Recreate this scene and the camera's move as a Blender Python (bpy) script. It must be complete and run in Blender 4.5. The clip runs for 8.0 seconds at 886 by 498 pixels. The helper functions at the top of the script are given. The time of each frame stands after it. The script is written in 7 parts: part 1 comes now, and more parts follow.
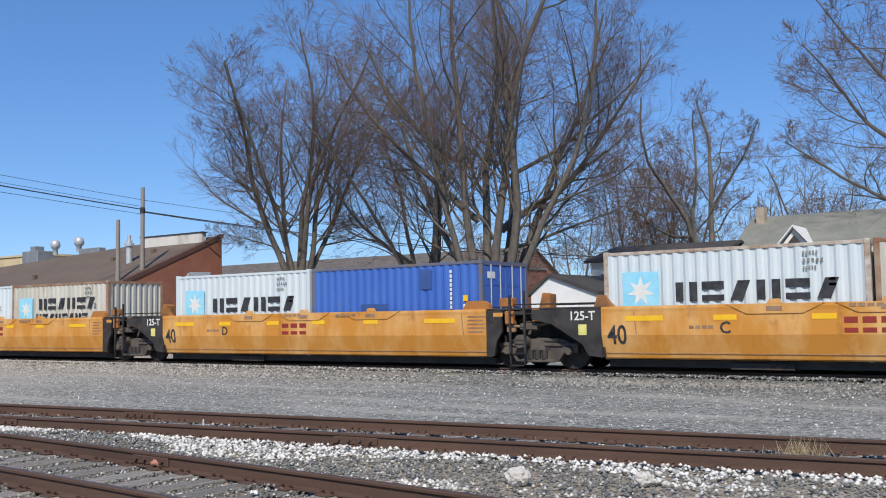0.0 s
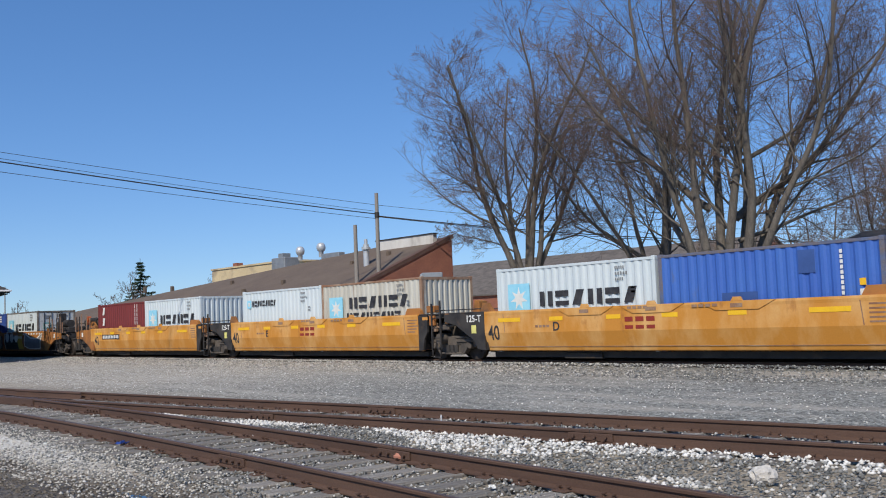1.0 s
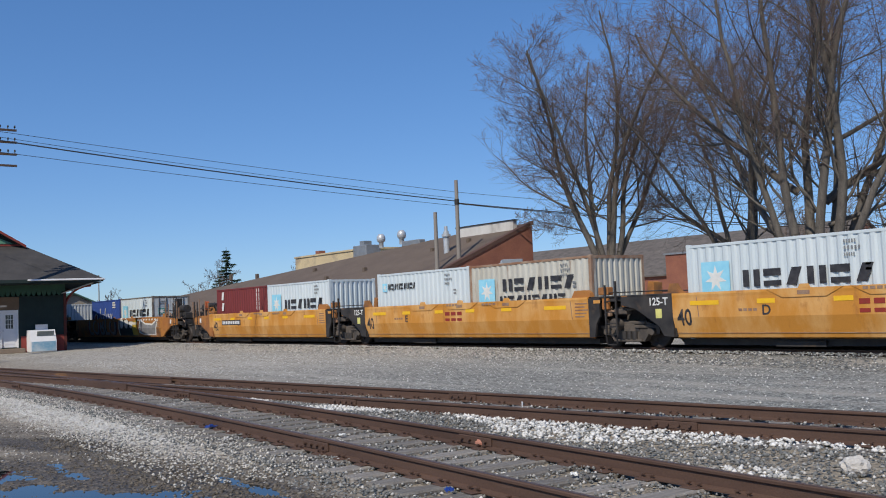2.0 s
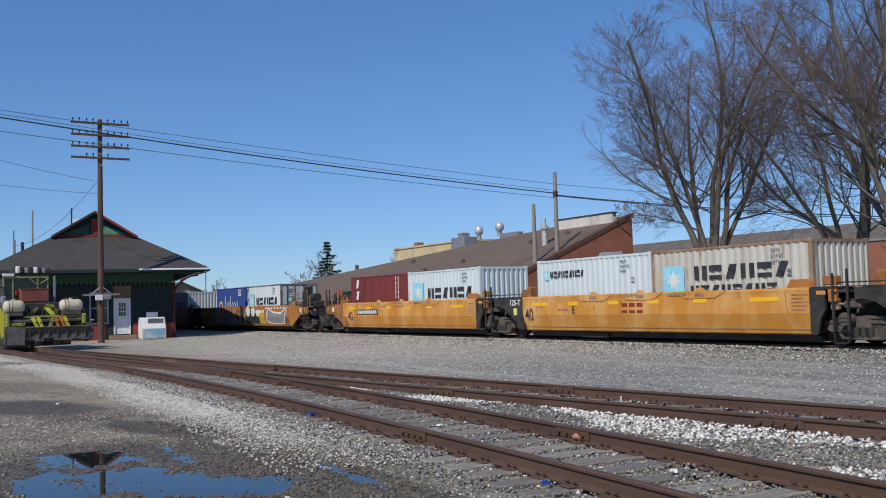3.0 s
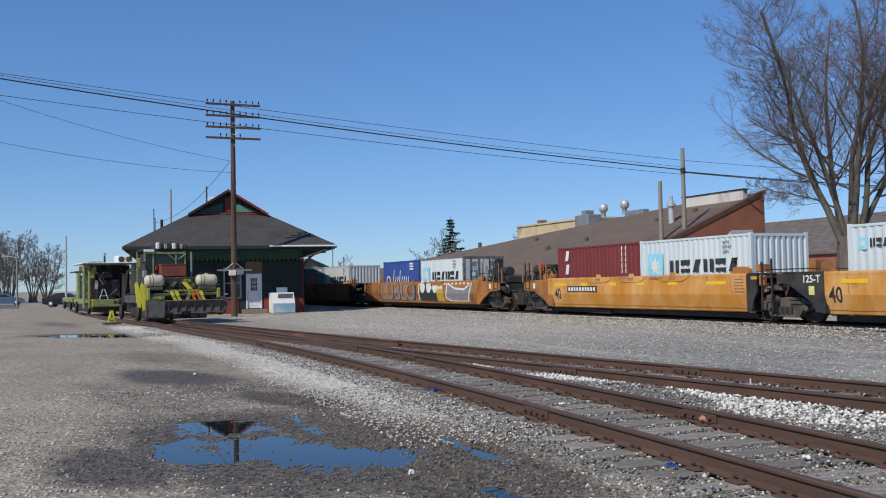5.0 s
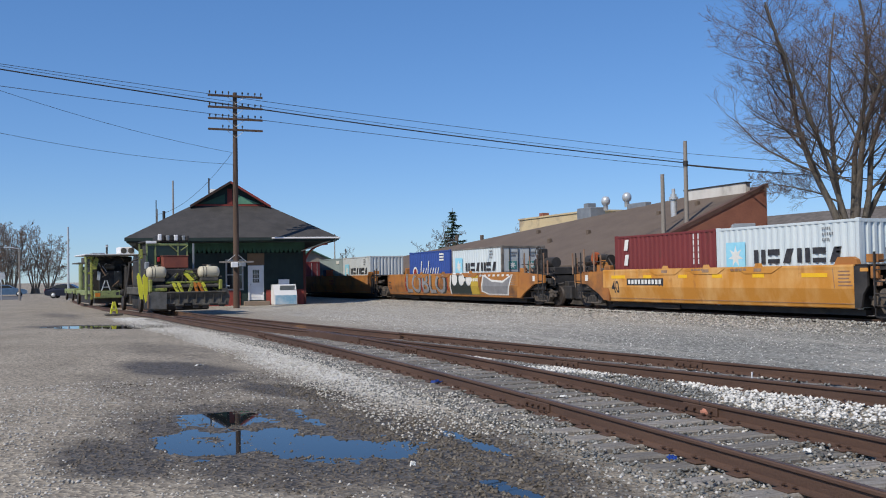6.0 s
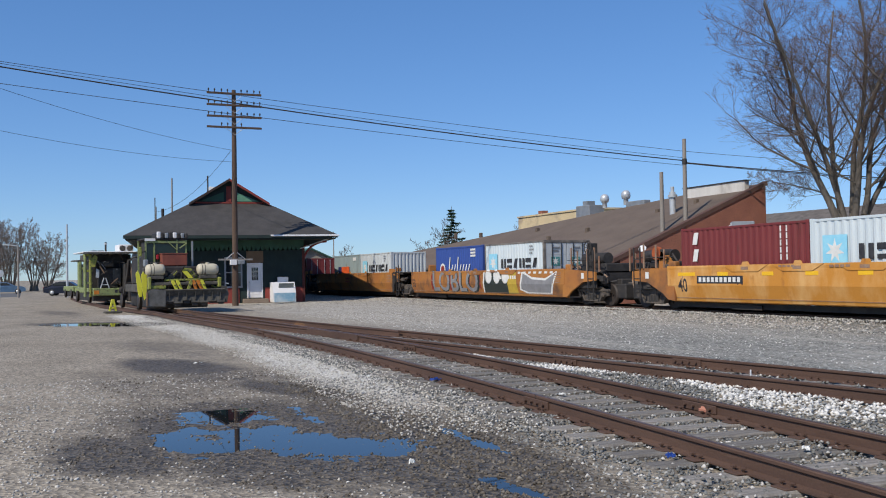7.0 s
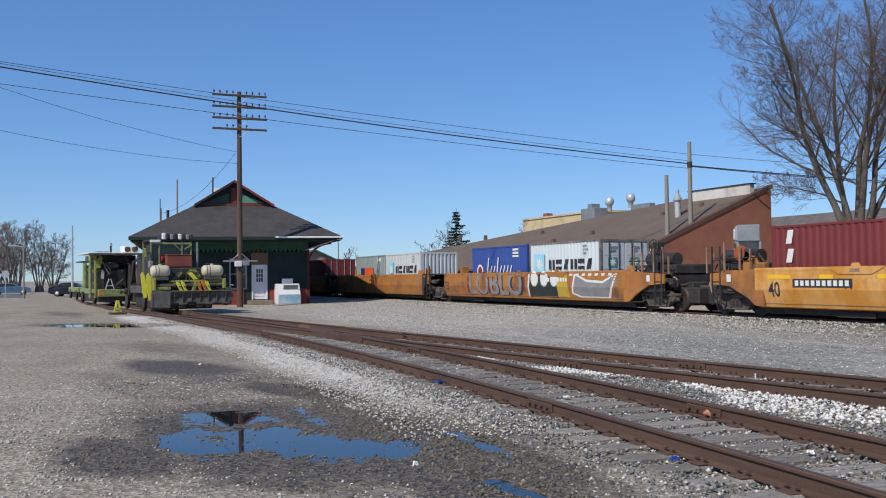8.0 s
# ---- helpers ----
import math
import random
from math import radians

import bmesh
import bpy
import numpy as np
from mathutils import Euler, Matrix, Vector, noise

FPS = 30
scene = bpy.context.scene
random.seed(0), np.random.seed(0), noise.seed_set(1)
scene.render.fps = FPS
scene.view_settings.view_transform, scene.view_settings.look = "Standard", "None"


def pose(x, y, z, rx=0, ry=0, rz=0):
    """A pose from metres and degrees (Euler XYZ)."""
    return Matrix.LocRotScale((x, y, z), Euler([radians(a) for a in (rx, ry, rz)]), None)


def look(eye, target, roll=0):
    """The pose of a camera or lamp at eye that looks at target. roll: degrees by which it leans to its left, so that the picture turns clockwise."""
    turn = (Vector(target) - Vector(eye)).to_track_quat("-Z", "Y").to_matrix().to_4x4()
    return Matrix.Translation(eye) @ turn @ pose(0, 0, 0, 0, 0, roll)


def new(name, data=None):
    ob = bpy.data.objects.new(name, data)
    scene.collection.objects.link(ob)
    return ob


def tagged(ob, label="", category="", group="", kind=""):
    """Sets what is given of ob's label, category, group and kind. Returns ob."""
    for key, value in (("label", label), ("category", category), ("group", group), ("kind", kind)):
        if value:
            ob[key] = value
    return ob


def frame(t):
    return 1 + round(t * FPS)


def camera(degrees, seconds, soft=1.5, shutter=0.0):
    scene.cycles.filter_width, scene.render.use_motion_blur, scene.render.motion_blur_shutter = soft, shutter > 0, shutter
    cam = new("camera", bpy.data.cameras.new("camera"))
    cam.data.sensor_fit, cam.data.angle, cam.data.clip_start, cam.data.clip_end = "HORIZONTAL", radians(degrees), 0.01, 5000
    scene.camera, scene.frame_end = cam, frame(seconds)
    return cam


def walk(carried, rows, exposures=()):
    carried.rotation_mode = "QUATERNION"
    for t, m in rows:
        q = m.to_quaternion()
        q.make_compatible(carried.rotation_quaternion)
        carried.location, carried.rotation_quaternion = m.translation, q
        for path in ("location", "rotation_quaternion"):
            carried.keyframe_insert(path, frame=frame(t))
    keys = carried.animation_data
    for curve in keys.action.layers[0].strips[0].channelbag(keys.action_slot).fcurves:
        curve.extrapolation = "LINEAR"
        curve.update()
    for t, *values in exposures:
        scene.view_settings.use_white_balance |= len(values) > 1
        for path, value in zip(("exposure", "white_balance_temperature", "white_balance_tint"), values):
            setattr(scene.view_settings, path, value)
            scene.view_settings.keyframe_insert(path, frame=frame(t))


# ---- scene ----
EYE = 1.65
SPEED = 4.27            # the train's pace along +x
TRAIN_Y, RAIL_Z = 22.65, 0.22

cam = camera(49.7, 8.0, soft=1.05)
LOOKS = [(0, 34.70, 3.94, 0.99), (0.1, 36.35, 4.06, 1.15), (0.2, 38.36, 4.05, 1.25), (0.3, 40.32, 4.20, 1.42),
         (0.5, 43.60, 4.14, 1.68), (1, 48.39, 4.09, 2.25), (1.2, 49.92, 3.90, 2.50), (2.3, 54.62, 3.46, 2.06),
         (2.5, 55.99, 3.44, 1.95), (2.8, 57.97, 3.34, 1.80), (3, 59.03, 3.22, 1.66), (3.3, 60.45, 3.01, 1.28),
         (3.5, 61.23, 3.01, 1.03), (4, 63.31, 2.77, 0.90), (4.5, 65.48, 2.53, 1.09), (5, 66.37, 2.06, 1.13),
         (5.2, 66.75, 2.00, 1.12), (6.5, 66.32, 1.44, 0.89), (7, 66.42, 1.47, 0.92), (7.5, 66.69, 1.56, 0.83),
         (8, 66.69, 1.61, 0.71)]
walk(cam, [(t, pose(0, 0, EYE, 90 + p, r, y)) for t, y, p, r in LOOKS],
     exposures=[(0, 0.06), (1.0, -0.07), (2.5, -0.2), (4, -0.18), (6.5, -0.08), (8, -0.05)])

# ---- sky and sun: a clear early-spring noon, the sun behind the camera's right shoulder ----
SUN_EL, SUN_AZ = 44.0, 153.0     # azimuth clockwise from +y
world = bpy.data.worlds.new("sky")
scene.world = world
world.use_nodes = True
wt = world.node_tree
wt.nodes.clear()
sky = wt.nodes.new("ShaderNodeTexSky")
sky.sky_type, sky.sun_disc = "NISHITA", False
sky.sun_elevation, sky.sun_rotation = radians(SUN_EL), radians(SUN_AZ)
sky.air_density, sky.dust_density, sky.ozone_density = 0.85, 0.0, 2.2
bgn, wout = wt.nodes.new("ShaderNodeBackground"), wt.nodes.new("ShaderNodeOutputWorld")
bgn.inputs["Strength"].default_value = 0.12
deep = wt.nodes.new("ShaderNodeHueSaturation")      # the clip's saturated blue
deep.inputs["Saturation"].default_value, deep.inputs["Value"].default_value = 1.2, 1.0
wt.links.new(sky.outputs[0], deep.inputs["Color"])
cast = wt.nodes.new("ShaderNodeMix")
cast.data_type, cast.blend_type = "RGBA", "MULTIPLY"
cast.inputs[0].default_value, cast.inputs[7].default_value = 1.0, (0.95, 1.30, 1.85, 1)
even = wt.nodes.new("ShaderNodeGamma")              # dry winter air: little whitening towards the horizon
even.inputs["Gamma"].default_value = 0.68
wt.links.new(deep.outputs[0], even.inputs[0])
wt.links.new(even.outputs[0], cast.inputs[6])
wt.links.new(cast.outputs[2], bgn.inputs[0])
wt.links.new(bgn.outputs[0], wout.inputs[0])
sun_data = bpy.data.lights.new("sun", "SUN")
sun_data.energy, sun_data.angle, sun_data.color = 4.2, radians(0.55), (1.0, 0.92, 0.79)
sun = new("sun", sun_data)
_a, _e = radians(SUN_AZ), radians(SUN_EL)
SUN_DIR = Vector((math.sin(_a) * math.cos(_e), math.cos(_a) * math.cos(_e), math.sin(_e)))
sun.matrix_world = look(SUN_DIR * 60, (0, 0, 0))

# ---- materials ----
MATS = {}


def mat(name, c1, c2=None, scale=3.0, rough=0.8, metal=0.0, fine=40.0, bump=0.15, stain=None, stain_scale=0.8,
        stain_amt=0.35, stretch=(1, 1, 1), spread=0.0, spec=0.4, contrast=(0.35, 0.65)):
    """Two-scale procedural surface: broad patches c1/c2, fine grain, shaped stains."""
    if name in MATS:
        return MATS[name]
    m = bpy.data.materials.new(name)
    m.use_nodes = True
    nt = m.node_tree
    n, lk = nt.nodes, nt.links
    p = n["Principled BSDF"]
    p.inputs["Roughness"].default_value, p.inputs["Metallic"].default_value = rough, metal
    p.inputs["Specular IOR Level"].default_value = spec
    c2 = c2 or tuple(x * 0.8 for x in c1)
    co = n.new("ShaderNodeTexCoord")
    mp = n.new("ShaderNodeMapping")
    mp.inputs["Scale"].default_value = stretch
    lk.new(co.outputs["Object"], mp.inputs[0])

    def noise_node(s, detail, src):
        q = n.new("ShaderNodeTexNoise")
        q.inputs["Scale"].default_value, q.inputs["Detail"].default_value = s, detail
        q.inputs["Roughness"].default_value = 0.6
        lk.new(src, q.inputs["Vector"])
        return q

    def ramp(src, lo, hi):
        r = n.new("ShaderNodeMapRange")
        r.inputs["From Min"].default_value, r.inputs["From Max"].default_value = lo, hi
        lk.new(src, r.inputs["Value"])
        return r.outputs[0]

    def mix(fac, a, b, mode="MIX"):
        q = n.new("ShaderNodeMix")
        q.data_type, q.blend_type = "RGBA", mode
        for sock, v in ((q.inputs[0], fac), (q.inputs[6], a), (q.inputs[7], b)):
            if hasattr(v, "is_linked"):
                lk.new(v, sock)
            else:
                sock.default_value = (*v, 1) if isinstance(v, tuple) else v
        return q.outputs[2]

    big = noise_node(scale, 5, mp.outputs[0])
    col = mix(ramp(big.outputs["Fac"], *contrast), c1, c2)
    grain = noise_node(fine, 3, co.outputs["Object"])
    col = mix(0.5 if rough > 0.72 else 0.15, col, mix(ramp(grain.outputs["Fac"], 0.3, 0.7), (0.35, 0.35, 0.35), (0.65, 0.65, 0.65)), "OVERLAY")
    if stain:
        st = noise_node(stain_scale, 6, mp.outputs[0])
        col = mix(ramp(st.outputs["Fac"], 0.62 - stain_amt * 0.3, 0.72 - stain_amt * 0.1), col, stain)
    if spread:
        oi = n.new("ShaderNodeObjectInfo")
        hs = n.new("ShaderNodeHueSaturation")
        lk.new(ramp(oi.outputs["Random"], 0, 1), hs.inputs["Value"])
        hs.inputs["Value"].default_value = 1
        mr = hs.inputs["Value"].links[0].from_node
        mr.inputs["To Min"].default_value, mr.inputs["To Max"].default_value = 1 - spread, 1 + spread
        lk.new(col, hs.inputs["Color"])
        col = hs.outputs[0]
    lk.new(col, p.inputs["Base Color"])
    if bump:
        b = n.new("ShaderNodeBump")
        b.inputs["Strength"].default_value, b.inputs["Distance"].default_value = bump, 0.02
        lk.new(grain.outputs["Fac"], b.inputs["Height"])
        lk.new(b.outputs[0], p.inputs["Normal"])
    MATS[name] = m
    return m


def island_mat(name, cols, rough=0.9):
    """Loose stones, twigs: each island takes its own tone."""
    m = bpy.data.materials.new(name)
    m.use_nodes = True
    nt = m.node_tree
    p = nt.nodes["Principled BSDF"]
    p.inputs["Roughness"].default_value = rough
    p.inputs["Specular IOR Level"].default_value = 0.2
    g = nt.nodes.new("ShaderNodeNewGeometry")
    r = nt.nodes.new("ShaderNodeValToRGB")
    el = r.color_ramp.elements
    while len(el) < len(cols):
        el.new(0.5)
    for i, c in enumerate(cols):
        el[i].position, el[i].color = i / max(1, len(cols) - 1), (*c, 1)
    nt.links.new(g.outputs["Random Per Island"], r.inputs[0])
    nt.links.new(r.outputs[0], p.inputs["Base Color"])
    MATS[name] = m
    return m


def glass_mat(name, tint, rough=0.05):
    m = mat(name, tint, tint, rough=rough, bump=0, spec=0.7)
    return m


steel_rail = mat("rusty_rail", (0.085, 0.05, 0.037), (0.12, 0.07, 0.05), 1.2, 0.75, 0.15, 60, 0.3, stain=(0.24, 0.13, 0.06), stain_scale=0.35, stain_amt=-0.1, stretch=(0.4, 3, 3))
rail_top = mat("worn_rail_head", (0.13, 0.085, 0.07), (0.18, 0.12, 0.10), 2, 0.5, 0.5, 60, 0.1)
tie_wood = mat("weathered_tie", (0.15, 0.135, 0.12), (0.27, 0.25, 0.225), 3, 0.95, 0, 30, 0.6, stretch=(8, 1, 1), spread=0.25)
yellow_paint = mat("faded_yellow_paint", (0.55, 0.235, 0.035), (0.66, 0.38, 0.14), 0.9, 0.6, 0, 25, 0.08, stain=(0.33, 0.125, 0.03), stain_scale=1.3, stain_amt=0.1, stretch=(1.2, 1, 0.55), contrast=(0.44, 0.66))
yellow_old = mat("grimy_orange_paint", (0.42, 0.18, 0.04), (0.36, 0.14, 0.04), 0.6, 0.7, 0, 25, 0.1, stain=(0.16, 0.08, 0.04), stain_scale=0.9, stain_amt=0.4)
stripe = mat("reflective_yellow", (0.85, 0.50, 0.02), (0.8, 0.45, 0.02), 4, 0.4, 0, 30, 0.05)
# also colours boxes that stand in for shade: truck windows, regulator underside
black_paint = mat("black_grime_and_shade", (0.022, 0.021, 0.022), (0.05, 0.045, 0.042), 2, 0.7, 0, 30, 0.2, stain=(0.09, 0.06, 0.04), stain_scale=1.5, stain_amt=0.1)
truck_iron = mat("dusty_cast_iron", (0.065, 0.056, 0.05), (0.125, 0.103, 0.085), 3, 0.85, 0.0, 40, 0.3)
wheel_steel = mat("wheel_steel", (0.035, 0.03, 0.027), (0.065, 0.05, 0.043), 4, 0.6, 0.3, 40, 0.1)
white_mark = mat("white_lettering", (0.75, 0.75, 0.72), (0.65, 0.65, 0.62), 6, 0.6, bump=0)
black_mark = mat("black_lettering", (0.02, 0.02, 0.025), (0.05, 0.05, 0.055), 6, 0.6, bump=0)
red_mark = mat("red_lettering", (0.30, 0.03, 0.02), (0.22, 0.03, 0.02), 6, 0.6, bump=0)
grey_mark = mat("worn_grey_lettering", (0.16, 0.17, 0.18), (0.24, 0.25, 0.26), 8, 0.7, bump=0)
sky_square = mat("pale_blue_square", (0.25, 0.60, 0.78), (0.34, 0.68, 0.82), 3, 0.5, bump=0)
FADED_LINE = (0.42, 0.25, 0.15)

CONT = {
    "white": mat("container_white", (0.60, 0.66, 0.68), (0.54, 0.61, 0.64), 0.9, 0.5, 0, 20, 0.05, stain=(0.34, 0.24, 0.16), stain_scale=1.3, stain_amt=-0.12, stretch=(1.6, 1, 0.35)),
    "dirty": mat("container_dirty_white", (0.55, 0.54, 0.48), (0.44, 0.42, 0.36), 0.9, 0.65, 0, 20, 0.08, stain=(0.25, 0.14, 0.08), stain_scale=1.6, stain_amt=0.1, stretch=(2, 1, 0.3)),
    "blue": mat("container_blue", (0.045, 0.12, 0.44), (0.055, 0.15, 0.48), 0.9, 0.5, 0, 20, 0.05, stain=(0.10, 0.12, 0.22), stain_scale=0.9, stain_amt=0.0, stretch=(1.4, 1, 0.5)),
    "red": mat("container_red", (0.19, 0.035, 0.035), (0.16, 0.03, 0.03), 0.9, 0.55, 0, 20, 0.05, stain=(0.11, 0.04, 0.03), stain_scale=1.2, stain_amt=0.0, stretch=(1.4, 1, 0.4)),
    "deepblue": mat("container_deep_blue", (0.035, 0.075, 0.28), (0.04, 0.085, 0.31), 0.9, 0.5, 0, 20, 0.05),
    "grey": mat("container_grey_green", (0.27, 0.33, 0.33), (0.23, 0.28, 0.29), 0.9, 0.6, 0, 20, 0.05, stain=(0.16, 0.13, 0.1), stain_scale=1.2, stain_amt=0.0, stretch=(1.4, 1, 0.4)),
    "palegrey": mat("container_pale_grey", (0.52, 0.55, 0.56), (0.46, 0.49, 0.50), 0.9, 0.6, 0, 20, 0.05, stain=(0.26, 0.2, 0.15), stain_scale=1.2, stain_amt=-0.05, stretch=(1.4, 1, 0.4)),
}
rust_post = mat("rusty_post", (0.24, 0.12, 0.07), (0.33, 0.24, 0.17), 2, 0.85, 0, 30, 0.2)
rubber_dark = mat("dark_gasket", (0.03, 0.03, 0.03), None, 4, 0.7, bump=0)
galv = mat("galvanised_steel", (0.60, 0.62, 0.63), (0.48, 0.50, 0.51), 3, 0.4, 0.35, 40, 0.05)


# ---- mesh helpers ----
class Shape:
    """Gathers vertices and faces of one mesh."""

    def __init__(self):
        self.v, self.f, self.mi, self.smooth = [], [], [], []

    def add(self, vs, fs, m=0, smooth=False):
        o = len(self.v)
        self.v += [tuple(x) for x in vs]
        self.f += [tuple(i + o for i in f) for f in fs]
        self.mi += [m] * len(fs)
        self.smooth += [smooth] * len(fs)
        return self

    def box(self, x0, x1, y0, y1, z0, z1, m=0, bev=0.0, tf=None):
        if bev <= 0:
            vs = [(x, y, z) for z in (z0, z1) for x, y in ((x0, y0), (x1, y0), (x1, y1), (x0, y1))]
            fs = [(3, 2, 1, 0), (4, 5, 6, 7), (0, 1, 5, 4), (1, 2, 6, 5), (2, 3, 7, 6), (3, 0, 4, 7)]
        else:
            b = min(bev, (x1 - x0) / 3, (y1 - y0) / 3, (z1 - z0) / 3)
            ring = lambda i: [(x0 + i, y0 + b), (x0 + b, y0 + i), (x1 - b, y0 + i), (x1 - i, y0 + b), (x1 - i, y1 - b), (x1 - b, y1 - i), (x0 + b, y1 - i), (x0 + i, y1 - b)]
            inner = [(x0 + b, y0 + b), (x0 + b, y0 + b), (x1 - b, y0 + b), (x1 - b, y0 + b), (x1 - b, y1 - b), (x1 - b, y1 - b), (x0 + b, y1 - b), (x0 + b, y1 - b)]
            vs = [(*q, z0) for q in inner] + [(*q, z0 + b) for q in ring(0)] + [(*q, z1 - b) for q in ring(0)] + [(*q, z1) for q in inner]
            fs = [(6, 4, 2, 0), (24, 26, 28, 30)]
            for l in range(3):
                fs += [(l * 8 + i, l * 8 + (i + 1) % 8, l * 8 + 8 + (i + 1) % 8, l * 8 + 8 + i) for i in range(8)]
        if tf:
            vs = [tf @ Vector(v) for v in vs]
        return self.add(vs, fs, m)

    def tube(self, a, b, r0, r1=None, n=8, m=0, caps=True, smooth=True):
        r1 = r0 if r1 is None else r1
        a, b = Vector(a), Vector(b)
        d = (b - a).normalized()
        u = d.orthogonal().normalized()
        w = d.cross(u)
        vs = [p + (u * math.cos(k) + w * math.sin(k)) * r for p, r in ((a, r0), (b, r1)) for k in [2 * math.pi * i / n for i in range(n)]]
        self.add(vs, [(i, (i + 1) % n, n + (i + 1) % n, n + i) for i in range(n)], m, smooth)
        if caps:
            self.add(vs, [tuple(range(n - 1, -1, -1)), tuple(range(n, 2 * n))], m)
        return self

    def pipe(self, path, r, n=6, m=0, closed=False):
        """A bent round bar along points: one connected skin."""
        path = [Vector(q) for q in path]
        k, vs = len(path), []
        for i, q in enumerate(path):
            a, b = (path[i - 1], path[(i + 1) % k]) if closed else (path[max(0, i - 1)], path[min(k - 1, i + 1)])
            d = (b - a).normalized()
            u = d.cross(Vector((0.31, 0.47, 0.83))).normalized()
            w = d.cross(u)
            vs += [q + (u * math.cos(6.2832 * j / n) + w * math.sin(6.2832 * j / n)) * r for j in range(n)]
        self.add(vs, [(i * n + j, i * n + (j + 1) % n, (i + 1) % k * n + (j + 1) % n, (i + 1) % k * n + j) for i in range(k if closed else k - 1) for j in range(n)], m, True)
        return self

    def lathe(self, prof, n=16, m=0, tf=None, smooth=True):
        """prof: (radius, z) pairs turned about z."""
        vs = [(r * math.cos(2 * math.pi * i / n), r * math.sin(2 * math.pi * i / n), z) for r, z in prof for i in range(n)]
        if tf:
            vs = [tf @ Vector(v) for v in vs]
        fs = [(l * n + i, l * n + (i + 1) % n, (l + 1) * n + (i + 1) % n, (l + 1) * n + i) for l in range(len(prof) - 1) for i in range(n)]
        self.add(vs, fs, m, smooth)
        self.add(vs, [tuple(range(n - 1, -1, -1)), tuple(range((len(prof) - 1) * n, len(prof) * n))], m)
        return self

    def plate(self, poly, axis, lo, hi, m=0):
        """A polygon (2D, counter-clockwise seen from +axis) given thickness along axis 'x', 'y' or 'z'."""
        put = {"x": lambda p, h: (h, p[0], p[1]), "y": lambda p, h: (p[0], h, p[1]), "z": lambda p, h: (p[0], p[1], h)}[axis]
        n = len(poly)
        vs = [put(p, lo) for p in poly] + [put(p, hi) for p in poly]
        fs = [tuple(range(n - 1, -1, -1)), tuple(range(n, 2 * n))] + [(i, (i + 1) % n, n + (i + 1) % n, n + i) for i in range(n)]
        if axis == "y":
            fs = [f[::-1] for f in fs]
        return self.add(vs, fs, m)

    def sweep(self, prof, path, m=0, closed=True, smooth=False):
        """prof: (across, up) points; path: (x, y, z) points; across is to the path's left."""
        k = len(prof)
        vs = []
        for i, p in enumerate(path):
            a, b = path[max(0, i - 1)], path[min(len(path) - 1, i + 1)]
            d = Vector((b[0] - a[0], b[1] - a[1], 0)).normalized()
            vs += [(p[0] - d.y * s, p[1] + d.x * s, p[2] + u) for s, u in prof]
        fs = [(i * k + j, (i + 1) * k + j, (i + 1) * k + (j + 1) % k, i * k + (j + 1) % k) for i in range(len(path) - 1) for j in range(k if closed else k - 1)]
        self.add(vs, fs, m, smooth)
        if closed:
            self.add(vs, [tuple(range(k)), tuple(range(len(vs) - 1, len(vs) - 1 - k, -1))], m)
        return self

    def mesh(self, name, mats):
        me = bpy.data.meshes.new(name)
        me.from_pydata(self.v, [], self.f)
        for q in mats if isinstance(mats, (list, tuple)) else [mats]:
            me.materials.append(q)
        me.polygons.foreach_set("material_index", self.mi)
        me.polygons.foreach_set("use_smooth", self.smooth)
        me.update()
        return me


def part(name, shape, mats, parent=None, label="", m=None):
    """One mesh object, under a thing or a part."""
    ob = new(name, shape if isinstance(shape, bpy.types.Mesh) else shape.mesh(name, mats))
    if parent:
        ob.parent = parent
    if m is not None:
        ob.matrix_basis = m
    return tagged(ob, label)


def thing(name, label, category, m=None, group="", kind=""):
    ob = new(name)
    if m is not None:
        ob.matrix_basis = m
    ob.empty_display_size = 0.2
    return tagged(ob, label, category, group, kind)


def fast_mesh(name, verts, faces_n, faces, mats):
    """A big mesh out of numpy arrays; every face has faces_n corners."""
    me = bpy.data.meshes.new(name)
    me.vertices.add(len(verts))
    me.vertices.foreach_set("co", np.asarray(verts, np.float32).ravel())
    nf = len(faces)
    me.loops.add(nf * faces_n)
    me.loops.foreach_set("vertex_index", np.asarray(faces, np.int32).ravel())
    me.polygons.add(nf)
    me.polygons.foreach_set("loop_start", np.arange(0, nf * faces_n, faces_n, dtype=np.int32))
    me.materials.append(mats)
    me.update(calc_edges=True)
    me.validate()
    return me


LETTERS = {}
for _word in ("125-T", "40", "53", "A", "C", "D", "E", "B", "LOBLO"):
    _cu = bpy.data.curves.new("lettering", "FONT")
    _cu.body, _cu.size, _cu.align_x, _cu.align_y, _cu.extrude, _cu.resolution_u = _word, 1.4, "CENTER", "CENTER", 0.004, 3
    _cu.offset = 0.022
    _ob = new("lettering", _cu)
    bpy.context.view_layer.update()
    LETTERS[_word] = bpy.data.meshes.new_from_object(_ob.evaluated_get(bpy.context.evaluated_depsgraph_get()))
    bpy.data.objects.remove(_ob)


def letter(word, material, parent, x, y, z, height, stretch=1.0):
    """Lettering upright on a face that looks to -y."""
    me = LETTERS[word].copy()
    me.transform(Matrix.Diagonal((height * stretch, height, 1, 1)))
    me.materials.clear()
    me.materials.append(material)
    return part("lettering", me, None, parent, m=pose(x, y, z, 90, 0, 0))
# ---- ground, puddles, loose stones ----
rng = np.random.default_rng(7)


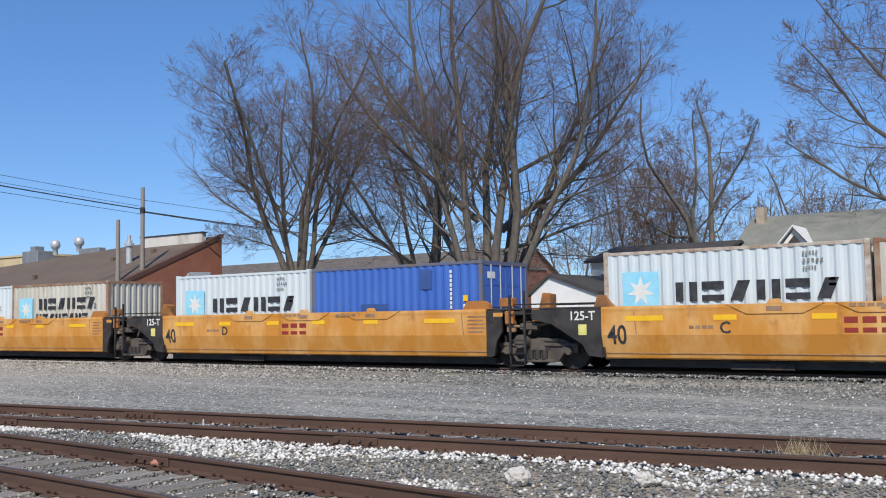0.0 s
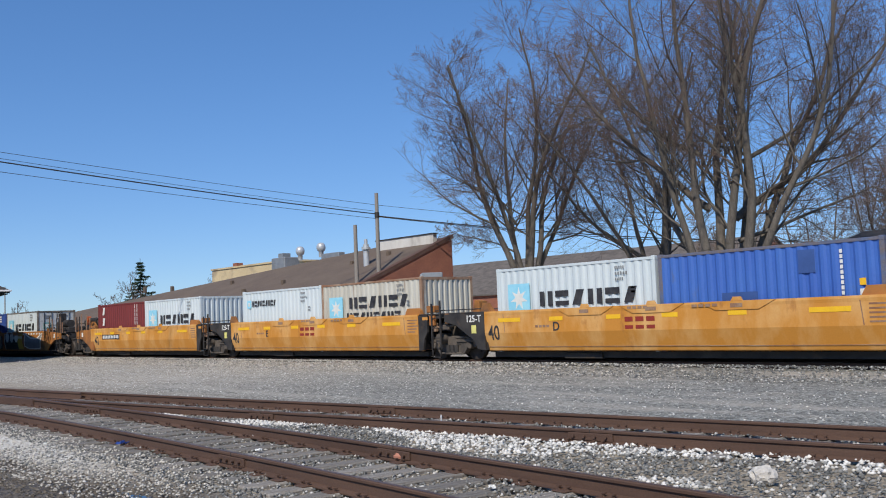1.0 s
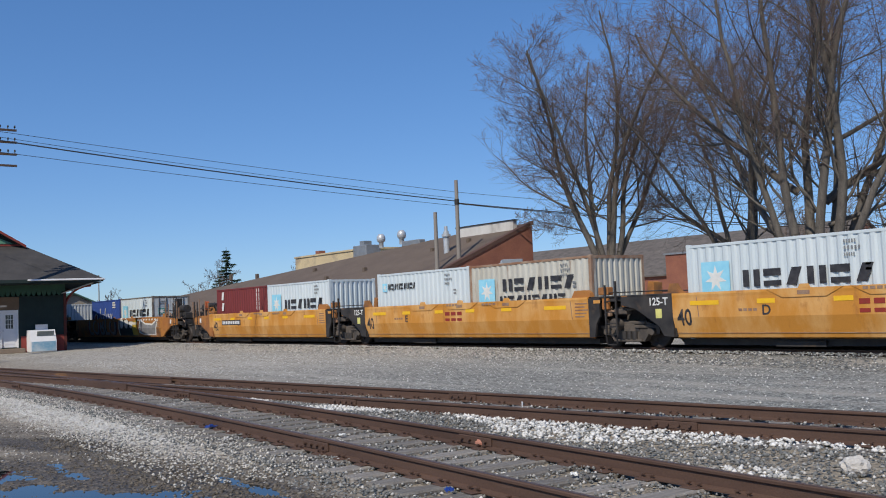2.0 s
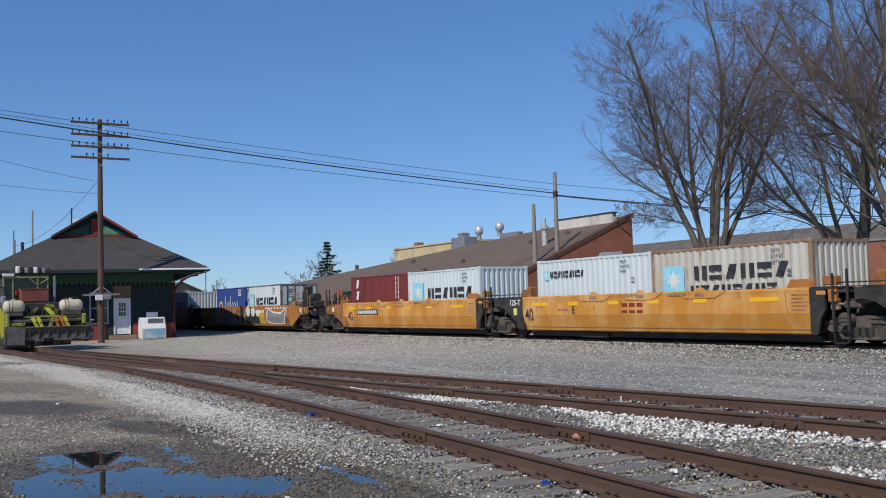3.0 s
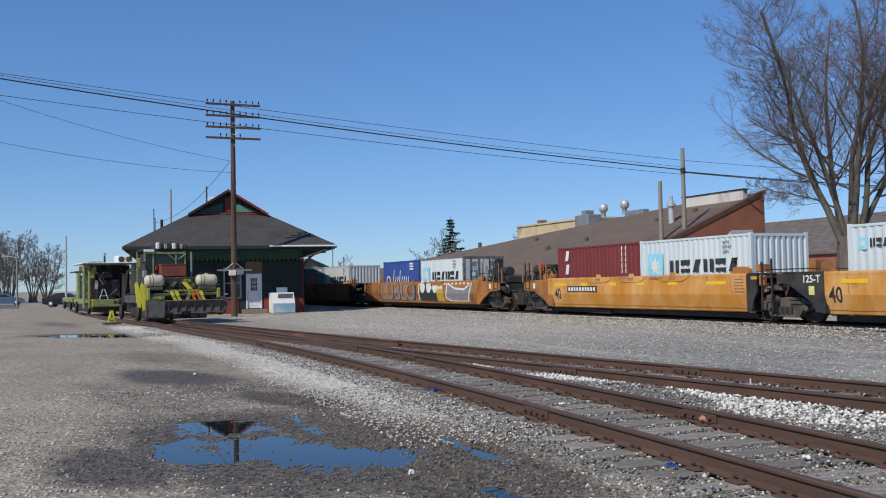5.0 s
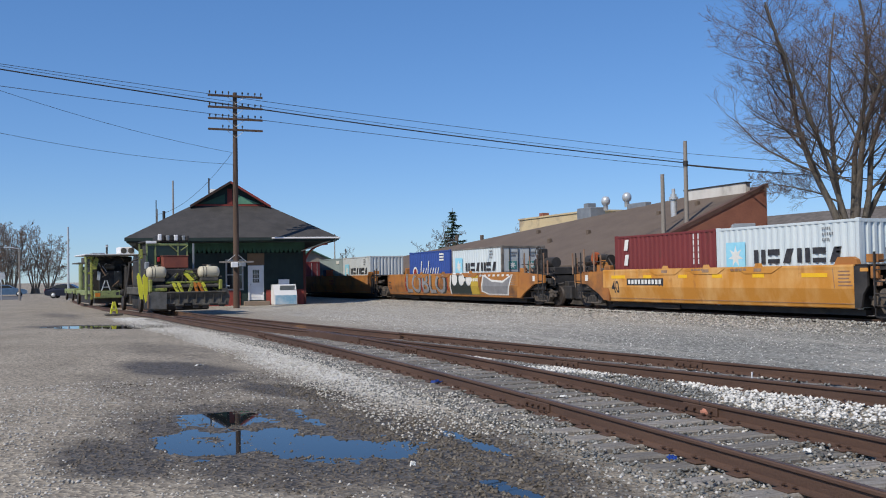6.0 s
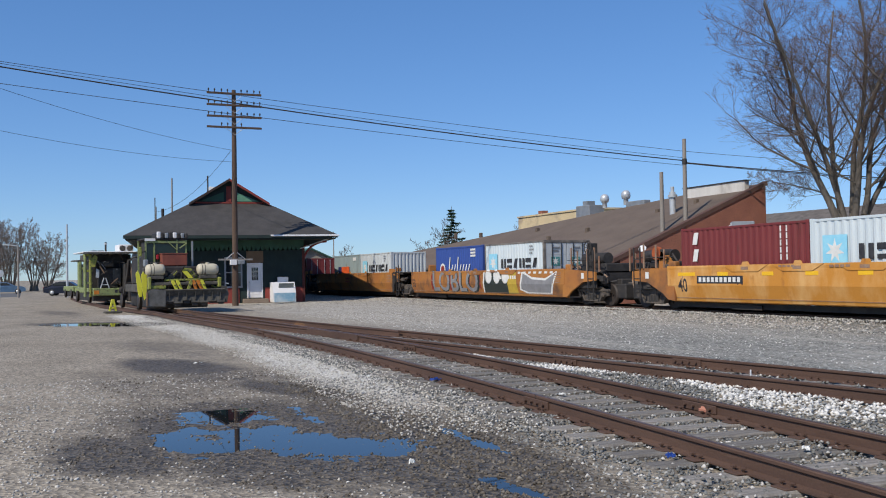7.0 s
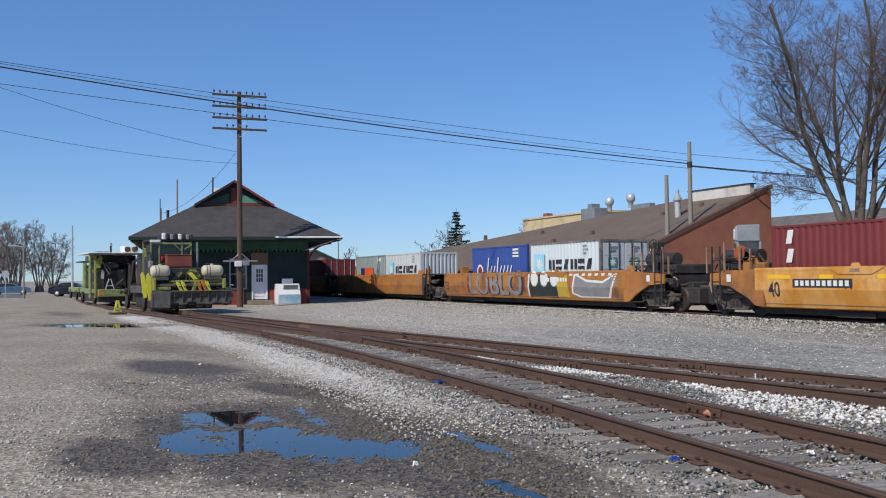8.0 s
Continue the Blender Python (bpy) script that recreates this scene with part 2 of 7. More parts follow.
def track_one(x):      # centre line of the near siding
    if x < -44:
        return track_two(x)
    if x > 3:
        return 5.103 - 0.131 * (x - 3)
    if x < -34:
        k = ((x + 34) / -10) ** 2
        return (1 - k) * (-0.00265 * x * x - 0.118 * x + 5.48) + k * track_two(x)
    return -0.00265 * x * x - 0.118 * x + 5.48


def track_two(x):      # centre line of the second siding, which joins the first at the switch
    y = 11.171 + 0.124 * x + 0.000174 * x * x
    return y if x > -44 else 6.052 + 0.1087 * (x + 44) + 0.0016 * (x + 44) ** 2


PUDDLES = [(-9.15, 2.95, 1.15, 0.95, 0.5), (-10.1, 2.3, 1.4, 0.85, 0.25), (-10.35, 1.6, 1.1, 0.5, -0.1), (-11.85, 2.3, 1.3, 0.85, 0.15), (-11.3, 3.12, 1.3, 0.17, 0.0),
           (-8.95, 4.17, 1.4, 0.11, -0.03), (-6.7, 3.52, 0.7, 0.14, 0.1), (-37.0, 3.1, 2.3, 0.85, 0.92)]
# mud and damp stains: centre, half-lengths, turn, strength
MUD = [(-10.0, 2.7, 4.4, 2.3, 0.2, 1.0), (-9.6, 0.8, 1.7, 0.7, 0.15, 0.9), (-18.6, 2.6, 2.8, 1.2, 0.25, 0.9), (-13.9, 3.6, 2.6, 0.7, 0.22, 0.85), (-16.5, 3.0, 4.5, 1.5, 0.2, 0.45),
       (-37.9, 2.6, 4.2, 1.5, 0.95, 1.0), (-8.3, 4.05, 3.0, 0.55, 0.0, 0.9), (-6.9, 3.3, 2.4, 0.9, 0.1, 0.9), (-8.0, 1.9, 1.8, 0.7, 0.5, 0.6), (-24.0, 3.0, 5.0, 1.3, 0.15, 0.3),
       (-15.0, 1.8, 4.5, 1.2, 0.2, 0.3), (-52.0, 1.5, 7.0, 1.2, 0.1, 0.4)]


def damp(x, y):
    """Stains of mud and wet on the lot, 0 to 1."""
    if not (-62 < x < -1 and -2 < y < 6):
        return 0.0
    out = 0.0
    for px, py, a, b, turn, k in MUD:
        c, s = math.cos(turn), math.sin(turn)
        u, w = (x - px) * c + (y - py) * s, -(x - px) * s + (y - py) * c
        out = max(out, k * min(1.0, max(0.0, 1.6 * (1.0 - math.hypot(u / a, w / b)))))
    return out


def bleached(x, y):
    """The fringe of pale crushed limestone along the near siding."""
    u = y - track_one(x)
    if not (-46 < x < -7 and -3.6 < u < -0.3):
        return 0.0
    mid = -1.75 + 0.35 * noise.noise((x * 0.25, 0, 4))
    k = max(0.0, 1 - abs(u - mid) / 1.15)
    return k * min(1.0, max(0.0, (-x - 9) / 7))


def dip(x, y):
    """How wet the ground is: 1 in a puddle's middle, 0 well outside."""
    out = 0.0
    for px, py, a, b, turn in PUDDLES:
        c, s = math.cos(turn), math.sin(turn)
        u, w = (x - px) * c + (y - py) * s, -(x - px) * s + (y - py) * c
        out = max(out, 1.35 - math.hypot(u / a, w / b))
    return out


def ground_z(x, y):
    d = dip(x, y)
    near = math.hypot(x, y) < 60
    z = 0.0
    if near:
        z = 0.011 * (noise.noise((x * 0.5, y * 0.5, 3)) + 0.6 * noise.noise((x * 1.7, y * 1.7, 9)))
        z += 0.007 * noise.noise((x * 5.0, y * 5.0, 1))
        if d > -0.6:
            z -= 0.06 * min(1.0, max(0.0, (d + 0.6) / 1.6))
            z += 0.014 * noise.noise((x * 2.6, y * 2.6, 5)) + 0.013 * noise.noise((x * 7, y * 7, 6))
        y1 = track_one(x)
        if y > y1 - 1.4:
            z -= 0.02
    if 19.6 < y < 26 and x > -140:
        z += 0.11 * min(1.0, (y - 19.6) / 1.2) if y < 24 else 0.11 * max(0.0, (26 - y) / 2)
    return z


def grid_lines(lo, hi, parts):
    """Coordinates with steps that widen away from the near stretch."""
    out = []
    for a, b, step in parts:
        out += list(np.arange(a, b, step))
    return np.array([lo] + out + [hi])


gx = grid_lines(-3000, 3000, [(-1500, -300, 200), (-300, -60, 12), (-60, -22, 0.8), (-22, -13, 0.22), (-13, -5, 0.075), (-5, 8, 0.6), (8, 60, 4), (60, 1500, 160)])
gy = grid_lines(-3000, 3000, [(-1500, -60, 120), (-60, -4, 4), (-4, 0.6, 0.5), (0.6, 4.7, 0.075), (4.7, 12, 0.35), (12, 30, 0.6), (30, 120, 6), (120, 1500, 120)])
gv = np.array([(x, y, ground_z(x, y)) for x in gx for y in gy])
nyy = len(gy)
ii, jj = np.meshgrid(np.arange(len(gx) - 1), np.arange(nyy - 1), indexing="ij")
base = (ii * nyy + jj).ravel()
gf = np.stack([base, base + nyy, base + nyy + 1, base + 1], 1)


def ground_material():
    m = bpy.data.materials.new("gravel_lot")
    m.use_nodes = True
    nt = m.node_tree
    n, lk = nt.nodes, nt.links
    p = n["Principled BSDF"]
    p.inputs["Specular IOR Level"].default_value = 0.25
    co = n.new("ShaderNodeTexCoord")

    def nz(s, det, vec=None, rough=0.6):
        q = n.new("ShaderNodeTexNoise")
        q.inputs["Scale"].default_value, q.inputs["Detail"].default_value, q.inputs["Roughness"].default_value = s, det, rough
        lk.new(vec or co.outputs["Object"], q.inputs["Vector"])
        return q.outputs["Fac"]

    def rng_(src, lo, hi, a=0.0, b=1.0):
        r = n.new("ShaderNodeMapRange")
        for k, v in (("From Min", lo), ("From Max", hi), ("To Min", a), ("To Max", b)):
            r.inputs[k].default_value = v
        lk.new(src, r.inputs["Value"])
        return r.outputs[0]

    def mx(f, a, b, mode="MIX"):
        q = n.new("ShaderNodeMix")
        q.data_type, q.blend_type = "RGBA", mode
        for sock, v in ((q.inputs[0], f), (q.inputs[6], a), (q.inputs[7], b)):
            if hasattr(v, "is_linked"):
                lk.new(v, sock)
            else:
                sock.default_value = (*v, 1) if isinstance(v, tuple) else v
        return q.outputs[2]

    def math_(op, a, b):
        q = n.new("ShaderNodeMath")
        q.operation = op
        for sock, v in zip(q.inputs, (a, b)):
            if hasattr(v, "is_linked"):
                lk.new(v, sock)
            else:
                sock.default_value = v
        return q.outputs[0]

    lot = mx(rng_(nz(0.35, 6), 0.35, 0.65), (0.34, 0.296, 0.237), (0.262, 0.227, 0.18))
    lot = mx(rng_(nz(0.5, 5), 0.60, 0.85), lot, (0.23, 0.20, 0.165))
    stones = n.new("ShaderNodeTexVoronoi")
    stones.inputs["Scale"].default_value = 26
    lk.new(co.outputs["Object"], stones.inputs["Vector"])
    tone = n.new("ShaderNodeSeparateColor")
    lk.new(stones.outputs["Color"], tone.inputs[0])
    lot = mx(0.75, lot, mx(tone.outputs[0], (0.22, 0.22, 0.22), (0.78, 0.78, 0.77)), "OVERLAY")
    # the finer grey gravel apron between the sidings and the main line
    sep = n.new("ShaderNodeSeparateXYZ")
    lk.new(co.outputs["Object"], sep.inputs[0])
    apron = rng_(sep.outputs["Y"], 9.0, 12.0)
    cream = mx(rng_(nz(0.18, 5), 0.3, 0.7), (0.42, 0.385, 0.325), (0.33, 0.305, 0.26))
    slate = mx(rng_(nz(0.3, 5), 0.3, 0.7), (0.262, 0.262, 0.24), (0.20, 0.203, 0.188))
    grey = mx(rng_(math_("ADD", sep.outputs["X"], math_("MULTIPLY", nz(0.12, 3), 14.0)), -26.0, -5.0), cream, slate)
    pebble = n.new("ShaderNodeTexVoronoi")
    pebble.inputs["Scale"].default_value = 13
    lk.new(co.outputs["Object"], pebble.inputs["Vector"])
    tone2 = n.new("ShaderNodeSeparateColor")
    lk.new(pebble.outputs["Color"], tone2.inputs[0])
    grey = mx(0.9, grey, mx(tone.outputs[1], (0.18, 0.18, 0.18), (0.82, 0.82, 0.82)), "OVERLAY")
    grey = mx(0.7, grey, mx(tone2.outputs[0], (0.25, 0.25, 0.25), (0.75, 0.75, 0.75)), "OVERLAY")
    # wheel-worn paler band along the main line
    lane = n.new("ShaderNodeMapping")
    lane.inputs["Scale"].default_value = (0.12, 0.9, 1)
    lk.new(co.outputs["Object"], lane.inputs[0])
    grey = mx(rng_(nz(1.0, 4, lane.outputs[0]), 0.5, 0.72), grey, mx(0.75, grey, (0.44, 0.41, 0.36)))
    grey = mx(rng_(nz(0.8, 6, lane.outputs[0]), 0.64, 0.74), grey, mx(0.5, grey, (0.13, 0.122, 0.108)))
    col = mx(apron, lot, grey)
    # bleached limestone fringe, then mud stains with ragged edges
    pale = n.new("ShaderNodeAttribute")
    pale.attribute_name = "bleached"
    col = mx(rng_(math_("ADD", pale.outputs["Fac"], math_("MULTIPLY", math_("SUBTRACT", nz(2.2, 5), 0.5), 0.9)), 0.15, 0.6), col,
             mx(tone.outputs[2], (0.40, 0.38, 0.34), (0.80, 0.77, 0.70)))
    mud = n.new("ShaderNodeAttribute")
    mud.attribute_name = "damp"
    ragged = math_("MULTIPLY", math_("SUBTRACT", math_("ADD", nz(1.6, 6), nz(7.0, 4)), 1.0), 0.8)
    wet = rng_(math_("ADD", mud.outputs["Fac"], ragged), 0.06, 0.62)
    wet = math_("MULTIPLY", wet, rng_(mud.outputs["Fac"], 0.0, 0.12))
    col = mx(wet, col, mx(tone.outputs[2], (0.032, 0.026, 0.019), (0.18, 0.15, 0.113)))
    lk.new(col, p.inputs["Base Color"])
    lk.new(rng_(wet, 0, 1, 0.92, 0.55), p.inputs["Roughness"])
    b = n.new("ShaderNodeBump")
    b.inputs["Strength"].default_value, b.inputs["Distance"].default_value = 0.7, 0.02
    lk.new(math_("ADD", stones.outputs["Distance"], nz(12, 4)), b.inputs["Height"])
    lk.new(b.outputs[0], p.inputs["Normal"])
    return m


ground = new("ground", fast_mesh("ground", gv, 4, gf, ground_material()))
for _name, _fn in (("damp", damp), ("bleached", bleached)):
    ground.data.attributes.new(_name, "FLOAT", "POINT").data.foreach_set("value", np.array([_fn(v[0], v[1]) for v in gv], np.float32))
tagged(ground, "grey gravel and worn asphalt yard with damp muddy patches", "ground", kind="structure")

water_mat = bpy.data.materials.new("puddle_water")
water_mat.use_nodes = True
_p = water_mat.node_tree.nodes["Principled BSDF"]
_p.inputs["Base Color"].default_value = (0.012, 0.014, 0.016, 1)
_p.inputs["Roughness"].default_value, _p.inputs["IOR"].default_value = 0.02, 1.33
_p.inputs["Specular IOR Level"].default_value = 0.6


def puddle(label, x0, x1, y0, y1, z, step):
    xs, ys = np.arange(x0, x1 + step, step), np.arange(y0, y1 + step, step)
    keep = {}
    s = Shape()
    fs = []
    for i, x in enumerate(xs[:-1]):
        for j, y in enumerate(ys[:-1]):
            if any(dip(x + a, y + b) > 0.0 for a in (0, step) for b in (0, step)):
                f = []
                for k in ((i, j), (i + 1, j), (i + 1, j + 1), (i, j + 1)):
                    keep.setdefault(k, len(keep))
                    f.append(keep[k])
                fs.append(f)
    s.add([(xs[i], ys[j], z) for i, j in keep], fs)
    ob = part("water", s, water_mat)
    return tagged(ob, label, "puddle", kind="structure")


puddle("still rain puddle reflecting the sky in the muddy lot", -12.4, -5.8, 0.6, 4.6, -0.047, 0.1)
puddle("shallow rain puddle far across the lot", -42, -33, 0.2, 4.6, -0.028, 0.25)

# ---- stones ----
ICO_V = np.array([(0, 0, 1), (0.9, 0, 0.1), (0.2, 0.85, 0.05), (-0.8, 0.45, 0.15), (-0.6, -0.7, 0.0), (0.4, -0.85, 0.12), (0, 0, -0.8)])
ICO_F = np.array([(0, 1, 2), (0, 2, 3), (0, 3, 4), (0, 4, 5), (0, 5, 1), (6, 2, 1), (6, 3, 2), (6, 4, 3), (6, 5, 4), (6, 1, 5)])


def scatter(name, label, pts, sizes, material):
    """Angular stones, one small hull each, sunk a third into the bed."""
    k = len(pts)
    ang = rng.uniform(0, 6.283, k)
    jit = 1 + rng.uniform(-0.35, 0.35, (k, 7, 3))
    v = ICO_V[None] * jit
    v = v * np.stack([sizes * rng.uniform(0.8, 1.4, k), sizes * rng.uniform(0.7, 1.1, k), sizes * rng.uniform(0.5, 0.9, k)], 1)[:, None, :]
    c, s = np.cos(ang)[:, None], np.sin(ang)[:, None]
    x = v[..., 0] * c - v[..., 1] * s
    y = v[..., 0] * s + v[..., 1] * c
    v = np.stack([x, y, v[..., 2]], 2) + pts[:, None, :]
    f = (ICO_F[None] + (np.arange(k) * 7)[:, None, None]).reshape(-1, 3)
    ob = new(name, fast_mesh(name, v.reshape(-1, 3), 3, f, material))
    return tagged(ob, label, "gravel", kind="stuff")


white_stone = island_mat("pale_limestone", [(0.34, 0.34, 0.33), (0.78, 0.76, 0.71), (0.5, 0.49, 0.46), (0.86, 0.84, 0.8), (0.66, 0.64, 0.6), (0.2, 0.21, 0.21), (0.82, 0.8, 0.76)])
mixed_stone = island_mat("grey_ballast", [(0.12, 0.125, 0.125), (0.21, 0.212, 0.205), (0.10, 0.105, 0.105), (0.29, 0.285, 0.265), (0.16, 0.165, 0.162), (0.62, 0.60, 0.56), (0.14, 0.142, 0.138), (0.19, 0.19, 0.18)])
tan_stone = island_mat("buff_ballast", [(0.46, 0.43, 0.38), (0.27, 0.26, 0.24), (0.58, 0.54, 0.48), (0.20, 0.20, 0.19), (0.38, 0.36, 0.33), (0.66, 0.63, 0.58), (0.3, 0.29, 0.27)])


def bed(count, x0, x1, ymin, ymax, z, lo, hi, bias=1.0):
    x = x0 + (x1 - x0) * rng.uniform(0, 1, count) ** bias
    a, b = np.array([ymin(q) for q in x]), np.array([ymax(q) for q in x])
    y = a + (b - a) * rng.uniform(0, 1, count)
    return np.stack([x, y, np.full(count, z) + rng.uniform(-0.012, 0.012, count)], 1), rng.uniform(lo, hi, count)


# white limestone spill between the two sidings, widest where they part
P1, S1 = bed(19000, -26, 3, lambda x: track_one(x) + 0.86, lambda x: max(track_one(x) + 1.0, track_two(x) - 0.8), 0.010, 0.013, 0.040)
# white along the second siding's near rail and in drifts; blue-grey stone between
keepw = np.array([noise.noise((p[0] * 0.45, p[1] * 0.9, 2)) + 0.9 * min(1.0, max(0.0, (p[0] + 15) / 4)) * max(0.0, 1.0 - (track_two(p[0]) - 0.8 - p[1]) / 0.9) + 0.5 * max(0.0, 1.0 - (p[1] - track_one(p[0]) - 0.8) / 0.5) for p in P1]) > 0.22
scatter("limestone_ballast", "loose white limestone chunks spilled between rusty sidings", P1[keepw], S1[keepw], white_stone)
scatter("grey_ballast", "dark grey crushed stone between the siding tracks", P1[~keepw], S1[~keepw] * 0.85, mixed_stone)
P2, S2 = bed(17000, -27, 0, lambda x: track_one(x) - 1.6, lambda x: track_one(x) + 0.7, -0.020, 0.011, 0.028)
P2[:, 2] += [0.05 * max(0.0, noise.noise((p[0] * 1.1, p[1] * 1.6, 8))) for p in P2]
scatter("track_ballast", "grey crushed stone packed between ties of the siding", P2, S2, mixed_stone)
P3, S3 = bed(6000, -22, 4, lambda x: track_two(x) - 0.7, lambda x: track_two(x) + 1.3, 0.0, 0.012, 0.03)
scatter("track_ballast", "grey crushed stone along the second siding", P3, S3, mixed_stone)
P4, S4 = bed(8000, -42, -9, lambda x: track_one(x) - 2.8, lambda x: track_one(x) - 1.05, 0.0, 0.010, 0.024, 0.9)
scatter("limestone_fringe", "pale limestone fringe along the edge of the siding", P4, S4, island_mat("bleached_limestone", [(0.42, 0.39, 0.34), (0.62, 0.58, 0.51), (0.34, 0.32, 0.28), (0.7, 0.66, 0.6), (0.5, 0.47, 0.41)]))
P5, S5 = bed(17000, -62, 12, lambda x: 20.1 + 0.3 * math.sin(x * 0.4) + 0.25 * math.sin(x * 1.3), lambda x: 21.75, 0.0, 0.020, 0.048, 0.8)
P5[:, 1] = 21.75 - 2.9 * rng.uniform(0, 1, len(P5)) ** 1.7
P5[:, 2] = 0.02 + 0.12 * np.clip((P5[:, 1] - 19.9) / 1.3, 0, 1) + rng.uniform(-0.01, 0.02, len(P5))
near5 = P5[:, 0] + rng.uniform(-7, 7, len(P5)) > -19
scatter("main_ballast", "buff crushed-stone ballast shoulder beside the main track", P5[~near5], S5[~near5], tan_stone)
scatter("slate_ballast", "blue-grey crushed stone beside the main track", P5[near5], S5[near5] * 0.8, mixed_stone)
P6, S6 = bed(12000, -17, -3, lambda x: -0.7, lambda x: 4.6, 0.0, 0.007, 0.022)
P6[:, 2] = [ground_z(p[0], p[1]) for p in P6]
P6 = P6[P6[:, 2] > -0.06]
S6 = S6[:len(P6)]
mud6 = np.array([damp(p[0], p[1]) for p in P6]) > rng.uniform(0.1, 0.7, len(P6))
muddy_stone = island_mat("muddy_pebbles", [(0.07, 0.06, 0.048), (0.12, 0.10, 0.08), (0.17, 0.148, 0.12), (0.09, 0.076, 0.06), (0.26, 0.235, 0.2)])
scatter("lot_pebbles", "small loose pebbles strewn over the lot", P6[~mud6], S6[~mud6], tan_stone)
scatter("muddy_pebbles", "mud-stained pebbles round the puddles", P6[mud6], S6[mud6], muddy_stone)

P8, S8 = bed(6500, -15, -3, lambda x: track_one(x) - 3.1, lambda x: track_one(x) - 0.95, 0.0, 0.010, 0.028)
P8[:, 2] = [ground_z(p[0], p[1]) for p in P8]
P8 = P8[P8[:, 2] > -0.05]
S8 = S8[:len(P8)]
mud8 = np.array([damp(p[0], p[1]) for p in P8]) > rng.uniform(0.1, 0.7, len(P8))
scatter("shoulder_ballast", "grey crushed stone spilling from the siding to the lot", P8[~mud8], S8[~mud8], mixed_stone)
scatter("muddy_ballast", "mud-stained crushed stone at the foot of the siding", P8[mud8], S8[mud8], muddy_stone)
P7, S7 = bed(5000, -40, 8, lambda x: max(10.5, track_two(x) + 1.0), lambda x: 20.2, 0.002, 0.008, 0.024)
scatter("apron_pebbles", "scattered pale pebbles on the gravel apron", P7, S7, white_stone)

# ---- tracks ----
RAIL = [(-0.07, 0), (0.07, 0), (0.07, 0.014), (0.012, 0.034), (0.011, 0.125), (0.034, 0.137), (0.036, 0.160), (0.026, 0.17), (-0.026, 0.17), (-0.036, 0.160), (-0.034, 0.137), (-0.011, 0.125), (-0.012, 0.034), (-0.07, 0.014)]


def offset_path(fn, x0, x1, off, step, z=0.0, shift=None):
    out = []
    for x in np.arange(x0, x1 + step / 2, step):
        d = (fn(x + 0.05) - fn(x - 0.05)) / 0.1
        k = math.hypot(1, d)
        out.append((x - d / k * off, fn(x) + off / k, z))
    return out


def rail(parent, path):
    s = Shape().sweep(RAIL, path)
    # the worn running face
    s2 = [(p[0], p[1], p[2] + 0.1712) for p in path]
    ob = part("rail", s, steel_rail, parent)
    part("running_face", Shape().sweep([(-0.022, 0), (0.022, 0), (0.022, 0.001), (-0.022, 0.001)], s2), rail_top, ob)
    return ob


def joint_bar_mesh():
    s = Shape()
    for sd in (-1, 1):
        s.box(-0.33, 0.33, sd * 0.026 - 0.016, sd * 0.026 + 0.016, 0.03, 0.128, bev=0.008)
        for k in range(4):
            x = -0.24 + 0.16 * k
            s.tube((x, sd * 0.04, 0.085), (x, sd * 0.075, 0.085), 0.022, n=6)
    s.box(-0.004, 0.004, -0.037, 0.037, 0.12, 0.1725, 1)
    return s.mesh("joint_bar", [steel_rail, black_paint])


JOINT = joint_bar_mesh()
TIE = Shape().box(-0.115, 0.115, -1.3, 1.3, -0.16, 0.0, bev=0.018).mesh("tie", tie_wood)
_pl = Shape().box(-0.09, 0.09, -0.17, 0.17, 0, 0.014, bev=0.004)
for _x in (-0.06, 0.06):
    for _y in (-0.09, 0.09):
        _pl.tube((_x, _y, 0.01), (_x, _y, 0.045), 0.014, n=6).box(_x - 0.018, _x + 0.018, _y - 0.02, _y + 0.02, 0.036, 0.05)
PLATE = _pl.mesh("tie_plate", steel_rail)


def track(name, label, fn, x0, x1, tie_from, tie_to, rails=(-0.752, 0.752), z=0.0, joints=(), ties=True):
    t = thing(name, label, "railway track", kind="structure")
    for o in rails:
        rail(t, offset_path(fn, x0, x1, o, 0.5, z))
    for x, o in joints:
        d = math.degrees(math.atan((fn(x + 0.1) - fn(x - 0.1)) / 0.2))
        part("joint_bar", JOINT, None, t, m=pose(x - math.sin(radians(d)) * o, fn(x) + o * math.cos(radians(d)), z, 0, 0, d))
    x, k = tie_from, 0
    while ties and x < tie_to:
        d = math.degrees(math.atan((fn(x + 0.1) - fn(x - 0.1)) / 0.2)) + random.uniform(-2, 2)
        part("tie", TIE, None, t, m=pose(x, fn(x) + random.uniform(-0.08, 0.08), z + 0.006 + random.uniform(-0.012, 0.004), 0, 0, d))
        if x > -26:
            for o in rails:
                part("tie_plate", PLATE, None, t, m=pose(x - math.sin(radians(d)) * o, fn(x) + o * math.cos(radians(d)), z + 0.004, 0, 0, d))
        x += random.uniform(0.5, 0.58)
    return t


track("siding_track", "rusty siding rails on weathered wooden ties in gravel", track_one, -96, 14, -30, 6,
      joints=[(-10.1, -0.752), (-8.95, 0.752), (-26.4, -0.752), (-19.0, 0.752), (-1.0, -0.752)])
track("second_siding_track", "rusty siding rails leading away to a switch", track_two, -24, 16, -23.5, 8,
      joints=[(-14.6, -0.752), (-13.2, 0.752), (-8.0, -0.752)])
sw = thing("switch_track", "rusty turnout rails with frog and closing points", "railway track", kind="structure")


def outer(x):
    return track_two(x) + 0.752


def closure(x):
    return max(track_two(x) - 0.752, track_one(x) - 0.752 + 0.075)


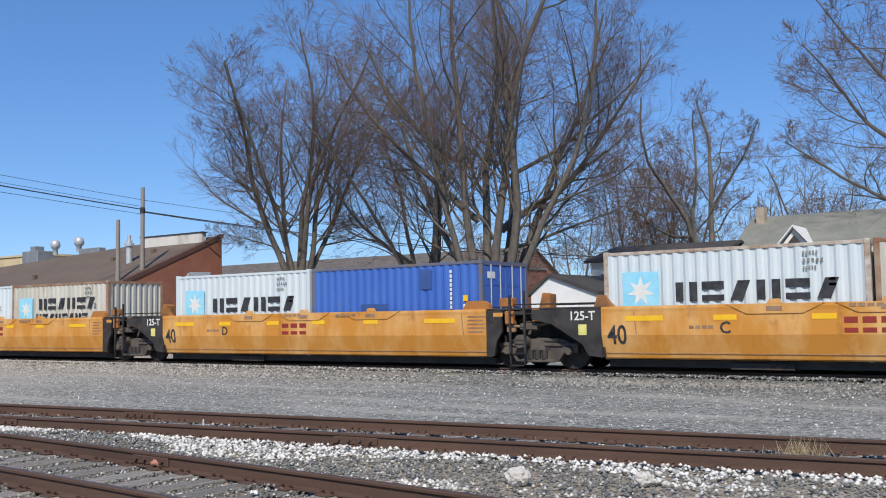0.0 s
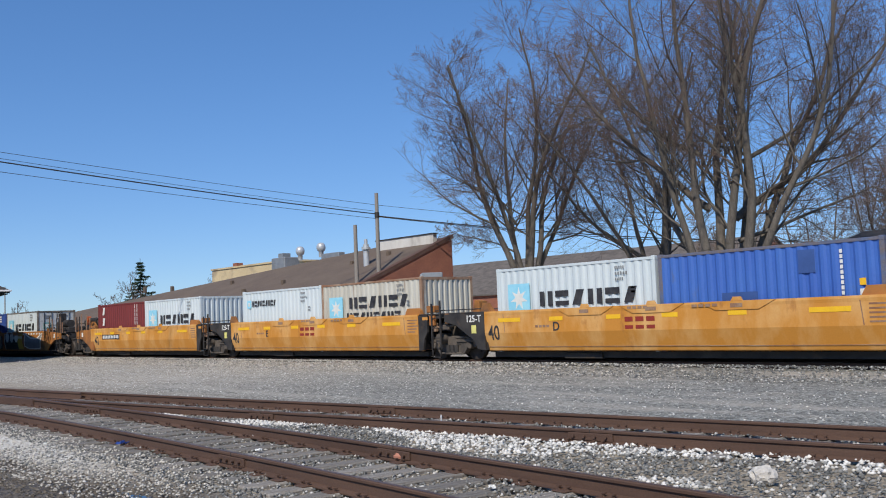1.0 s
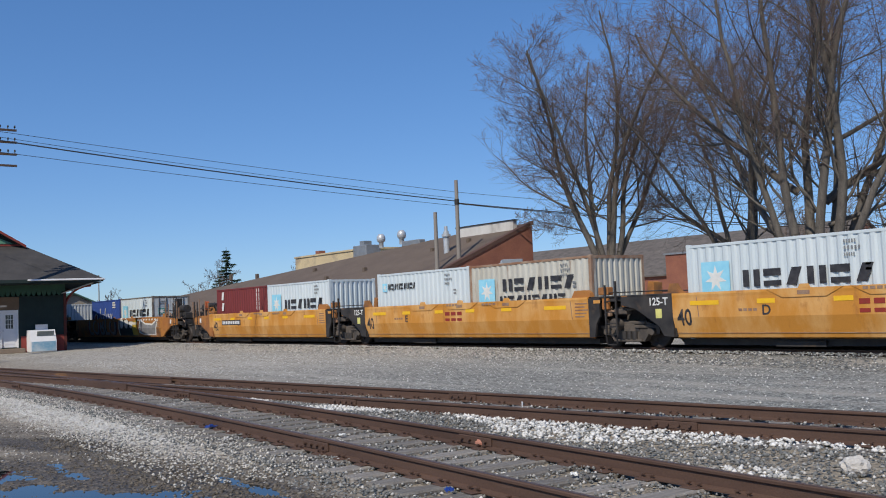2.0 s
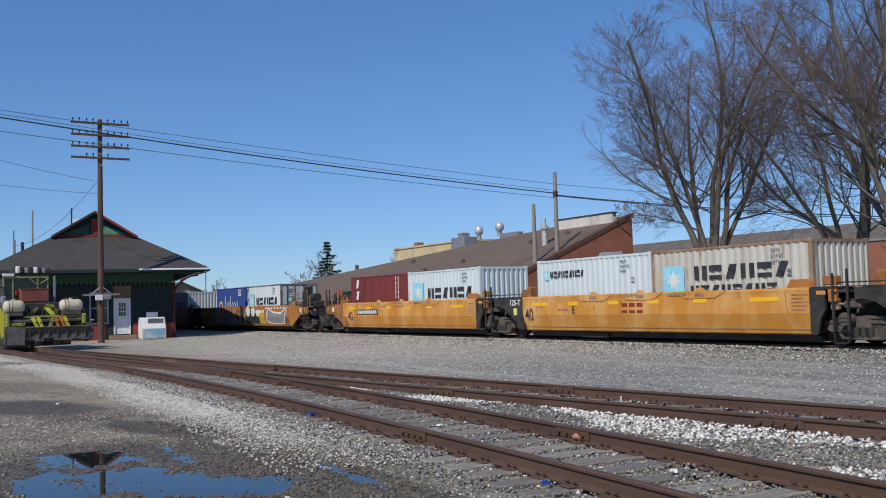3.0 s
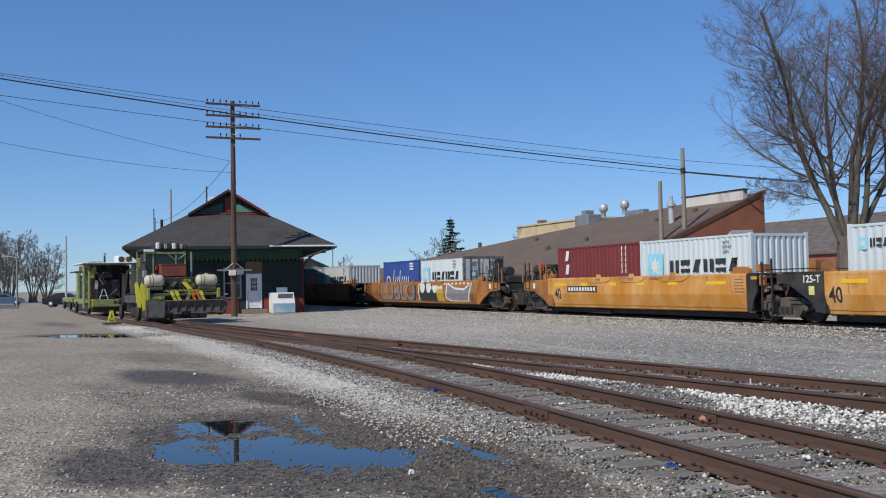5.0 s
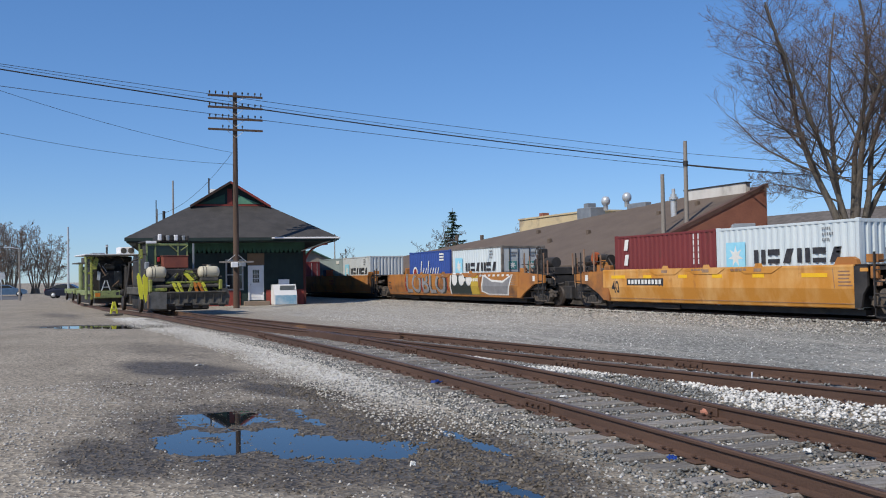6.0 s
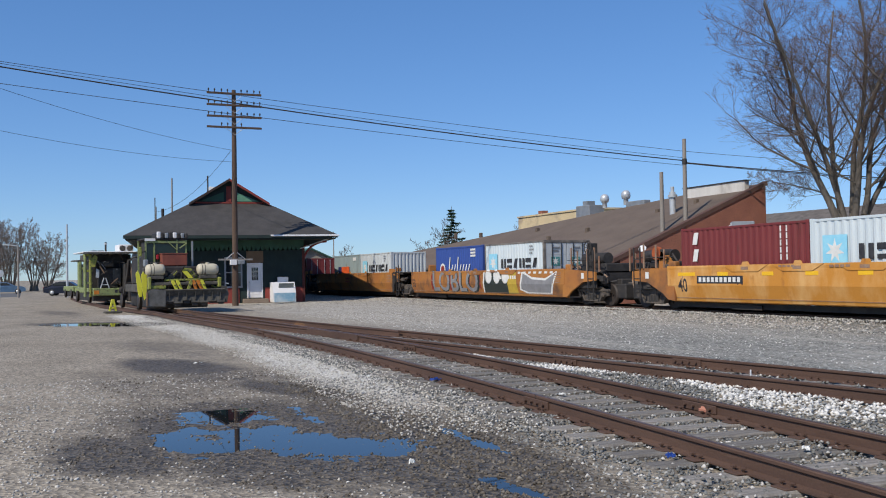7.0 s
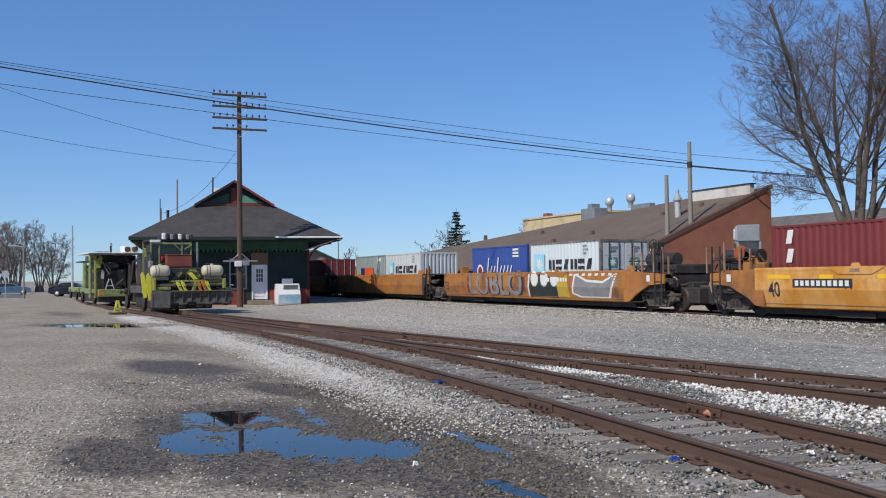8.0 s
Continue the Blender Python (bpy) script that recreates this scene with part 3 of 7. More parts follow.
rail(sw, [(x, outer(x), 0) for x in np.arange(-44, -23.5, 0.5)])
rail(sw, [(x, closure(x), 0) for x in np.arange(-41, -24.2, 0.5)])
part("frog", Shape().plate([(-26.2, track_two(-26.2) - 0.72), (-26.2, track_two(-26.2) - 0.80), (-22.5, track_one(-22.5) + 0.70), (-22.5, track_two(-22.5) - 0.70)], "z", 0.01, 0.168), steel_rail, sw)
part("guard_rail", Shape().sweep(RAIL, [(x, outer(x) - 0.13, 0) for x in np.arange(-27, -23, 0.5)]), steel_rail, sw)
for _x in np.arange(-43.5, -24, 0.6):
    _c = (track_one(_x) + track_two(_x)) / 2
    part("tie", TIE, None, sw, m=pose(_x, _c, -0.02, 0, 0, 2) @ Matrix.Diagonal((1, 1.25, 1, 1)))

main = track("main_track", "main line track on raised stone ballast under the train", lambda x: TRAIN_Y, -170, 60, -62, 14, z=RAIL_Z - 0.17)
# ---- the train ----
TRAIN = []          # (thing, x at the start, z)
WHEELS = []


def on_train(ob, s, z=0.0):
    ob.matrix_basis = pose(s, TRAIN_Y, RAIL_Z + z)
    TRAIN.append((ob, s, z))
    return ob


def container(s, colour, label, end="corrugated", logo="", post=None, length=6.06):
    """A steel box with corrugated walls; origin at its left lower middle."""
    c = on_train(thing("shipping_container", label, "shipping container", group="containers on the train"), s, 0.29)
    m, L, W, H = CONT[colour], length, 1.219, 2.59
    pm = post or m
    n = 21
    per = (L - 0.24) / n
    for sd in (-1, 1):
        prof = []
        for i in range(n):
            x = 0.12 + i * per
            prof += [(x, 0), (x + per * 0.28, 0), (x + per * 0.5, 0.036), (x + per * 0.78, 0.036)]
        prof.append((L - 0.12, 0))
        y = sd * (W - 0.012)
        vs = [(x, y - sd * d, z) for z in (0.16, H - 0.1) for x, d in prof]
        k = len(prof)
        fs = [(i, i + 1, k + i + 1, k + i) if sd < 0 else (i + 1, i, k + i, k + i + 1) for i in range(k - 1)]
        part("side_wall", Shape().add(vs, fs), m, c)
        part("top_rail", Shape().box(0.1, L - 0.1, min(y, y - sd * 0.06), max(y, y - sd * 0.06), H - 0.1, H - 0.02, bev=0.008), pm if post else m, c)
        part("bottom_rail", Shape().box(0.1, L - 0.1, min(y, y - sd * 0.06), max(y, y - sd * 0.06), 0.02, 0.16, bev=0.008), pm, c)
        for x in (0, L):
            a, b = sorted((x, x + (0.12 if x == 0 else -0.12)))
            y0, y1 = sorted((sd * W, sd * (W - 0.12)))
            part("corner_post", Shape().box(a, b, y0, y1, 0.11, H - 0.11, bev=0.01), pm, c)
            for z in (0, H - 0.118):
                part("corner_casting", Shape().box(a - 0.004, b + 0.004, y0 - 0.004, y1 + 0.004, z, z + 0.118, bev=0.012), pm, c)
    part("roof", Shape().box(0.05, L - 0.05, -W + 0.05, W - 0.05, H - 0.06, H - 0.03), m, c)
    part("floor", Shape().box(0.05, L - 0.05, -W + 0.05, W - 0.05, 0.1, 0.16), rubber_dark, c)
    part("end_wall", Shape().box(0.02, 0.06, -W + 0.1, W - 0.1, 0.1, H - 0.08), m, c)
    if end == "doors":
        for sd in (-1, 1):
            y0, y1 = sorted((sd * 0.012, sd * (W - 0.12)))
            s_ = Shape().box(L - 0.06, L - 0.02, y0, y1, 0.16, H - 0.14, bev=0.01)
            for z in (0.75, 1.35, 1.95):
                s_.box(L - 0.03, L - 0.008, y0 + 0.06, y1 - 0.06, z - 0.03, z + 0.03, 0)
            d = part("door", s_, CONT["palegrey"] if logo == "teal" else m, c)
            for f in (0.28, 0.72):
                yy = y0 + (y1 - y0) * f
                part("lock_rod", Shape().tube((L + 0.02, yy, 0.15), (L + 0.02, yy, H - 0.12), 0.02, n=8), galv if colour in ("blue", "red") else rubber_dark, d)
        part("header", Shape().box(L - 0.1, L, -W + 0.12, W - 0.12, H - 0.13, H - 0.02), pm, c)
        if logo == "teal":
            for yy in (-0.62, 0.45):
                part("marking", Shape().box(L - 0.006, L + 0.006, yy - 0.22, yy + 0.22, 1.42, 1.82), mat("teal_marking", (0.08, 0.28, 0.27), None, 4, 0.6, bump=0), c)
                part("emblem", Shape().plate([(yy + (0.2 if i % 2 == 0 else 0.08) * math.sin(math.pi * i / 7), 1.62 + (0.2 if i % 2 == 0 else 0.08) * math.cos(math.pi * i / 7)) for i in range(14)][::-1], "x", L + 0.007, L + 0.010), white_mark, c, "white seven-pointed star")
                for k, w in ((0, 0.34), (1, 0.26)):
                    part("marking", Shape().box(L - 0.006, L + 0.004, yy - 0.1, yy - 0.1 + w, 2.2 - k * 0.14, 2.28 - k * 0.14), grey_mark, c)
        if colour == "blue":
            part("marking", Shape().plate([(-0.95, 2.1), (-0.55, 2.1), (-0.55, 2.28), (-0.95, 2.28)], "x", L - 0.006, L - 0.003), white_mark, c, "plain white panel")
    else:
        ne, prof = 9, []
        pe = (2 * W - 0.24) / ne
        for i in range(ne):
            y = -W + 0.12 + i * pe
            prof += [(y, 0), (y + pe * 0.42, 0), (y + pe * 0.5, 0.045), (y + pe * 0.92, 0.045)]
        prof.append((W - 0.12, 0))
        vs = [(L - 0.01 - d, y, z) for z in (0.16, H - 0.1) for y, d in prof]
        k = len(prof)
        part("end_wall", Shape().add(vs, [(i, i + 1, k + i + 1, k + i) for i in range(k - 1)]), m, c)
        for z in (0.04, H - 0.12):
            part("end_beam", Shape().box(L - 0.07, L - 0.004, -W + 0.1, W - 0.1, z, z + 0.1), pm, c)
    yf = -W + 0.002

    def bar(x0, x1, z0, z1, mm, nm="marking"):
        return part(nm, Shape().box(x0, x1, yf - 0.004, yf, z0, z1), mm, c)

    def star(x, z, r, sq):
        if sq:
            part("emblem", Shape().box(x - sq, x + sq, yf - 0.003, yf, z - sq, z + sq), sky_square, c, "pale blue emblem square")
        pts = [(x + (r if i % 2 == 0 else r * 0.42) * math.sin(math.pi * i / 7), z + (r if i % 2 == 0 else r * 0.42) * math.cos(math.pi * i / 7)) for i in range(14)]
        part("emblem", Shape().plate(pts, "y", yf - 0.008, yf - 0.004), white_mark, c, "white seven-pointed star")

    def wordmark(x, z, w, h, count, mm):
        """A dark row of plain slabs in place of a trade name."""
        step = w / count
        for i in range(count):
            a, e = x + i * step + step * 0.06, step * 0.82
            if i % 3 == 0:
                polys = [[(0, 0), (e * 0.36, 0), (e * 0.36, h), (0, h)], [(e * 0.64, 0), (e, 0), (e, h), (e * 0.64, h)]]
            elif i % 3 == 1:
                polys = [[(0, h * 0.58), (e, h * 0.58), (e, h), (0, h)], [(0, 0), (e, 0), (e, h * 0.3), (0, h * 0.3)]]
            else:
                polys = [[(e * 0.05, 0), (e * 0.6, 0), (e * 0.95, h), (e * 0.4, h)]]
            for poly in polys:
                part("wordmark_bar", Shape().plate([(a + u, z + v) for u, v in poly], "y", yf - 0.004, yf), mm, c)

    def small_marks(x):
        for i, w in enumerate((0.34, 0.46, 0.30)):
            for j in range(5):
                bar(x + j * w / 5, x + (j + 0.55) * w / 5, 2.30 - i * 0.16, 2.385 - i * 0.16, grey_mark)
        for i in range(2):
            bar(x + 0.52, x + 0.66, 1.74 - i * 0.12, 1.80 - i * 0.12, grey_mark)

    if logo in ("star", "teal"):
        star(0.95, 1.62, 0.36, 0.46)
        wordmark(1.78, 1.36, 3.75, 0.44, 6, black_mark)
        small_marks(4.7)
    elif logo == "starland":
        star(0.95, 1.62, 0.34, 0.44)
        wordmark(1.78, 1.60, 3.6, 0.42, 6, black_mark)
        wordmark(1.62, 1.22, 3.3, 0.22, 8, black_mark)
        small_marks(4.7)
    elif logo == "line":
        star(0.55, 2.02, 0.13, 0.17)
        wordmark(0.78, 1.92, 1.95, 0.24, 9, black_mark)
        small_marks(4.6)
    elif logo == "column":
        for k, z in enumerate((2.0, 1.42)):
            part("lettering_block", Shape().plate([(0.62, z), (0.86, z), (0.96, z + 0.42), (0.72, z + 0.42)], "y", yf - 0.004, yf), white_mark, c)
        for x in (4.86, 5.12):
            for i in range(5):
                bar(x, x + 0.06, 1.4 + i * 0.22, 1.58 + i * 0.22, white_mark)
    elif logo == "blue":
        for i in range(9):
            bar(5.02, 5.09, 1.3 + i * 0.12, 1.39 + i * 0.12, white_mark)
        bar(5.45, 5.6, 1.5, 1.66, stripe)
        bar(5.45, 5.62, 1.28, 1.42, white_mark)
        patch = mat("blue_grey_patch", (0.045, 0.10, 0.30), None, 3, 0.6, bump=0)
        bar(4.0, 4.42, 1.85, 2.4, patch, "repair_patch")
        bar(1.9, 2.9, 1.2, 1.48, patch, "repair_patch")
    elif logo == "script":
        part("emblem", Shape().lathe([(0.36, 0), (0.36, 0.004)], 20, tf=Matrix.Translation((0.95, yf - 0.004, 1.35)) @ pose(0, 0, 0, 90)), white_mark, c, "white disc emblem")
        part("emblem", Shape().lathe([(0.24, 0), (0.24, 0.004)], 20, tf=Matrix.Translation((0.95, yf - 0.008, 1.35)) @ pose(0, 0, 0, 90)), red_mark, c, "red disc emblem")
        for i in range(8):
            x = 1.75 + i * 0.36
            h = 0.75 if i in (0, 3) else 0.34
            part("script_stroke", Shape().plate([(x, 1.28), (x + 0.11, 1.28), (x + 0.27, 1.28 + h), (x + 0.16, 1.28 + h)], "y", yf - 0.004, yf), white_mark, c)
        for i in range(3):
            bar(4.6, 5.2, 2.0 + i * 0.16, 2.1 + i * 0.16, white_mark)
    elif logo == "orange":
        bar(1.0, 1.75, 1.15, 1.75, mat("navy_panel", (0.02, 0.03, 0.12), None, 4, 0.6, bump=0))
        bar(1.8, 3.6, 1.15, 1.75, mat("orange_panel", (0.75, 0.12, 0.03), None, 4, 0.6, bump=0))
        bar(4.5, 5.2, 2.15, 2.38, white_mark)
    return c


def truck(s, label):
    """Three-piece freight truck: two cast side frames, bolster, two rolling wheelsets."""
    t = on_train(thing("rail_truck", label, "rail truck", group="trucks under the train"), s)
    for sd in (-1, 1):
        y = sd * 1.0
        poly = [(-1.12, 0.62), (-1.12, 0.42), (-0.72, 0.42), (-0.55, 0.20), (0.55, 0.20), (0.72, 0.42), (1.12, 0.42), (1.12, 0.62), (0.62, 0.78), (-0.62, 0.78)]
        f = Shape().plate(poly, "y", y - 0.03, y + 0.03)
        f.box(-1.15, 1.15, y - 0.08, y + 0.08, 0.58, 0.68, bev=0.02).box(-0.62, 0.62, y - 0.09, y + 0.09, 0.70, 0.80, bev=0.02)
        f.box(-0.5, 0.5, y - 0.12, y + 0.12, 0.18, 0.26, bev=0.02)
        for a in (-1, 1):
            f.plate([(a * 0.50, 0.2), (a * 0.60, 0.2), (a * 0.86, 0.55), (a * 0.76, 0.6)] if a > 0 else [(a * 0.76, 0.6), (a * 0.86, 0.55), (a * 0.60, 0.2), (a * 0.50, 0.2)], "y", y - 0.1, y + 0.1)
        fr = part("side_frame", f, truck_iron, t)
        for k in range(-1, 2):
            part("spring", Shape().tube((k * 0.2, y + sd * 0.06, 0.26), (k * 0.2, y + sd * 0.06, 0.50), 0.085, n=10), black_paint, fr)
        # no opening is cut: a black box paints the window's shade
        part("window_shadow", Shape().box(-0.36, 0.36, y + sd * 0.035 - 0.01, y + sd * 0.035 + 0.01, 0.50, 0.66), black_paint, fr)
        for a in (-0.89, 0.89):
            part("axle_cap", Shape().tube((a, y - sd * 0.02, 0.48), (a, y + sd * 0.13, 0.48), 0.12, 0.10, n=12), truck_iron, fr)
    part("bolster", Shape().box(-0.22, 0.22, -1.1, 1.1, 0.46, 0.74, bev=0.04), truck_iron, t)
    for a in (-0.89, 0.89):
        w = Shape().tube((0, -0.95, 0), (0, 0.95, 0), 0.075, n=10)
        for sd in (-1, 1):
            w.lathe([(0.15, -0.05), (0.40, -0.03), (0.46, -0.065), (0.46, 0.06), (0.485, 0.085), (0.40, 0.085), (0.15, 0.06)], 28, tf=Matrix.Translation((0, sd * 0.75, 0)) @ pose(0, 0, 0, sd * 90, 0, 0))
        for k in range(3):
            w.tube((0.25 * math.cos(k * 2.1), -0.83, 0.25 * math.sin(k * 2.1)), (0.25 * math.cos(k * 2.1), -0.80, 0.25 * math.sin(k * 2.1)), 0.05, n=8)
        WHEELS.append((part("wheelset", w, wheel_steel, t, m=pose(a, 0, 0.46)), a))
    return t


PROF = [(-1.45, 1.56), (-1.46, 1.50), (-1.45, 1.42), (-1.45, 0.88), (-1.30, 0.34), (-1.20, 0.30), (-1.20, 0.36), (-1.25, 0.40), (-1.385, 0.9), (-1.385, 1.56)]


def sill_lettering(word, material, side, xc, zc, hx, hz, lift):
    """Painted lettering that lies on the sill and follows its bend."""
    me = LETTERS[word].copy()
    me.transform(Matrix.Translation((xc, 0, zc)) @ Matrix.Rotation(radians(90), 4, "X") @ Matrix.Diagonal((hx, hz, 1, 1)))
    bm = bmesh.new()
    bm.from_mesh(me)
    bmesh.ops.delete(bm, geom=[f for f in bm.faces if f.normal.y > -0.5 or f.calc_area() < 1e-7], context="FACES")
    bmesh.ops.bisect_plane(bm, geom=bm.verts[:] + bm.edges[:] + bm.faces[:], plane_co=(0, 0, 0.88), plane_no=(0, 0, 1))
    for v in bm.verts:
        v.co.y = (-1.45 if v.co.z >= 0.879 else -1.45 + 0.15 * (0.88 - v.co.z) / 0.54) - lift
    bm.to_mesh(me)
    bm.free()
    me.materials.clear()
    me.materials.append(material)
    return part("lettering", me, None, side)


def well_unit(s, L, yel, label, x0, x1, letter_="", plate_l=True, plate_r=True, size="40", word=True, marks=False, graffiti=False):
    """One well of an articulated car, from truck centre to truck centre."""
    u = on_train(thing("well_car", label, "railroad car", group="articulated well cars"), s)
    for sd in (-1, 1):
        pr = PROF if sd < 0 else [(-y, z) for y, z in PROF][::-1]
        k = len(pr)
        vs = [(x, y, z) for x in (x0, x1) for y, z in pr]
        sh = Shape().add(vs, [(j, (j + 1) % k, k + (j + 1) % k, k + j) for j in range(k)] + [tuple(range(k - 1, -1, -1)), tuple(range(k, 2 * k))])
        side = part("side_sill", sh, yel, u)
        if sd < 0:
            # pressed pockets and hinged guides along the top
            for cx, wd in ((0.32, 2.1), (0.5, 2.1), (0.70, 2.1)):
                c = x0 + (x1 - x0) * cx
                part("side_pocket", Shape().plate([(c - wd / 2, 1.555), (c - wd / 2 + 0.45, 1.34), (c + wd / 2 - 0.45, 1.34), (c + wd / 2, 1.555)], "y", -1.475, -1.452), yel, side)
                part("cone_pocket", Shape().plate([(c - 0.16, 1.56), (c + 0.16, 1.56), (c + 0.10, 1.66), (c - 0.10, 1.66)], "y", -1.46, -1.40), yel, side)
                part("latch_plate", Shape().box(c - 0.17, c + 0.17, -1.482, -1.476, 1.40, 1.5), rust_post, side)
            for fx, wd in () if size == "53" else ((0.085, 0.95), (0.235, 0.52), (0.40, 0.5), (0.545, 0.5), (0.70, 0.52), (0.885, 1.0)):
                c = x0 + (x1 - x0) * fx
                part("reflector", Shape().box(c - wd / 2, c + wd / 2, -1.458, -1.4515, 1.21, 1.33), stripe, side)
            for fx in (0.065, 0.94):
                c = x0 + (x1 - x0) * fx
                part("seam", Shape().plate([(c - 0.012, 1.50), (c + 0.05, 0.89), (c + 0.075, 0.89), (c + 0.012, 1.50)], "y", -1.455, -1.4515), rust_post, side)
            part("weld_line", Shape().box(x0, x1, -1.345, -1.322, 0.44, 0.455), rust_post, side)
            for fx in (0.94,):
                c = x0 + (x1 - x0) * fx + 0.5
                for i in range(5):
                    part("stencil_bar", Shape().box(c - 0.3, c + random.uniform(0.1, 0.3), -1.456, -1.4515, 0.95 + i * 0.1, 0.99 + i * 0.1), rust_post, side)
            for fx, zz, wd in ((0.17, 1.02, 0.6), (0.6, 1.44, 0.8), (0.44, 1.46, 0.7)):
                c = x0 + (x1 - x0) * fx
                for i in range(4):
                    part("stencil_bar", Shape().box(c + i * wd / 4, c + (i + 0.75) * wd / 4, -1.484 if zz > 1.3 else -1.456, -1.478 if zz > 1.3 else -1.4515, zz, zz + 0.07), rust_post, side)
            if size:
                sill_lettering(size, black_mark, side, x0 + (0.85 if marks else 0.40), 0.86, 0.36, 0.46, 0.004)
            if letter_:
                letter(letter_, black_mark, side, x0 + (x1 - x0) * (0.235 if not marks else 0.30), -1.456, 1.03, 0.26)
            if word:
                c = x0 + (x1 - x0) * 0.47
                for i in range(3):
                    a = c + i * 0.36 - 0.54
                    part("wordmark_bar", Shape().box(a + 0.03, a + 0.30, -1.457, -1.4515, 1.12, 1.25).box(a + 0.03, a + 0.30, -1.457, -1.4515, 0.92, 1.02), red_mark, side)
            if marks:
                c = x0 + (x1 - x0) * 0.13
                part("number_panel", Shape().box(c, c + 2.3, -1.456, -1.4515, 0.95, 1.21), black_mark, side, "black panel with plain white number bars")
                for i in range(10):
                    part("number_bar", Shape().box(c + 0.1 + i * 0.215, c + 0.24 + i * 0.215, -1.462, -1.457, 1.0, 1.16), white_mark, side)
            if graffiti:
                g1, g2 = mat("grey_spray", (0.20, 0.20, 0.21), (0.27, 0.27, 0.28), 2, 0.7, bump=0), mat("green_black_spray", (0.03, 0.04, 0.035), None, 2, 0.7, bump=0)
                def decal(poly, mm, lift):
                    # paint that follows the sill over its bend
                    for keep in (1, -1):
                        out = []
                        for (xa, za), (xb, zb) in zip(poly, poly[1:] + poly[:1]):
                            ina, inb = (za - 0.88) * keep >= 0, (zb - 0.88) * keep >= 0
                            if ina:
                                out.append((xa, za))
                            if ina != inb:
                                k = (0.88 - za) / (zb - za)
                                out.append((xa + (xb - xa) * k, 0.88))
                        if len(out) > 2:
                            yy = lambda z: -1.45 if z >= 0.88 else -1.45 + 0.15 * (0.88 - z) / 0.54
                            n_ = len(out)
                            vs = [(x, yy(z) - lift, z) for x, z in out] + [(x, yy(z) - 0.001, z) for x, z in out]
                            part("spray_paint", Shape().add(vs, [tuple(range(n_))] + [(j, n_ + j, n_ + (j + 1) % n_, (j + 1) % n_) for j in range(n_)]), mm, side)

                g3 = mat("yellow_spray", (0.55, 0.38, 0.05), None, 3, 0.7, bump=0)
                sill_lettering("LOBLO", g2, side, x0 + 6.28, 0.94, 1.42, 1.18, 0.004)
                sill_lettering("LOBLO", g1, side, x0 + 6.2, 0.96, 1.36, 1.10, 0.008)
                a = x0 + 9.9
                decal([(a - 0.1, 0.42), (a + 3.1, 0.40), (a + 3.2, 1.53), (a + 0.1, 1.53)], g2, 0.003)
                decal([(a - 0.22, 0.42), (a - 0.1, 0.42), (a + 0.1, 1.53), (a - 0.05, 1.53)], white_mark, 0.005)
                for i in range(6):
                    decal([(x0 + 3.0 + i * 1.25, 0.5 + 0.2 * (i % 2)), (x0 + 3.25 + i * 1.25, 0.55), (x0 + 3.2 + i * 1.25, 1.45), (x0 + 3.05 + i * 1.25, 1.3)], red_mark, 0.0025)
                for i in range(3):
                    part("spray_paint", Shape().lathe([(0.30, 0), (0.36, 0), (0.36, 0.004), (0.30, 0.004)], 16, tf=Matrix.Translation((a + 0.5 + i * 0.9, -1.4545, 1.24)) @ pose(0, 0, 0, 90)), white_mark, side)
                decal([(a + 2.5, 0.42), (a + 3.5, 0.42), (a + 3.4, 1.5), (a + 2.6, 1.5)], g3, 0.007)
                decal([(a + 3.7, 0.6), (a + 4.5, 0.42), (a + 6.6, 0.42), (a + 7.3, 1.5), (a + 6.2, 1.15), (a + 5.0, 1.2), (a + 4.0, 1.5)], white_mark, 0.003)
                decal([(a + 3.85, 0.65), (a + 4.5, 0.5), (a + 6.5, 0.5), (a + 7.1, 1.38), (a + 6.2, 1.05), (a + 5.0, 1.1), (a + 4.1, 1.38)], g1, 0.005)
                for i in range(7):
                    decal([(a + 3.6 + i * 0.5, 1.36), (a + 3.85 + i * 0.5, 1.36), (a + 3.9 + i * 0.5, 1.46), (a + 3.65 + i * 0.5, 1.46)], white_mark, 0.006)
                for i in range(10):
                    part("number_bar", Shape().box(a + 1.3 + i * 0.22, a + 1.44 + i * 0.22, -1.464, -1.459, 1.12, 1.28), white_mark, side)
        else:
            part("top_flange", Shape().box(x0, x1, 1.38, 1.46, 1.5, 1.56), yel, u)
    part("well_floor", Shape().box(x0, x1, -1.02, 1.02, 0.11, 0.29).box(x0, x1, -1.22, 1.22, 0.27, 0.285), black_paint, u)
    part("cross_bearer", Shape().box(x0 + 3, x0 + 4.4, -1.1, 1.1, 0.09, 0.24), black_paint, u)
    for xa, sg in ((x0, -1), (x1, 1)):
        part("bulkhead", Shape().box(xa - 0.05, xa + 0.05, -1.37, 1.37, 0.35, 1.5), black_paint, u)
    y0, y1 = -1.44, -1.36
    if plate_l:
        # black end casting over the truck with painted number and consolidated stencil
        pl = Shape().plate([(x0, 1.52), (0.05, 1.52), (0.05, 1.28), (0.60, 1.16), (1.45, 0.66), (1.62, 0.38), (x0, 0.34)][::-1], "y", y0, y1)
        e = part("end_plate", pl, black_paint, u)
        letter("125-T", white_mark, e, x0 - 0.52, y0 - 0.004, 1.34, 0.22, 0.95)
        part("stencil_plate", Shape().box(x0 - 0.62, x0 - 0.40, y0 - 0.006, y0 - 0.001, 0.88, 1.14), mat("pale_yellow_plate", (0.72, 0.68, 0.22), None, 5, 0.6, bump=0), e)
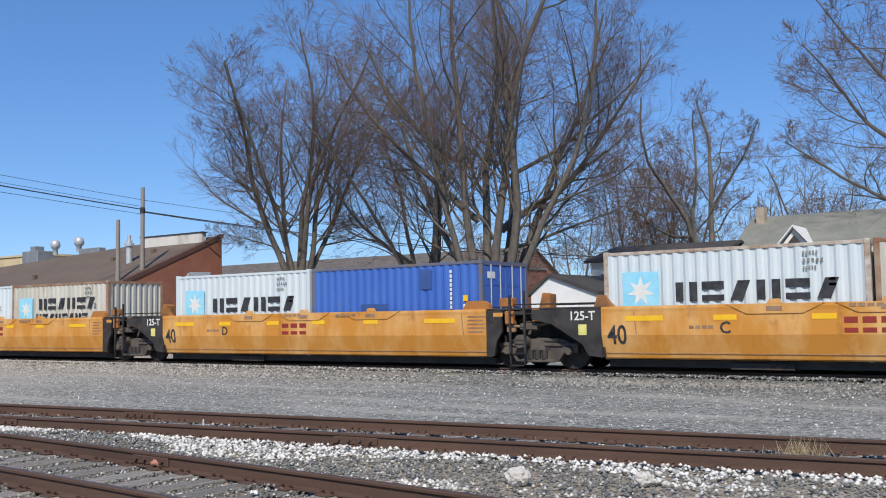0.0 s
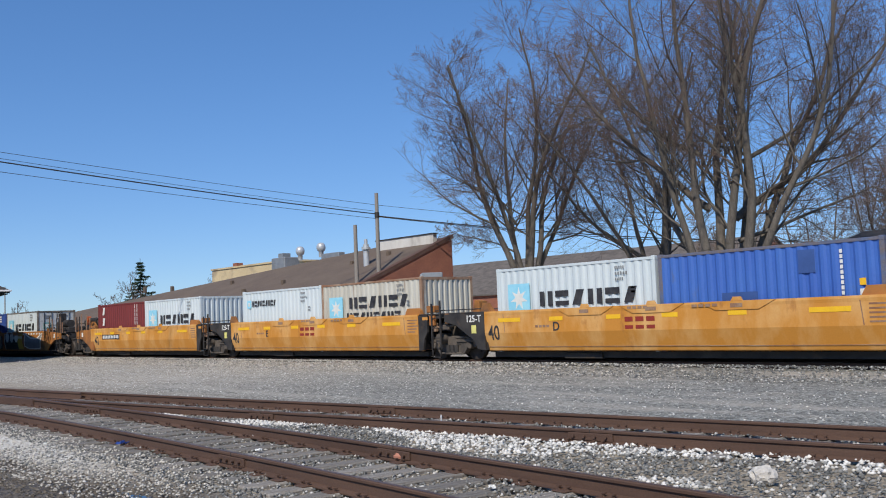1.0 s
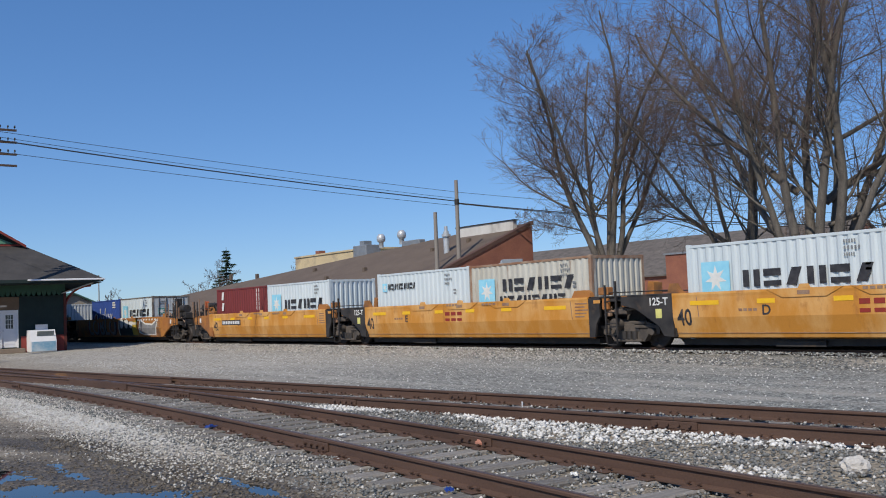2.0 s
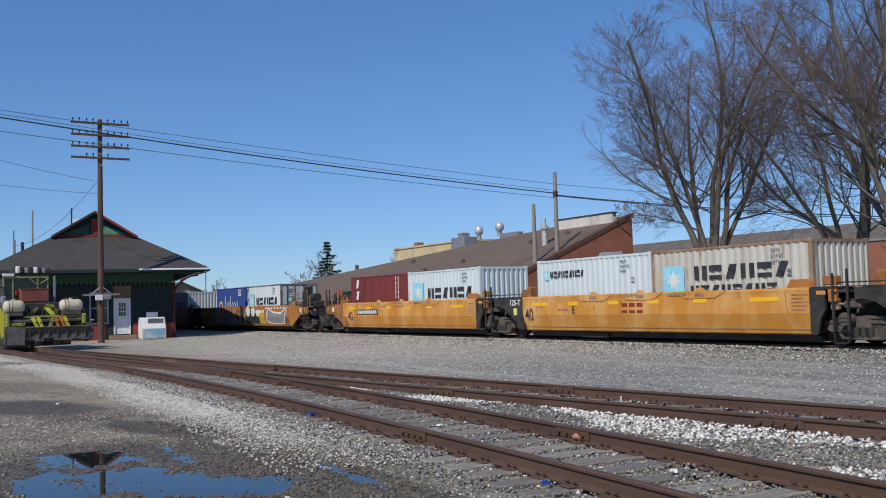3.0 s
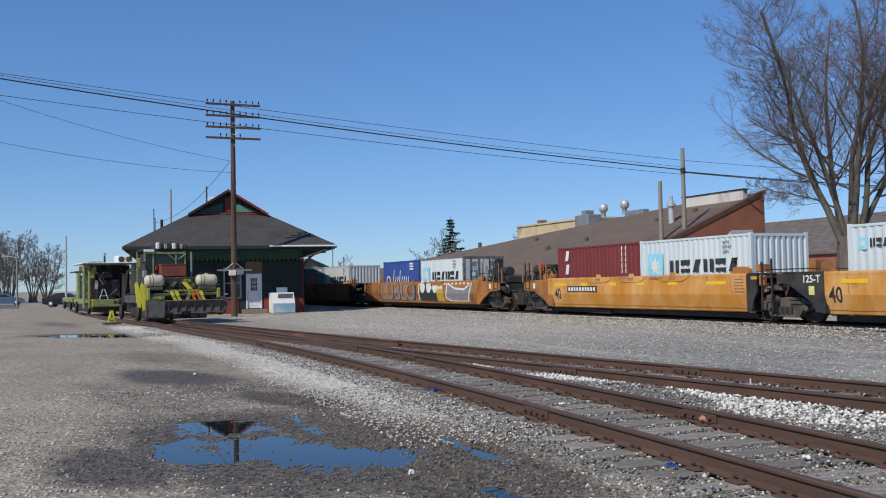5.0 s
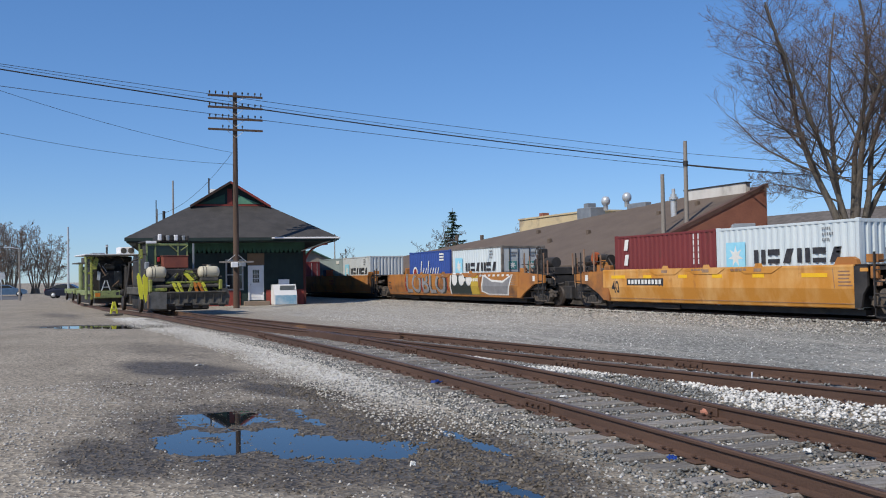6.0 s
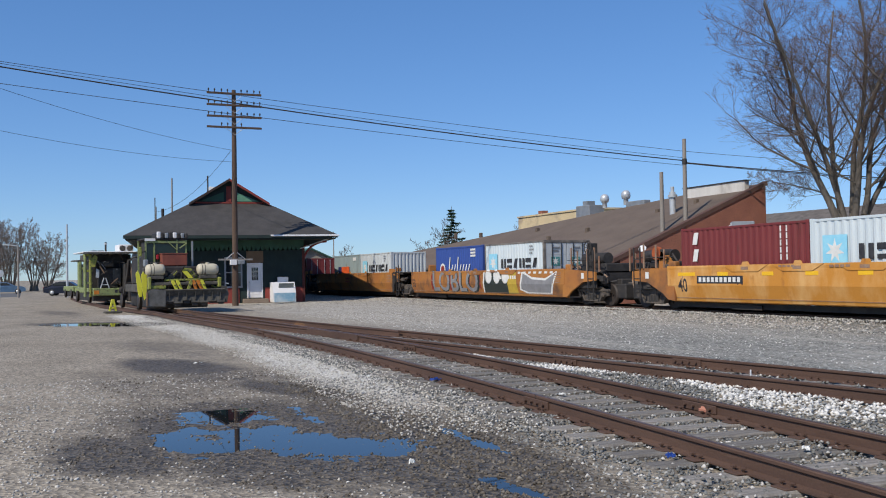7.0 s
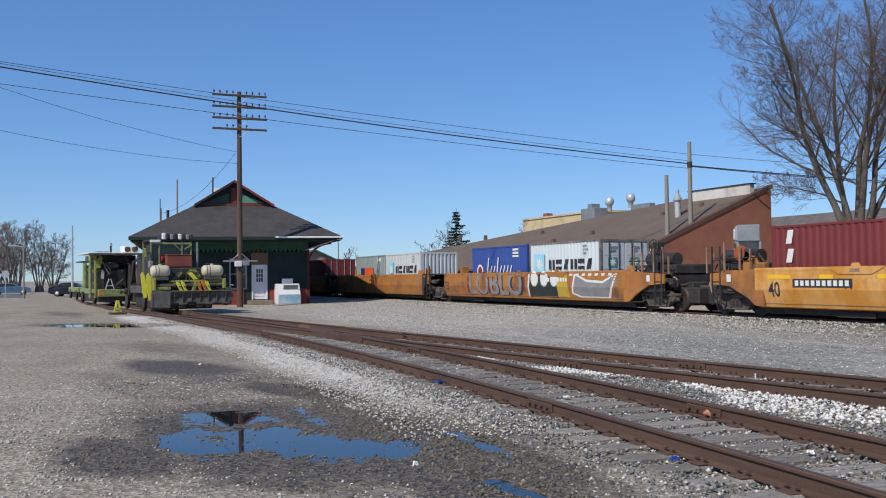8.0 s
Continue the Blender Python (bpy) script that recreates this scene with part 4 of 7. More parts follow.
        part("platform", Shape().box(-0.2, x0 + 0.2, -1.42, 1.42, 1.52, 1.57, bev=0.01), black_paint, u)
        part("guide_cone", Shape().plate([(x0 - 0.22, 1.56), (x0 + 0.28, 1.56), (x0 + 0.14, 1.70), (x0 + 0.05, 1.84), (x0 - 0.12, 1.84)], "y", -1.38, -1.2), yellow_old, u)
        part("guide_cone", Shape().plate([(x0 - 0.22, 1.56), (x0 + 0.28, 1.56), (x0 + 0.14, 1.70), (x0 + 0.05, 1.84), (x0 - 0.12, 1.84)], "y", 1.2, 1.38), yellow_old, u)
        for yy in (-1.3, 1.3):
            part("handrail", Shape().tube((-0.9, yy, 1.66), (x0 + 0.1, yy, 1.66), 0.018), black_paint, u)
        part("bracket", Shape().box(0.05, 0.28, -1.43, -1.30, 1.22, 1.56, bev=0.02), yellow_old, u)
        part("centre_sill", Shape().box(-0.3, x0, -0.45, 0.45, 0.78, 1.4, bev=0.04), black_paint, u)
    if plate_r:
        q = x1
        pl = Shape().plate([(q, 1.52), (q, 0.32), (q + 0.22, 0.34), (q + 0.30, 0.72), (q + 0.46, 0.95), (q + 0.46, 1.52)], "y", y0, y1)
        e = part("end_plate", pl, black_paint, u)
        part("warning_plate", Shape().box(q + 0.22, q + 0.5, y0 - 0.006, y0 - 0.001, 1.36, 1.46), yel, e)
        for xx in (q + 0.72, q + 1.15):
            part("ladder_post", Shape().box(xx - 0.025, xx + 0.025, -1.47, -1.42, 0.35, 2.0 if xx > q + 1 else 1.9), black_paint, u)
        for i in range(4):
            part("ladder_rung", Shape().tube((q + 0.72, -1.46, 0.42 + i * 0.33), (q + 1.15, -1.46, 0.42 + i * 0.33), 0.014), black_paint, u)
        part("stirrup", Shape().box(q + 0.72, q + 1.15, -1.47, -1.43, 0.10, 0.13).box(q + 0.72, q + 0.745, -1.47, -1.43, 0.1, 0.45).box(q + 1.125, q + 1.15, -1.47, -1.43, 0.1, 0.45), black_paint, u)
        part("brake_cylinder", Shape().tube((q + 0.95, -1.36, 0.72), (q + 0.95, -0.9, 0.72), 0.17, n=14), truck_iron, u)
        part("end_box", Shape().box(q + 0.35, q + 0.75, -1.36, -1.1, 1.6, 1.84, bev=0.02), yellow_old, u)
        part("guide_cone", Shape().plate([(q - 0.75, 1.56), (q + 0.1, 1.56), (q + 0.06, 1.70), (q - 0.1, 1.78), (q - 0.62, 1.78)], "y", -1.40, -1.26), yellow_old, u)
        part("guide_cone", Shape().plate([(q + 0.28, 1.56), (q + 0.62, 1.56), (q + 0.62, 1.95), (q + 0.4, 2.0)], "y", 0.9, 1.3), yellow_old, u)
        part("platform", Shape().box(q - 0.05, L - 0.3, -1.38, 1.38, 1.52, 1.57, bev=0.01), black_paint, u)
        part("centre_sill", Shape().box(q, L + 0.1, -0.5, 0.5, 0.74, 1.35, bev=0.04), truck_iron, u)
        part("bracket", Shape().box(L - 0.75, L - 0.5, -1.43, -1.30, 1.16, 1.5, bev=0.02), yellow_old, u)
        part("cross_tie", Shape().box(q + 0.46, L + 0.05, -1.34, -1.22, 1.40, 1.52, bev=0.02), black_paint, u)
        part("brake_lever", Shape().tube((q + 0.5, -1.25, 1.15), (L + 0.1, -1.2, 1.02), 0.035, n=6).box(q + 0.55, q + 0.78, -1.34, -1.2, 0.95, 1.25, bev=0.02), rust_post, u)
        part("yoke", Shape().box(L - 0.38, L + 0.12, -1.32, -1.05, 1.0, 1.18, bev=0.03).tube((L - 0.1, -1.25, 1.1), (L + 0.45, -1.2, 1.2), 0.05, n=8), truck_iron, u)
        part("hose", Shape().tube((q + 1.0, -1.2, 1.2), (L + 0.3, -1.0, 1.25), 0.03), black_paint, u)
    return u


U = 16.13
HEADS = {"C": -12.02, "D": -28.15, "E": -44.27}
LBL = "yellow-orange well car with faded paint and black end castings"
for k, s in HEADS.items():
    well_unit(s, U, yellow_paint, LBL, 1.98, U - 1.30, k, size="40")
well_unit(HEADS["C"] + U, U, yellow_paint, LBL, 1.98, U - 1.30, "B", size="40")
ua = well_unit(-59.95, 15.68, yellow_paint, "yellow-orange end well car with sloped end platform and number panel", 1.7, 15.68 - 1.30, "A", plate_l=False, size="40", word=False, marks=True)


def car_end(u, x, sg, yel, dark):
    """Outer end of a car: sloped sill over the truck, ladders, hand brake, coupler. sg +1 points to the body."""
    q = lambda a: x + sg * a
    pts = [(q(1.72), 1.54), (q(-0.85), 1.40), (q(-0.85), 1.05), (q(0.1), 0.98), (q(1.0), 0.60), (q(1.35), 0.36), (q(1.72), 0.34)]
    pts = pts if sg < 0 else pts[::-1]
    for y in (-1.44, 1.36):
        part("end_sill", Shape().plate(pts, "y", y, y + 0.08), dark, u)
    part("platform", Shape().box(min(q(-0.9), q(1.7)), max(q(-0.9), q(1.7)), -1.36, 1.36, 1.36, 1.42), black_paint, u)
    part("draft_sill", Shape().box(min(q(-1.2), q(1.7)), max(q(-1.2), q(1.7)), -0.4, 0.4, 0.72, 1.1, bev=0.04), black_paint, u)
    cp = Shape().box(min(q(-1.75), q(-1.2)), max(q(-1.75), q(-1.2)), -0.1, 0.1, 0.74, 0.96, bev=0.03)
    cp.box(min(q(-2.05), q(-1.7)), max(q(-2.05), q(-1.7)), -0.2, 0.16, 0.70, 1.0, bev=0.05)
    part("coupler", cp, truck_iron, u)
    for a in (-0.75, -0.35):
        part("ladder_post", Shape().box(min(q(a), q(a + 0.05)), max(q(a), q(a + 0.05)), -1.46, -1.42, 0.35, 2.3), black_paint, u)
    for i in range(5):
        part("ladder_rung", Shape().tube((q(-0.75), -1.45, 0.4 + i * 0.36), (q(-0.33), -1.45, 0.4 + i * 0.36), 0.016), black_paint, u)
    part("handrail", Shape().tube((q(-0.9), -1.3, 1.9), (q(1.5), -1.3, 1.9), 0.02), black_paint, u)
    part("stirrup", Shape().box(min(q(-0.75), q(-0.3)), max(q(-0.75), q(-0.3)), -1.46, -1.42, 0.12, 0.15), black_paint, u)
    part("brake_gear", Shape().tube((q(0.3), -0.9, 1.5), (q(1.1), -0.9, 1.5), 0.2, n=12).box(min(q(0.2), q(0.6)), max(q(0.2), q(0.6)), -1.1, -0.4, 1.42, 2.0), black_paint, u)
    part("guide_cone", Shape().box(min(q(1.25), q(1.65)), max(q(1.25), q(1.65)), -1.35, -1.1, 1.42, 1.74, bev=0.04), dark, u)
    part("reflector", Shape().box(min(q(0.0), q(0.2)), max(q(0.0), q(0.2)), -1.448, -1.441, 1.12, 1.36), white_mark, u)


def end_clutter(u, x, sg, seed):
    """Pipes, levers, valves and hoses crowded on a car's end platform."""
    rd = random.Random(seed)
    part("gear_housing", Shape().box(min(x - sg * 0.9, x + sg * 1.2), max(x - sg * 0.9, x + sg * 1.2), -0.95, 0.9, 0.80, 1.75, bev=0.05), black_paint, u)
    part("air_reservoir", Shape().tube((x - sg * 0.8, -0.75, 1.95), (x + sg * 0.9, -0.75, 1.95), 0.24, n=14), black_paint, u)
    part("lower_shield", Shape().box(min(x - sg * 1.9, x + sg * 1.3), max(x - sg * 1.9, x + sg * 1.3), -0.7, 0.7, 0.30, 0.9, bev=0.05), black_paint, u)
    for i in range(20):
        a = x + sg * rd.uniform(-1.2, 1.3)
        y, z = rd.uniform(-1.32, -0.7), rd.uniform(0.95, 1.75)
        part("pipe", Shape().tube((a, y, z), (a + rd.uniform(-0.5, 0.5), y + rd.uniform(-0.1, 0.3), z + rd.uniform(-0.4, 0.5)), rd.uniform(0.02, 0.05), n=7), black_paint if i % 3 else rust_post, u)
    for i in range(12):
        a = x + sg * rd.uniform(-1.1, 1.2)
        y, z, w = rd.uniform(-1.30, -0.9), rd.uniform(0.8, 1.5), rd.uniform(0.06, 0.16)
        part("valve_box", Shape().box(a - w, a + w, y - 0.08, y + 0.08, z - w, z + w, bev=0.02), truck_iron if i % 2 else black_paint, u)
    for a in (-1.1, -0.75, -0.2, 0.55, 1.05):
        part("grab_post", Shape().box(min(x + sg * a, x + sg * (a + 0.05)), max(x + sg * a, x + sg * (a + 0.05)), -1.40, -1.35, 1.4, rd.uniform(1.9, 2.5)), rust_post, u)
    part("air_hose", Shape().pipe([(x - sg * (1.3 + 0.35 * math.cos(math.pi * i / 8)), -0.35, 0.85 - 0.45 * math.sin(math.pi * i / 8)) for i in range(9)], 0.035), black_paint, u)
    part("side_shield", Shape().box(min(x - sg * 0.7, x + sg * 0.9), max(x - sg * 0.7, x + sg * 0.9), -1.30, -1.24, 0.72, 1.25, bev=0.02), black_paint, u)


def hand_brake(u, x):
    w = Shape().pipe([(x + 0.28 * math.cos(0.3927 * k), -1.1, 2.42 + 0.28 * math.sin(0.3927 * k)) for k in range(16)], 0.02, closed=True)
    for k in range(4):
        a = math.pi * k / 4
        w.tube((x - 0.28 * math.cos(a), -1.1, 2.42 - 0.28 * math.sin(a)), (x + 0.28 * math.cos(a), -1.1, 2.42 + 0.28 * math.sin(a)), 0.012, n=5)
    part("brake_wheel", w, black_paint, u)
    part("brake_stand", Shape().box(x - 0.15, x + 0.15, -1.05, -0.7, 1.3, 2.6, bev=0.03), black_paint, u)


car_end(ua, 0.35, 1, yellow_paint, yellow_old)
end_clutter(ua, 0.35, 1, 4)
# brake gear standing on the end platform, with its orange wheel
part("gear_stand", Shape().plate([(0.75, 1.42), (1.45, 1.42), (1.35, 1.75), (1.10, 2.1), (0.95, 2.1), (0.88, 1.75)], "y", -1.2, -0.95), yellow_old, ua)
part("gear_wheel", Shape().tube((0.72, -1.22, 2.05), (0.72, -1.08, 2.05), 0.25, n=18).tube((0.72, -1.26, 2.05), (0.72, -1.2, 2.05), 0.08, n=10), mat("orange_enamel", (0.42, 0.10, 0.03), None, 4, 0.6, bump=0), ua)
part("gear_drum", Shape().tube((1.0, -1.2, 2.0), (1.0, -0.8, 2.0), 0.2, n=14), black_paint, ua)
part("gear_motor", Shape().box(0.2, 0.75, -1.15, -0.8, 1.5, 1.78, bev=0.06), black_paint, ua)
part("walkway", Shape().box(-0.35, 1.2, -1.4, -0.8, 1.44, 1.5), yellow_old, ua)

OLD = "grimy orange long well car with worn paint"
V0 = -85.0
v1 = well_unit(V0, 21.3, yellow_old, "long orange well car covered with grey and black spray paint", 1.8, 21.3 - 1.75, plate_l=False, plate_r=False, size="53", word=False, graffiti=True)
car_end(v1, 21.3 - 0.2, -1, yellow_old, yellow_old)
hand_brake(v1, 20.9)
end_clutter(v1, 21.1, -1, 9)
part("centre_sill", Shape().box(-0.4, 1.8, -0.5, 0.5, 0.72, 1.4, bev=0.04), black_paint, v1)
part("platform", Shape().box(-0.3, 1.9, -1.35, 1.35, 1.5, 1.56), black_paint, v1)
v2 = well_unit(V0 - 20.2, 20.2, yellow_old, OLD, 1.6, 18.7, plate_l=False, plate_r=True, size="53")
v3 = well_unit(V0 - 40.4, 20.2, yellow_old, OLD, 1.6, 18.7, plate_l=False, plate_r=True, size="53")

TL = "dusty cast-iron freight truck with rolling steel wheels"
for s in (-12.02 + 2 * U, -12.02 + U, -12.02, -28.15, -44.27, -59.6, -63.85, -85.0, -105.2, -125.6):
    truck(s, TL)

container(6.1, "white", "pale blue-grey corrugated container with star emblem", logo="star")
container(-3.92, "dirty", "rust-stained off-white corrugated container", logo="", post=rust_post)
container(-10.05, "white", "weathered pale blue-grey container with star emblem and rust streaks", logo="star", post=mat("chalky_post", (0.5, 0.46, 0.4), (0.3, 0.2, 0.14), 3, 0.8, 0, 30, 0.1))
container(-25.78, "white", "clean pale grey corrugated container with star emblem", logo="star")
container(-19.62, "blue", "blue corrugated container with dark repair patches and locked doors", end="doors", logo="blue", post=mat("scuffed_blue_grey_post", (0.10, 0.13, 0.22), (0.16, 0.13, 0.12), 3, 0.8, 0, 30, 0.1))
container(-41.62, "white", "pale blue-white container with a small dark wordmark", logo="line")
container(-35.52, "dirty", "dirty off-white container with rusty brown posts and star emblem", logo="starland", post=rust_post)
container(-57.72, "red", "dark red corrugated container with white column lettering", logo="column")
container(-51.62, "white", "pale grey corrugated container with star emblem", logo="star")
container(-73.65, "white", "white container with grey doors and teal squares", end="doors", logo="teal", post=mat("dark_scuffed_post", (0.10, 0.095, 0.09), (0.24, 0.21, 0.18), 3, 0.8, 0, 30, 0.1))
container(-79.95, "deepblue", "deep blue container with white script strokes and a disc emblem", logo="script")
container(-93.35, "palegrey", "pale grey corrugated container with star emblem", logo="star")
container(-99.5, "grey", "grey-green container with an orange and navy panel", logo="orange")
container(-113.3, "red", "dark red container with closed doors", end="doors")


def motions():
    """The train rolls past at an even pace; its wheels turn."""
    marks = [float(k) for k in range(9)]
    for ob, s, z in TRAIN:
        walk(ob, [(t, pose(s + SPEED * t, TRAIN_Y, RAIL_Z + z)) for t in marks])
    ticks = [i * 0.15 for i in range(54)]
    for ob, a in WHEELS:
        walk(ob, [(t, pose(a, 0, 0.46, 0, math.degrees(SPEED * t / 0.46), 0)) for t in ticks])
# ---- buildings ----
shingle = mat("dark_shingle_roof", (0.050, 0.047, 0.047), (0.066, 0.062, 0.060), 1.5, 0.95, 0, 18, 0.4, stain=(0.04, 0.038, 0.036), stain_scale=0.5, stain_amt=0.2)
brown_shingle = mat("brown_shingle_roof", (0.15, 0.115, 0.09), (0.125, 0.095, 0.075), 0.7, 0.95, 0, 14, 0.4)
brick_red = mat("red_brown_brick", (0.31, 0.125, 0.08), (0.25, 0.10, 0.068), 1.2, 0.9, 0, 16, 0.3)
green_trim = mat("green_trim_paint", (0.035, 0.10, 0.065), (0.03, 0.08, 0.055), 2, 0.7, 0, 20, 0.05)
dark_wall = mat("dark_green_boards", (0.018, 0.035, 0.033), (0.014, 0.026, 0.026), 2, 0.8, 0, 20, 0.1)
red_trim = mat("barn_red_trim", (0.26, 0.045, 0.035), (0.21, 0.04, 0.03), 2, 0.7, 0, 20, 0.05)
white_wall = mat("white_siding", (0.74, 0.74, 0.73), (0.66, 0.66, 0.65), 1, 0.7, 0, 20, 0.05)
old_wood = mat("weathered_pole_wood", (0.12, 0.08, 0.058), (0.08, 0.052, 0.038), 2, 0.95, 0, 20, 0.4, stretch=(3, 3, 0.2))
grey_wood = mat("grey_pole_wood", (0.30, 0.27, 0.24), (0.22, 0.20, 0.18), 2, 0.95, 0, 20, 0.3, stretch=(3, 3, 0.2))
dark_glass = glass_mat("window_glass", (0.02, 0.025, 0.03))
tan_panel = mat("tan_panel", (0.20, 0.13, 0.08), None, 2, 0.8)
yellow_block = mat("cream_block_wall", (0.62, 0.50, 0.30), (0.55, 0.44, 0.27), 0.6, 0.9, 0, 10, 0.1, stain=(0.35, 0.28, 0.2), stain_scale=0.4)
metal_grey = mat("roof_unit_grey", (0.30, 0.32, 0.34), None, 2, 0.5, 0.3)
white_paint = mat("white_door_paint", (0.78, 0.78, 0.79), (0.72, 0.72, 0.73), 2, 0.5, bump=0.03)


def quad_slab(s, a, b, c, d, thick, m=0):
    """A sloped slab with thickness downwards under four corners."""
    top = [Vector(q) for q in (a, b, c, d)]
    bot = [q - Vector((0, 0, thick)) for q in top]
    s.add(top + bot, [(0, 1, 2, 3), (7, 6, 5, 4), (0, 4, 5, 1), (1, 5, 6, 2), (2, 6, 7, 3), (3, 7, 4, 0)], m)
    return s


def depot():
    """Hip-roofed railway depot with small gablets, scalloped frieze and deep bracketed eaves."""
    d = thing("train_depot", "dark green wooden depot with red trim and grey hipped roof", "building",
              Matrix.Translation((-60.2, 12, 0)) @ pose(0, 0, 0, 0, 0, -8) @ Matrix.Translation((60.2, -12, 0)))
    X0, X1, Y0, Y1 = -82.0, -60.2, 7.2, 16.35           # walls
    wl = Shape()
    # front wall (towards +x) with openings for door and window
    holes = [(12.80, 13.74, 0.30, 2.50), (11.45, 12.46, 1.02, 2.85)]
    ys = [Y0, 11.45, 12.46, 12.80, 13.74, Y1]
    for a, b in zip(ys[:-1], ys[1:]):
        h = [q for q in holes if abs(q[0] - a) < 1e-6]
        for z0, z1 in ([(0.0, h[0][2]), (h[0][3], 3.3)] if h else [(0.0, 3.3)]):
            wl.box(X1 - 0.2, X1, a, b, z0, z1)
    wl.box(X0, X1 - 0.2, Y1 - 0.2, Y1, 0, 4.4).box(X0, X1 - 0.2, Y0, Y0 + 0.2, 0, 4.4).box(X0, X0 + 0.2, Y0 + 0.2, Y1 - 0.2, 0, 4.4)
    wall = part("wall", wl, dark_wall, d)
    for i in range(34):
        y = Y0 + 0.12 + i * 0.27
        if not (11.3 < y < 13.9):
            part("board_batten", Shape().box(X1, X1 + 0.012, y, y + 0.03, 0.95, 3.2), dark_wall, wall)
    wn = Shape()
    for a, b in ((Y0, 12.3), (13.9, Y1)):
        wn.box(X1 + 0.002, X1 + 0.06, a, b, 0.0, 0.95)
    wn.box(X0, X1, Y1 + 0.002, Y1 + 0.05, 0.0, 0.95)
    part("wainscot", wn, red_trim, d, "red lower boards")
    fr = Shape().box(X1 + 0.002, X1 + 0.08, Y0, Y1, 3.52, 4.45)
    part("frieze", fr, green_trim, d, "green boarded frieze")
    k = 0
    y = Y0
    while y < Y1 - 0.2:
        part("scallop", Shape().plate([(y, 3.52), (y + 0.02, 3.38), (y + 0.13, 3.28), (y + 0.24, 3.38), (y + 0.26, 3.52)], "x", X1 + 0.01, X1 + 0.07), green_trim, d)
        y += 0.28
    # door, window
    dr = part("door", Shape().box(X1 - 0.12, X1 - 0.06, 12.86, 13.68, 0.32, 2.42, bev=0.01), white_paint, d, "white panelled door with a small window")
    part("pane", Shape().box(X1 - 0.065, X1 - 0.055, 13.08, 13.48, 1.42, 2.22), dark_glass, dr)
    for i in range(1, 3):
        part("muntin", Shape().box(X1 - 0.054, X1 - 0.045, 13.08 + i * 0.133 - 0.012, 13.08 + i * 0.133 + 0.012, 1.42, 2.22), white_paint, dr)
        part("muntin", Shape().box(X1 - 0.0535, X1 - 0.0455, 13.08, 13.48, 1.42 + i * 0.266 - 0.012, 1.42 + i * 0.266 + 0.012), white_paint, dr)
    part("panel", Shape().box(X1 - 0.06, X1 - 0.045, 12.98, 13.56, 0.5, 1.15, bev=0.01), white_paint, dr)
    part("knob", Shape().lathe([(0.02, 0), (0.04, 0.03), (0.02, 0.06)], 10, tf=Matrix.Translation((X1 - 0.06, 12.95, 1.3)) @ pose(0, 0, 0, 0, 90)), galv, dr)
    part("door_frame", Shape().box(X1 - 0.1, X1 + 0.03, 12.78, 12.86, 0.3, 2.5).box(X1 - 0.1, X1 + 0.03, 13.68, 13.76, 0.3, 2.5).box(X1 - 0.1, X1 + 0.03, 12.86, 13.68, 2.42, 2.5), white_paint, d)
    part("transom_panel", Shape().box(X1 + 0.004, X1 + 0.03, 12.75, 13.80, 2.52, 3.26), tan_panel, d, "tan boarded panel over the door")
    part("step", Shape().box(X1 + 0.01, X1 + 0.9, 12.5, 14.05, 0.0, 0.26, bev=0.02), mat("worn_step", (0.26, 0.2, 0.15), None, 2, 0.9), d)
    wi = part("window", Shape().box(X1 - 0.1, X1 - 0.08, 11.5, 12.4, 1.06, 2.8), dark_glass, d)
    f = Shape().box(X1 - 0.08, X1 + 0.03, 11.40, 11.50, 1.0, 2.9).box(X1 - 0.08, X1 + 0.03, 12.40, 12.50, 1.0, 2.9).box(X1 - 0.08, X1 + 0.03, 11.5, 12.4, 2.8, 2.9).box(X1 - 0.08, X1 + 0.06, 11.4, 12.5, 0.96, 1.06)
    f.box(X1 - 0.075, X1 - 0.02, 11.5, 12.4, 1.90, 1.96)
    part("window_frame", f, mat("grey_window_frame", (0.35, 0.36, 0.37), None, 4, 0.6), wi)
    # roof: hip up to a small gable at each end
    ex0, ex1, ey0, ey1, ez = -84.0, -58.3, 5.5, 18.25, 4.20
    gx0, gx1, gz = -79.8, -62.6, 6.45
    ym, rz, hw = (ey0 + ey1) / 2, 8.0, 2.45
    planes = [Shape() for _ in range(6)]
    quad_slab(planes[0], (ex1, ey0, ez), (ex1, ey1, ez), (gx1, ym + hw, gz), (gx1, ym - hw, gz), 0.12)
    quad_slab(planes[1], (ex0, ey1, ez), (ex0, ey0, ez), (gx0, ym - hw, gz), (gx0, ym + hw, gz), 0.12)
    for i, sg in enumerate((-1, 1)):
        ye, yh = ym + sg * (ey1 - ym), ym + sg * hw
        a, b, c, e = (ex0, ye, ez), (ex1, ye, ez), (gx1, yh, gz), (gx0, yh, gz)
        quad_slab(planes[2 + i], *((b, a, e, c) if sg > 0 else (a, b, c, e)), 0.12)
        a, b, c, e = (gx0, yh, gz), (gx1 + 0.45, yh + sg * 0.1, gz - 0.06), (gx1 + 0.45, ym, rz), (gx0, ym, rz)
        quad_slab(planes[4 + i], *((b, a, e, c) if sg > 0 else (a, b, c, e)), 0.12)
    for q in planes:
        roof = part("roof_plane", q, shingle, d, "dark grey shingled roof plane")
    ga = part("gable", Shape().plate([(ym - hw + 0.1, gz), (ym + hw - 0.1, gz), (ym, rz - 0.1)], "x", gx1 - 0.1, gx1 + 0.02), dark_wall, roof)
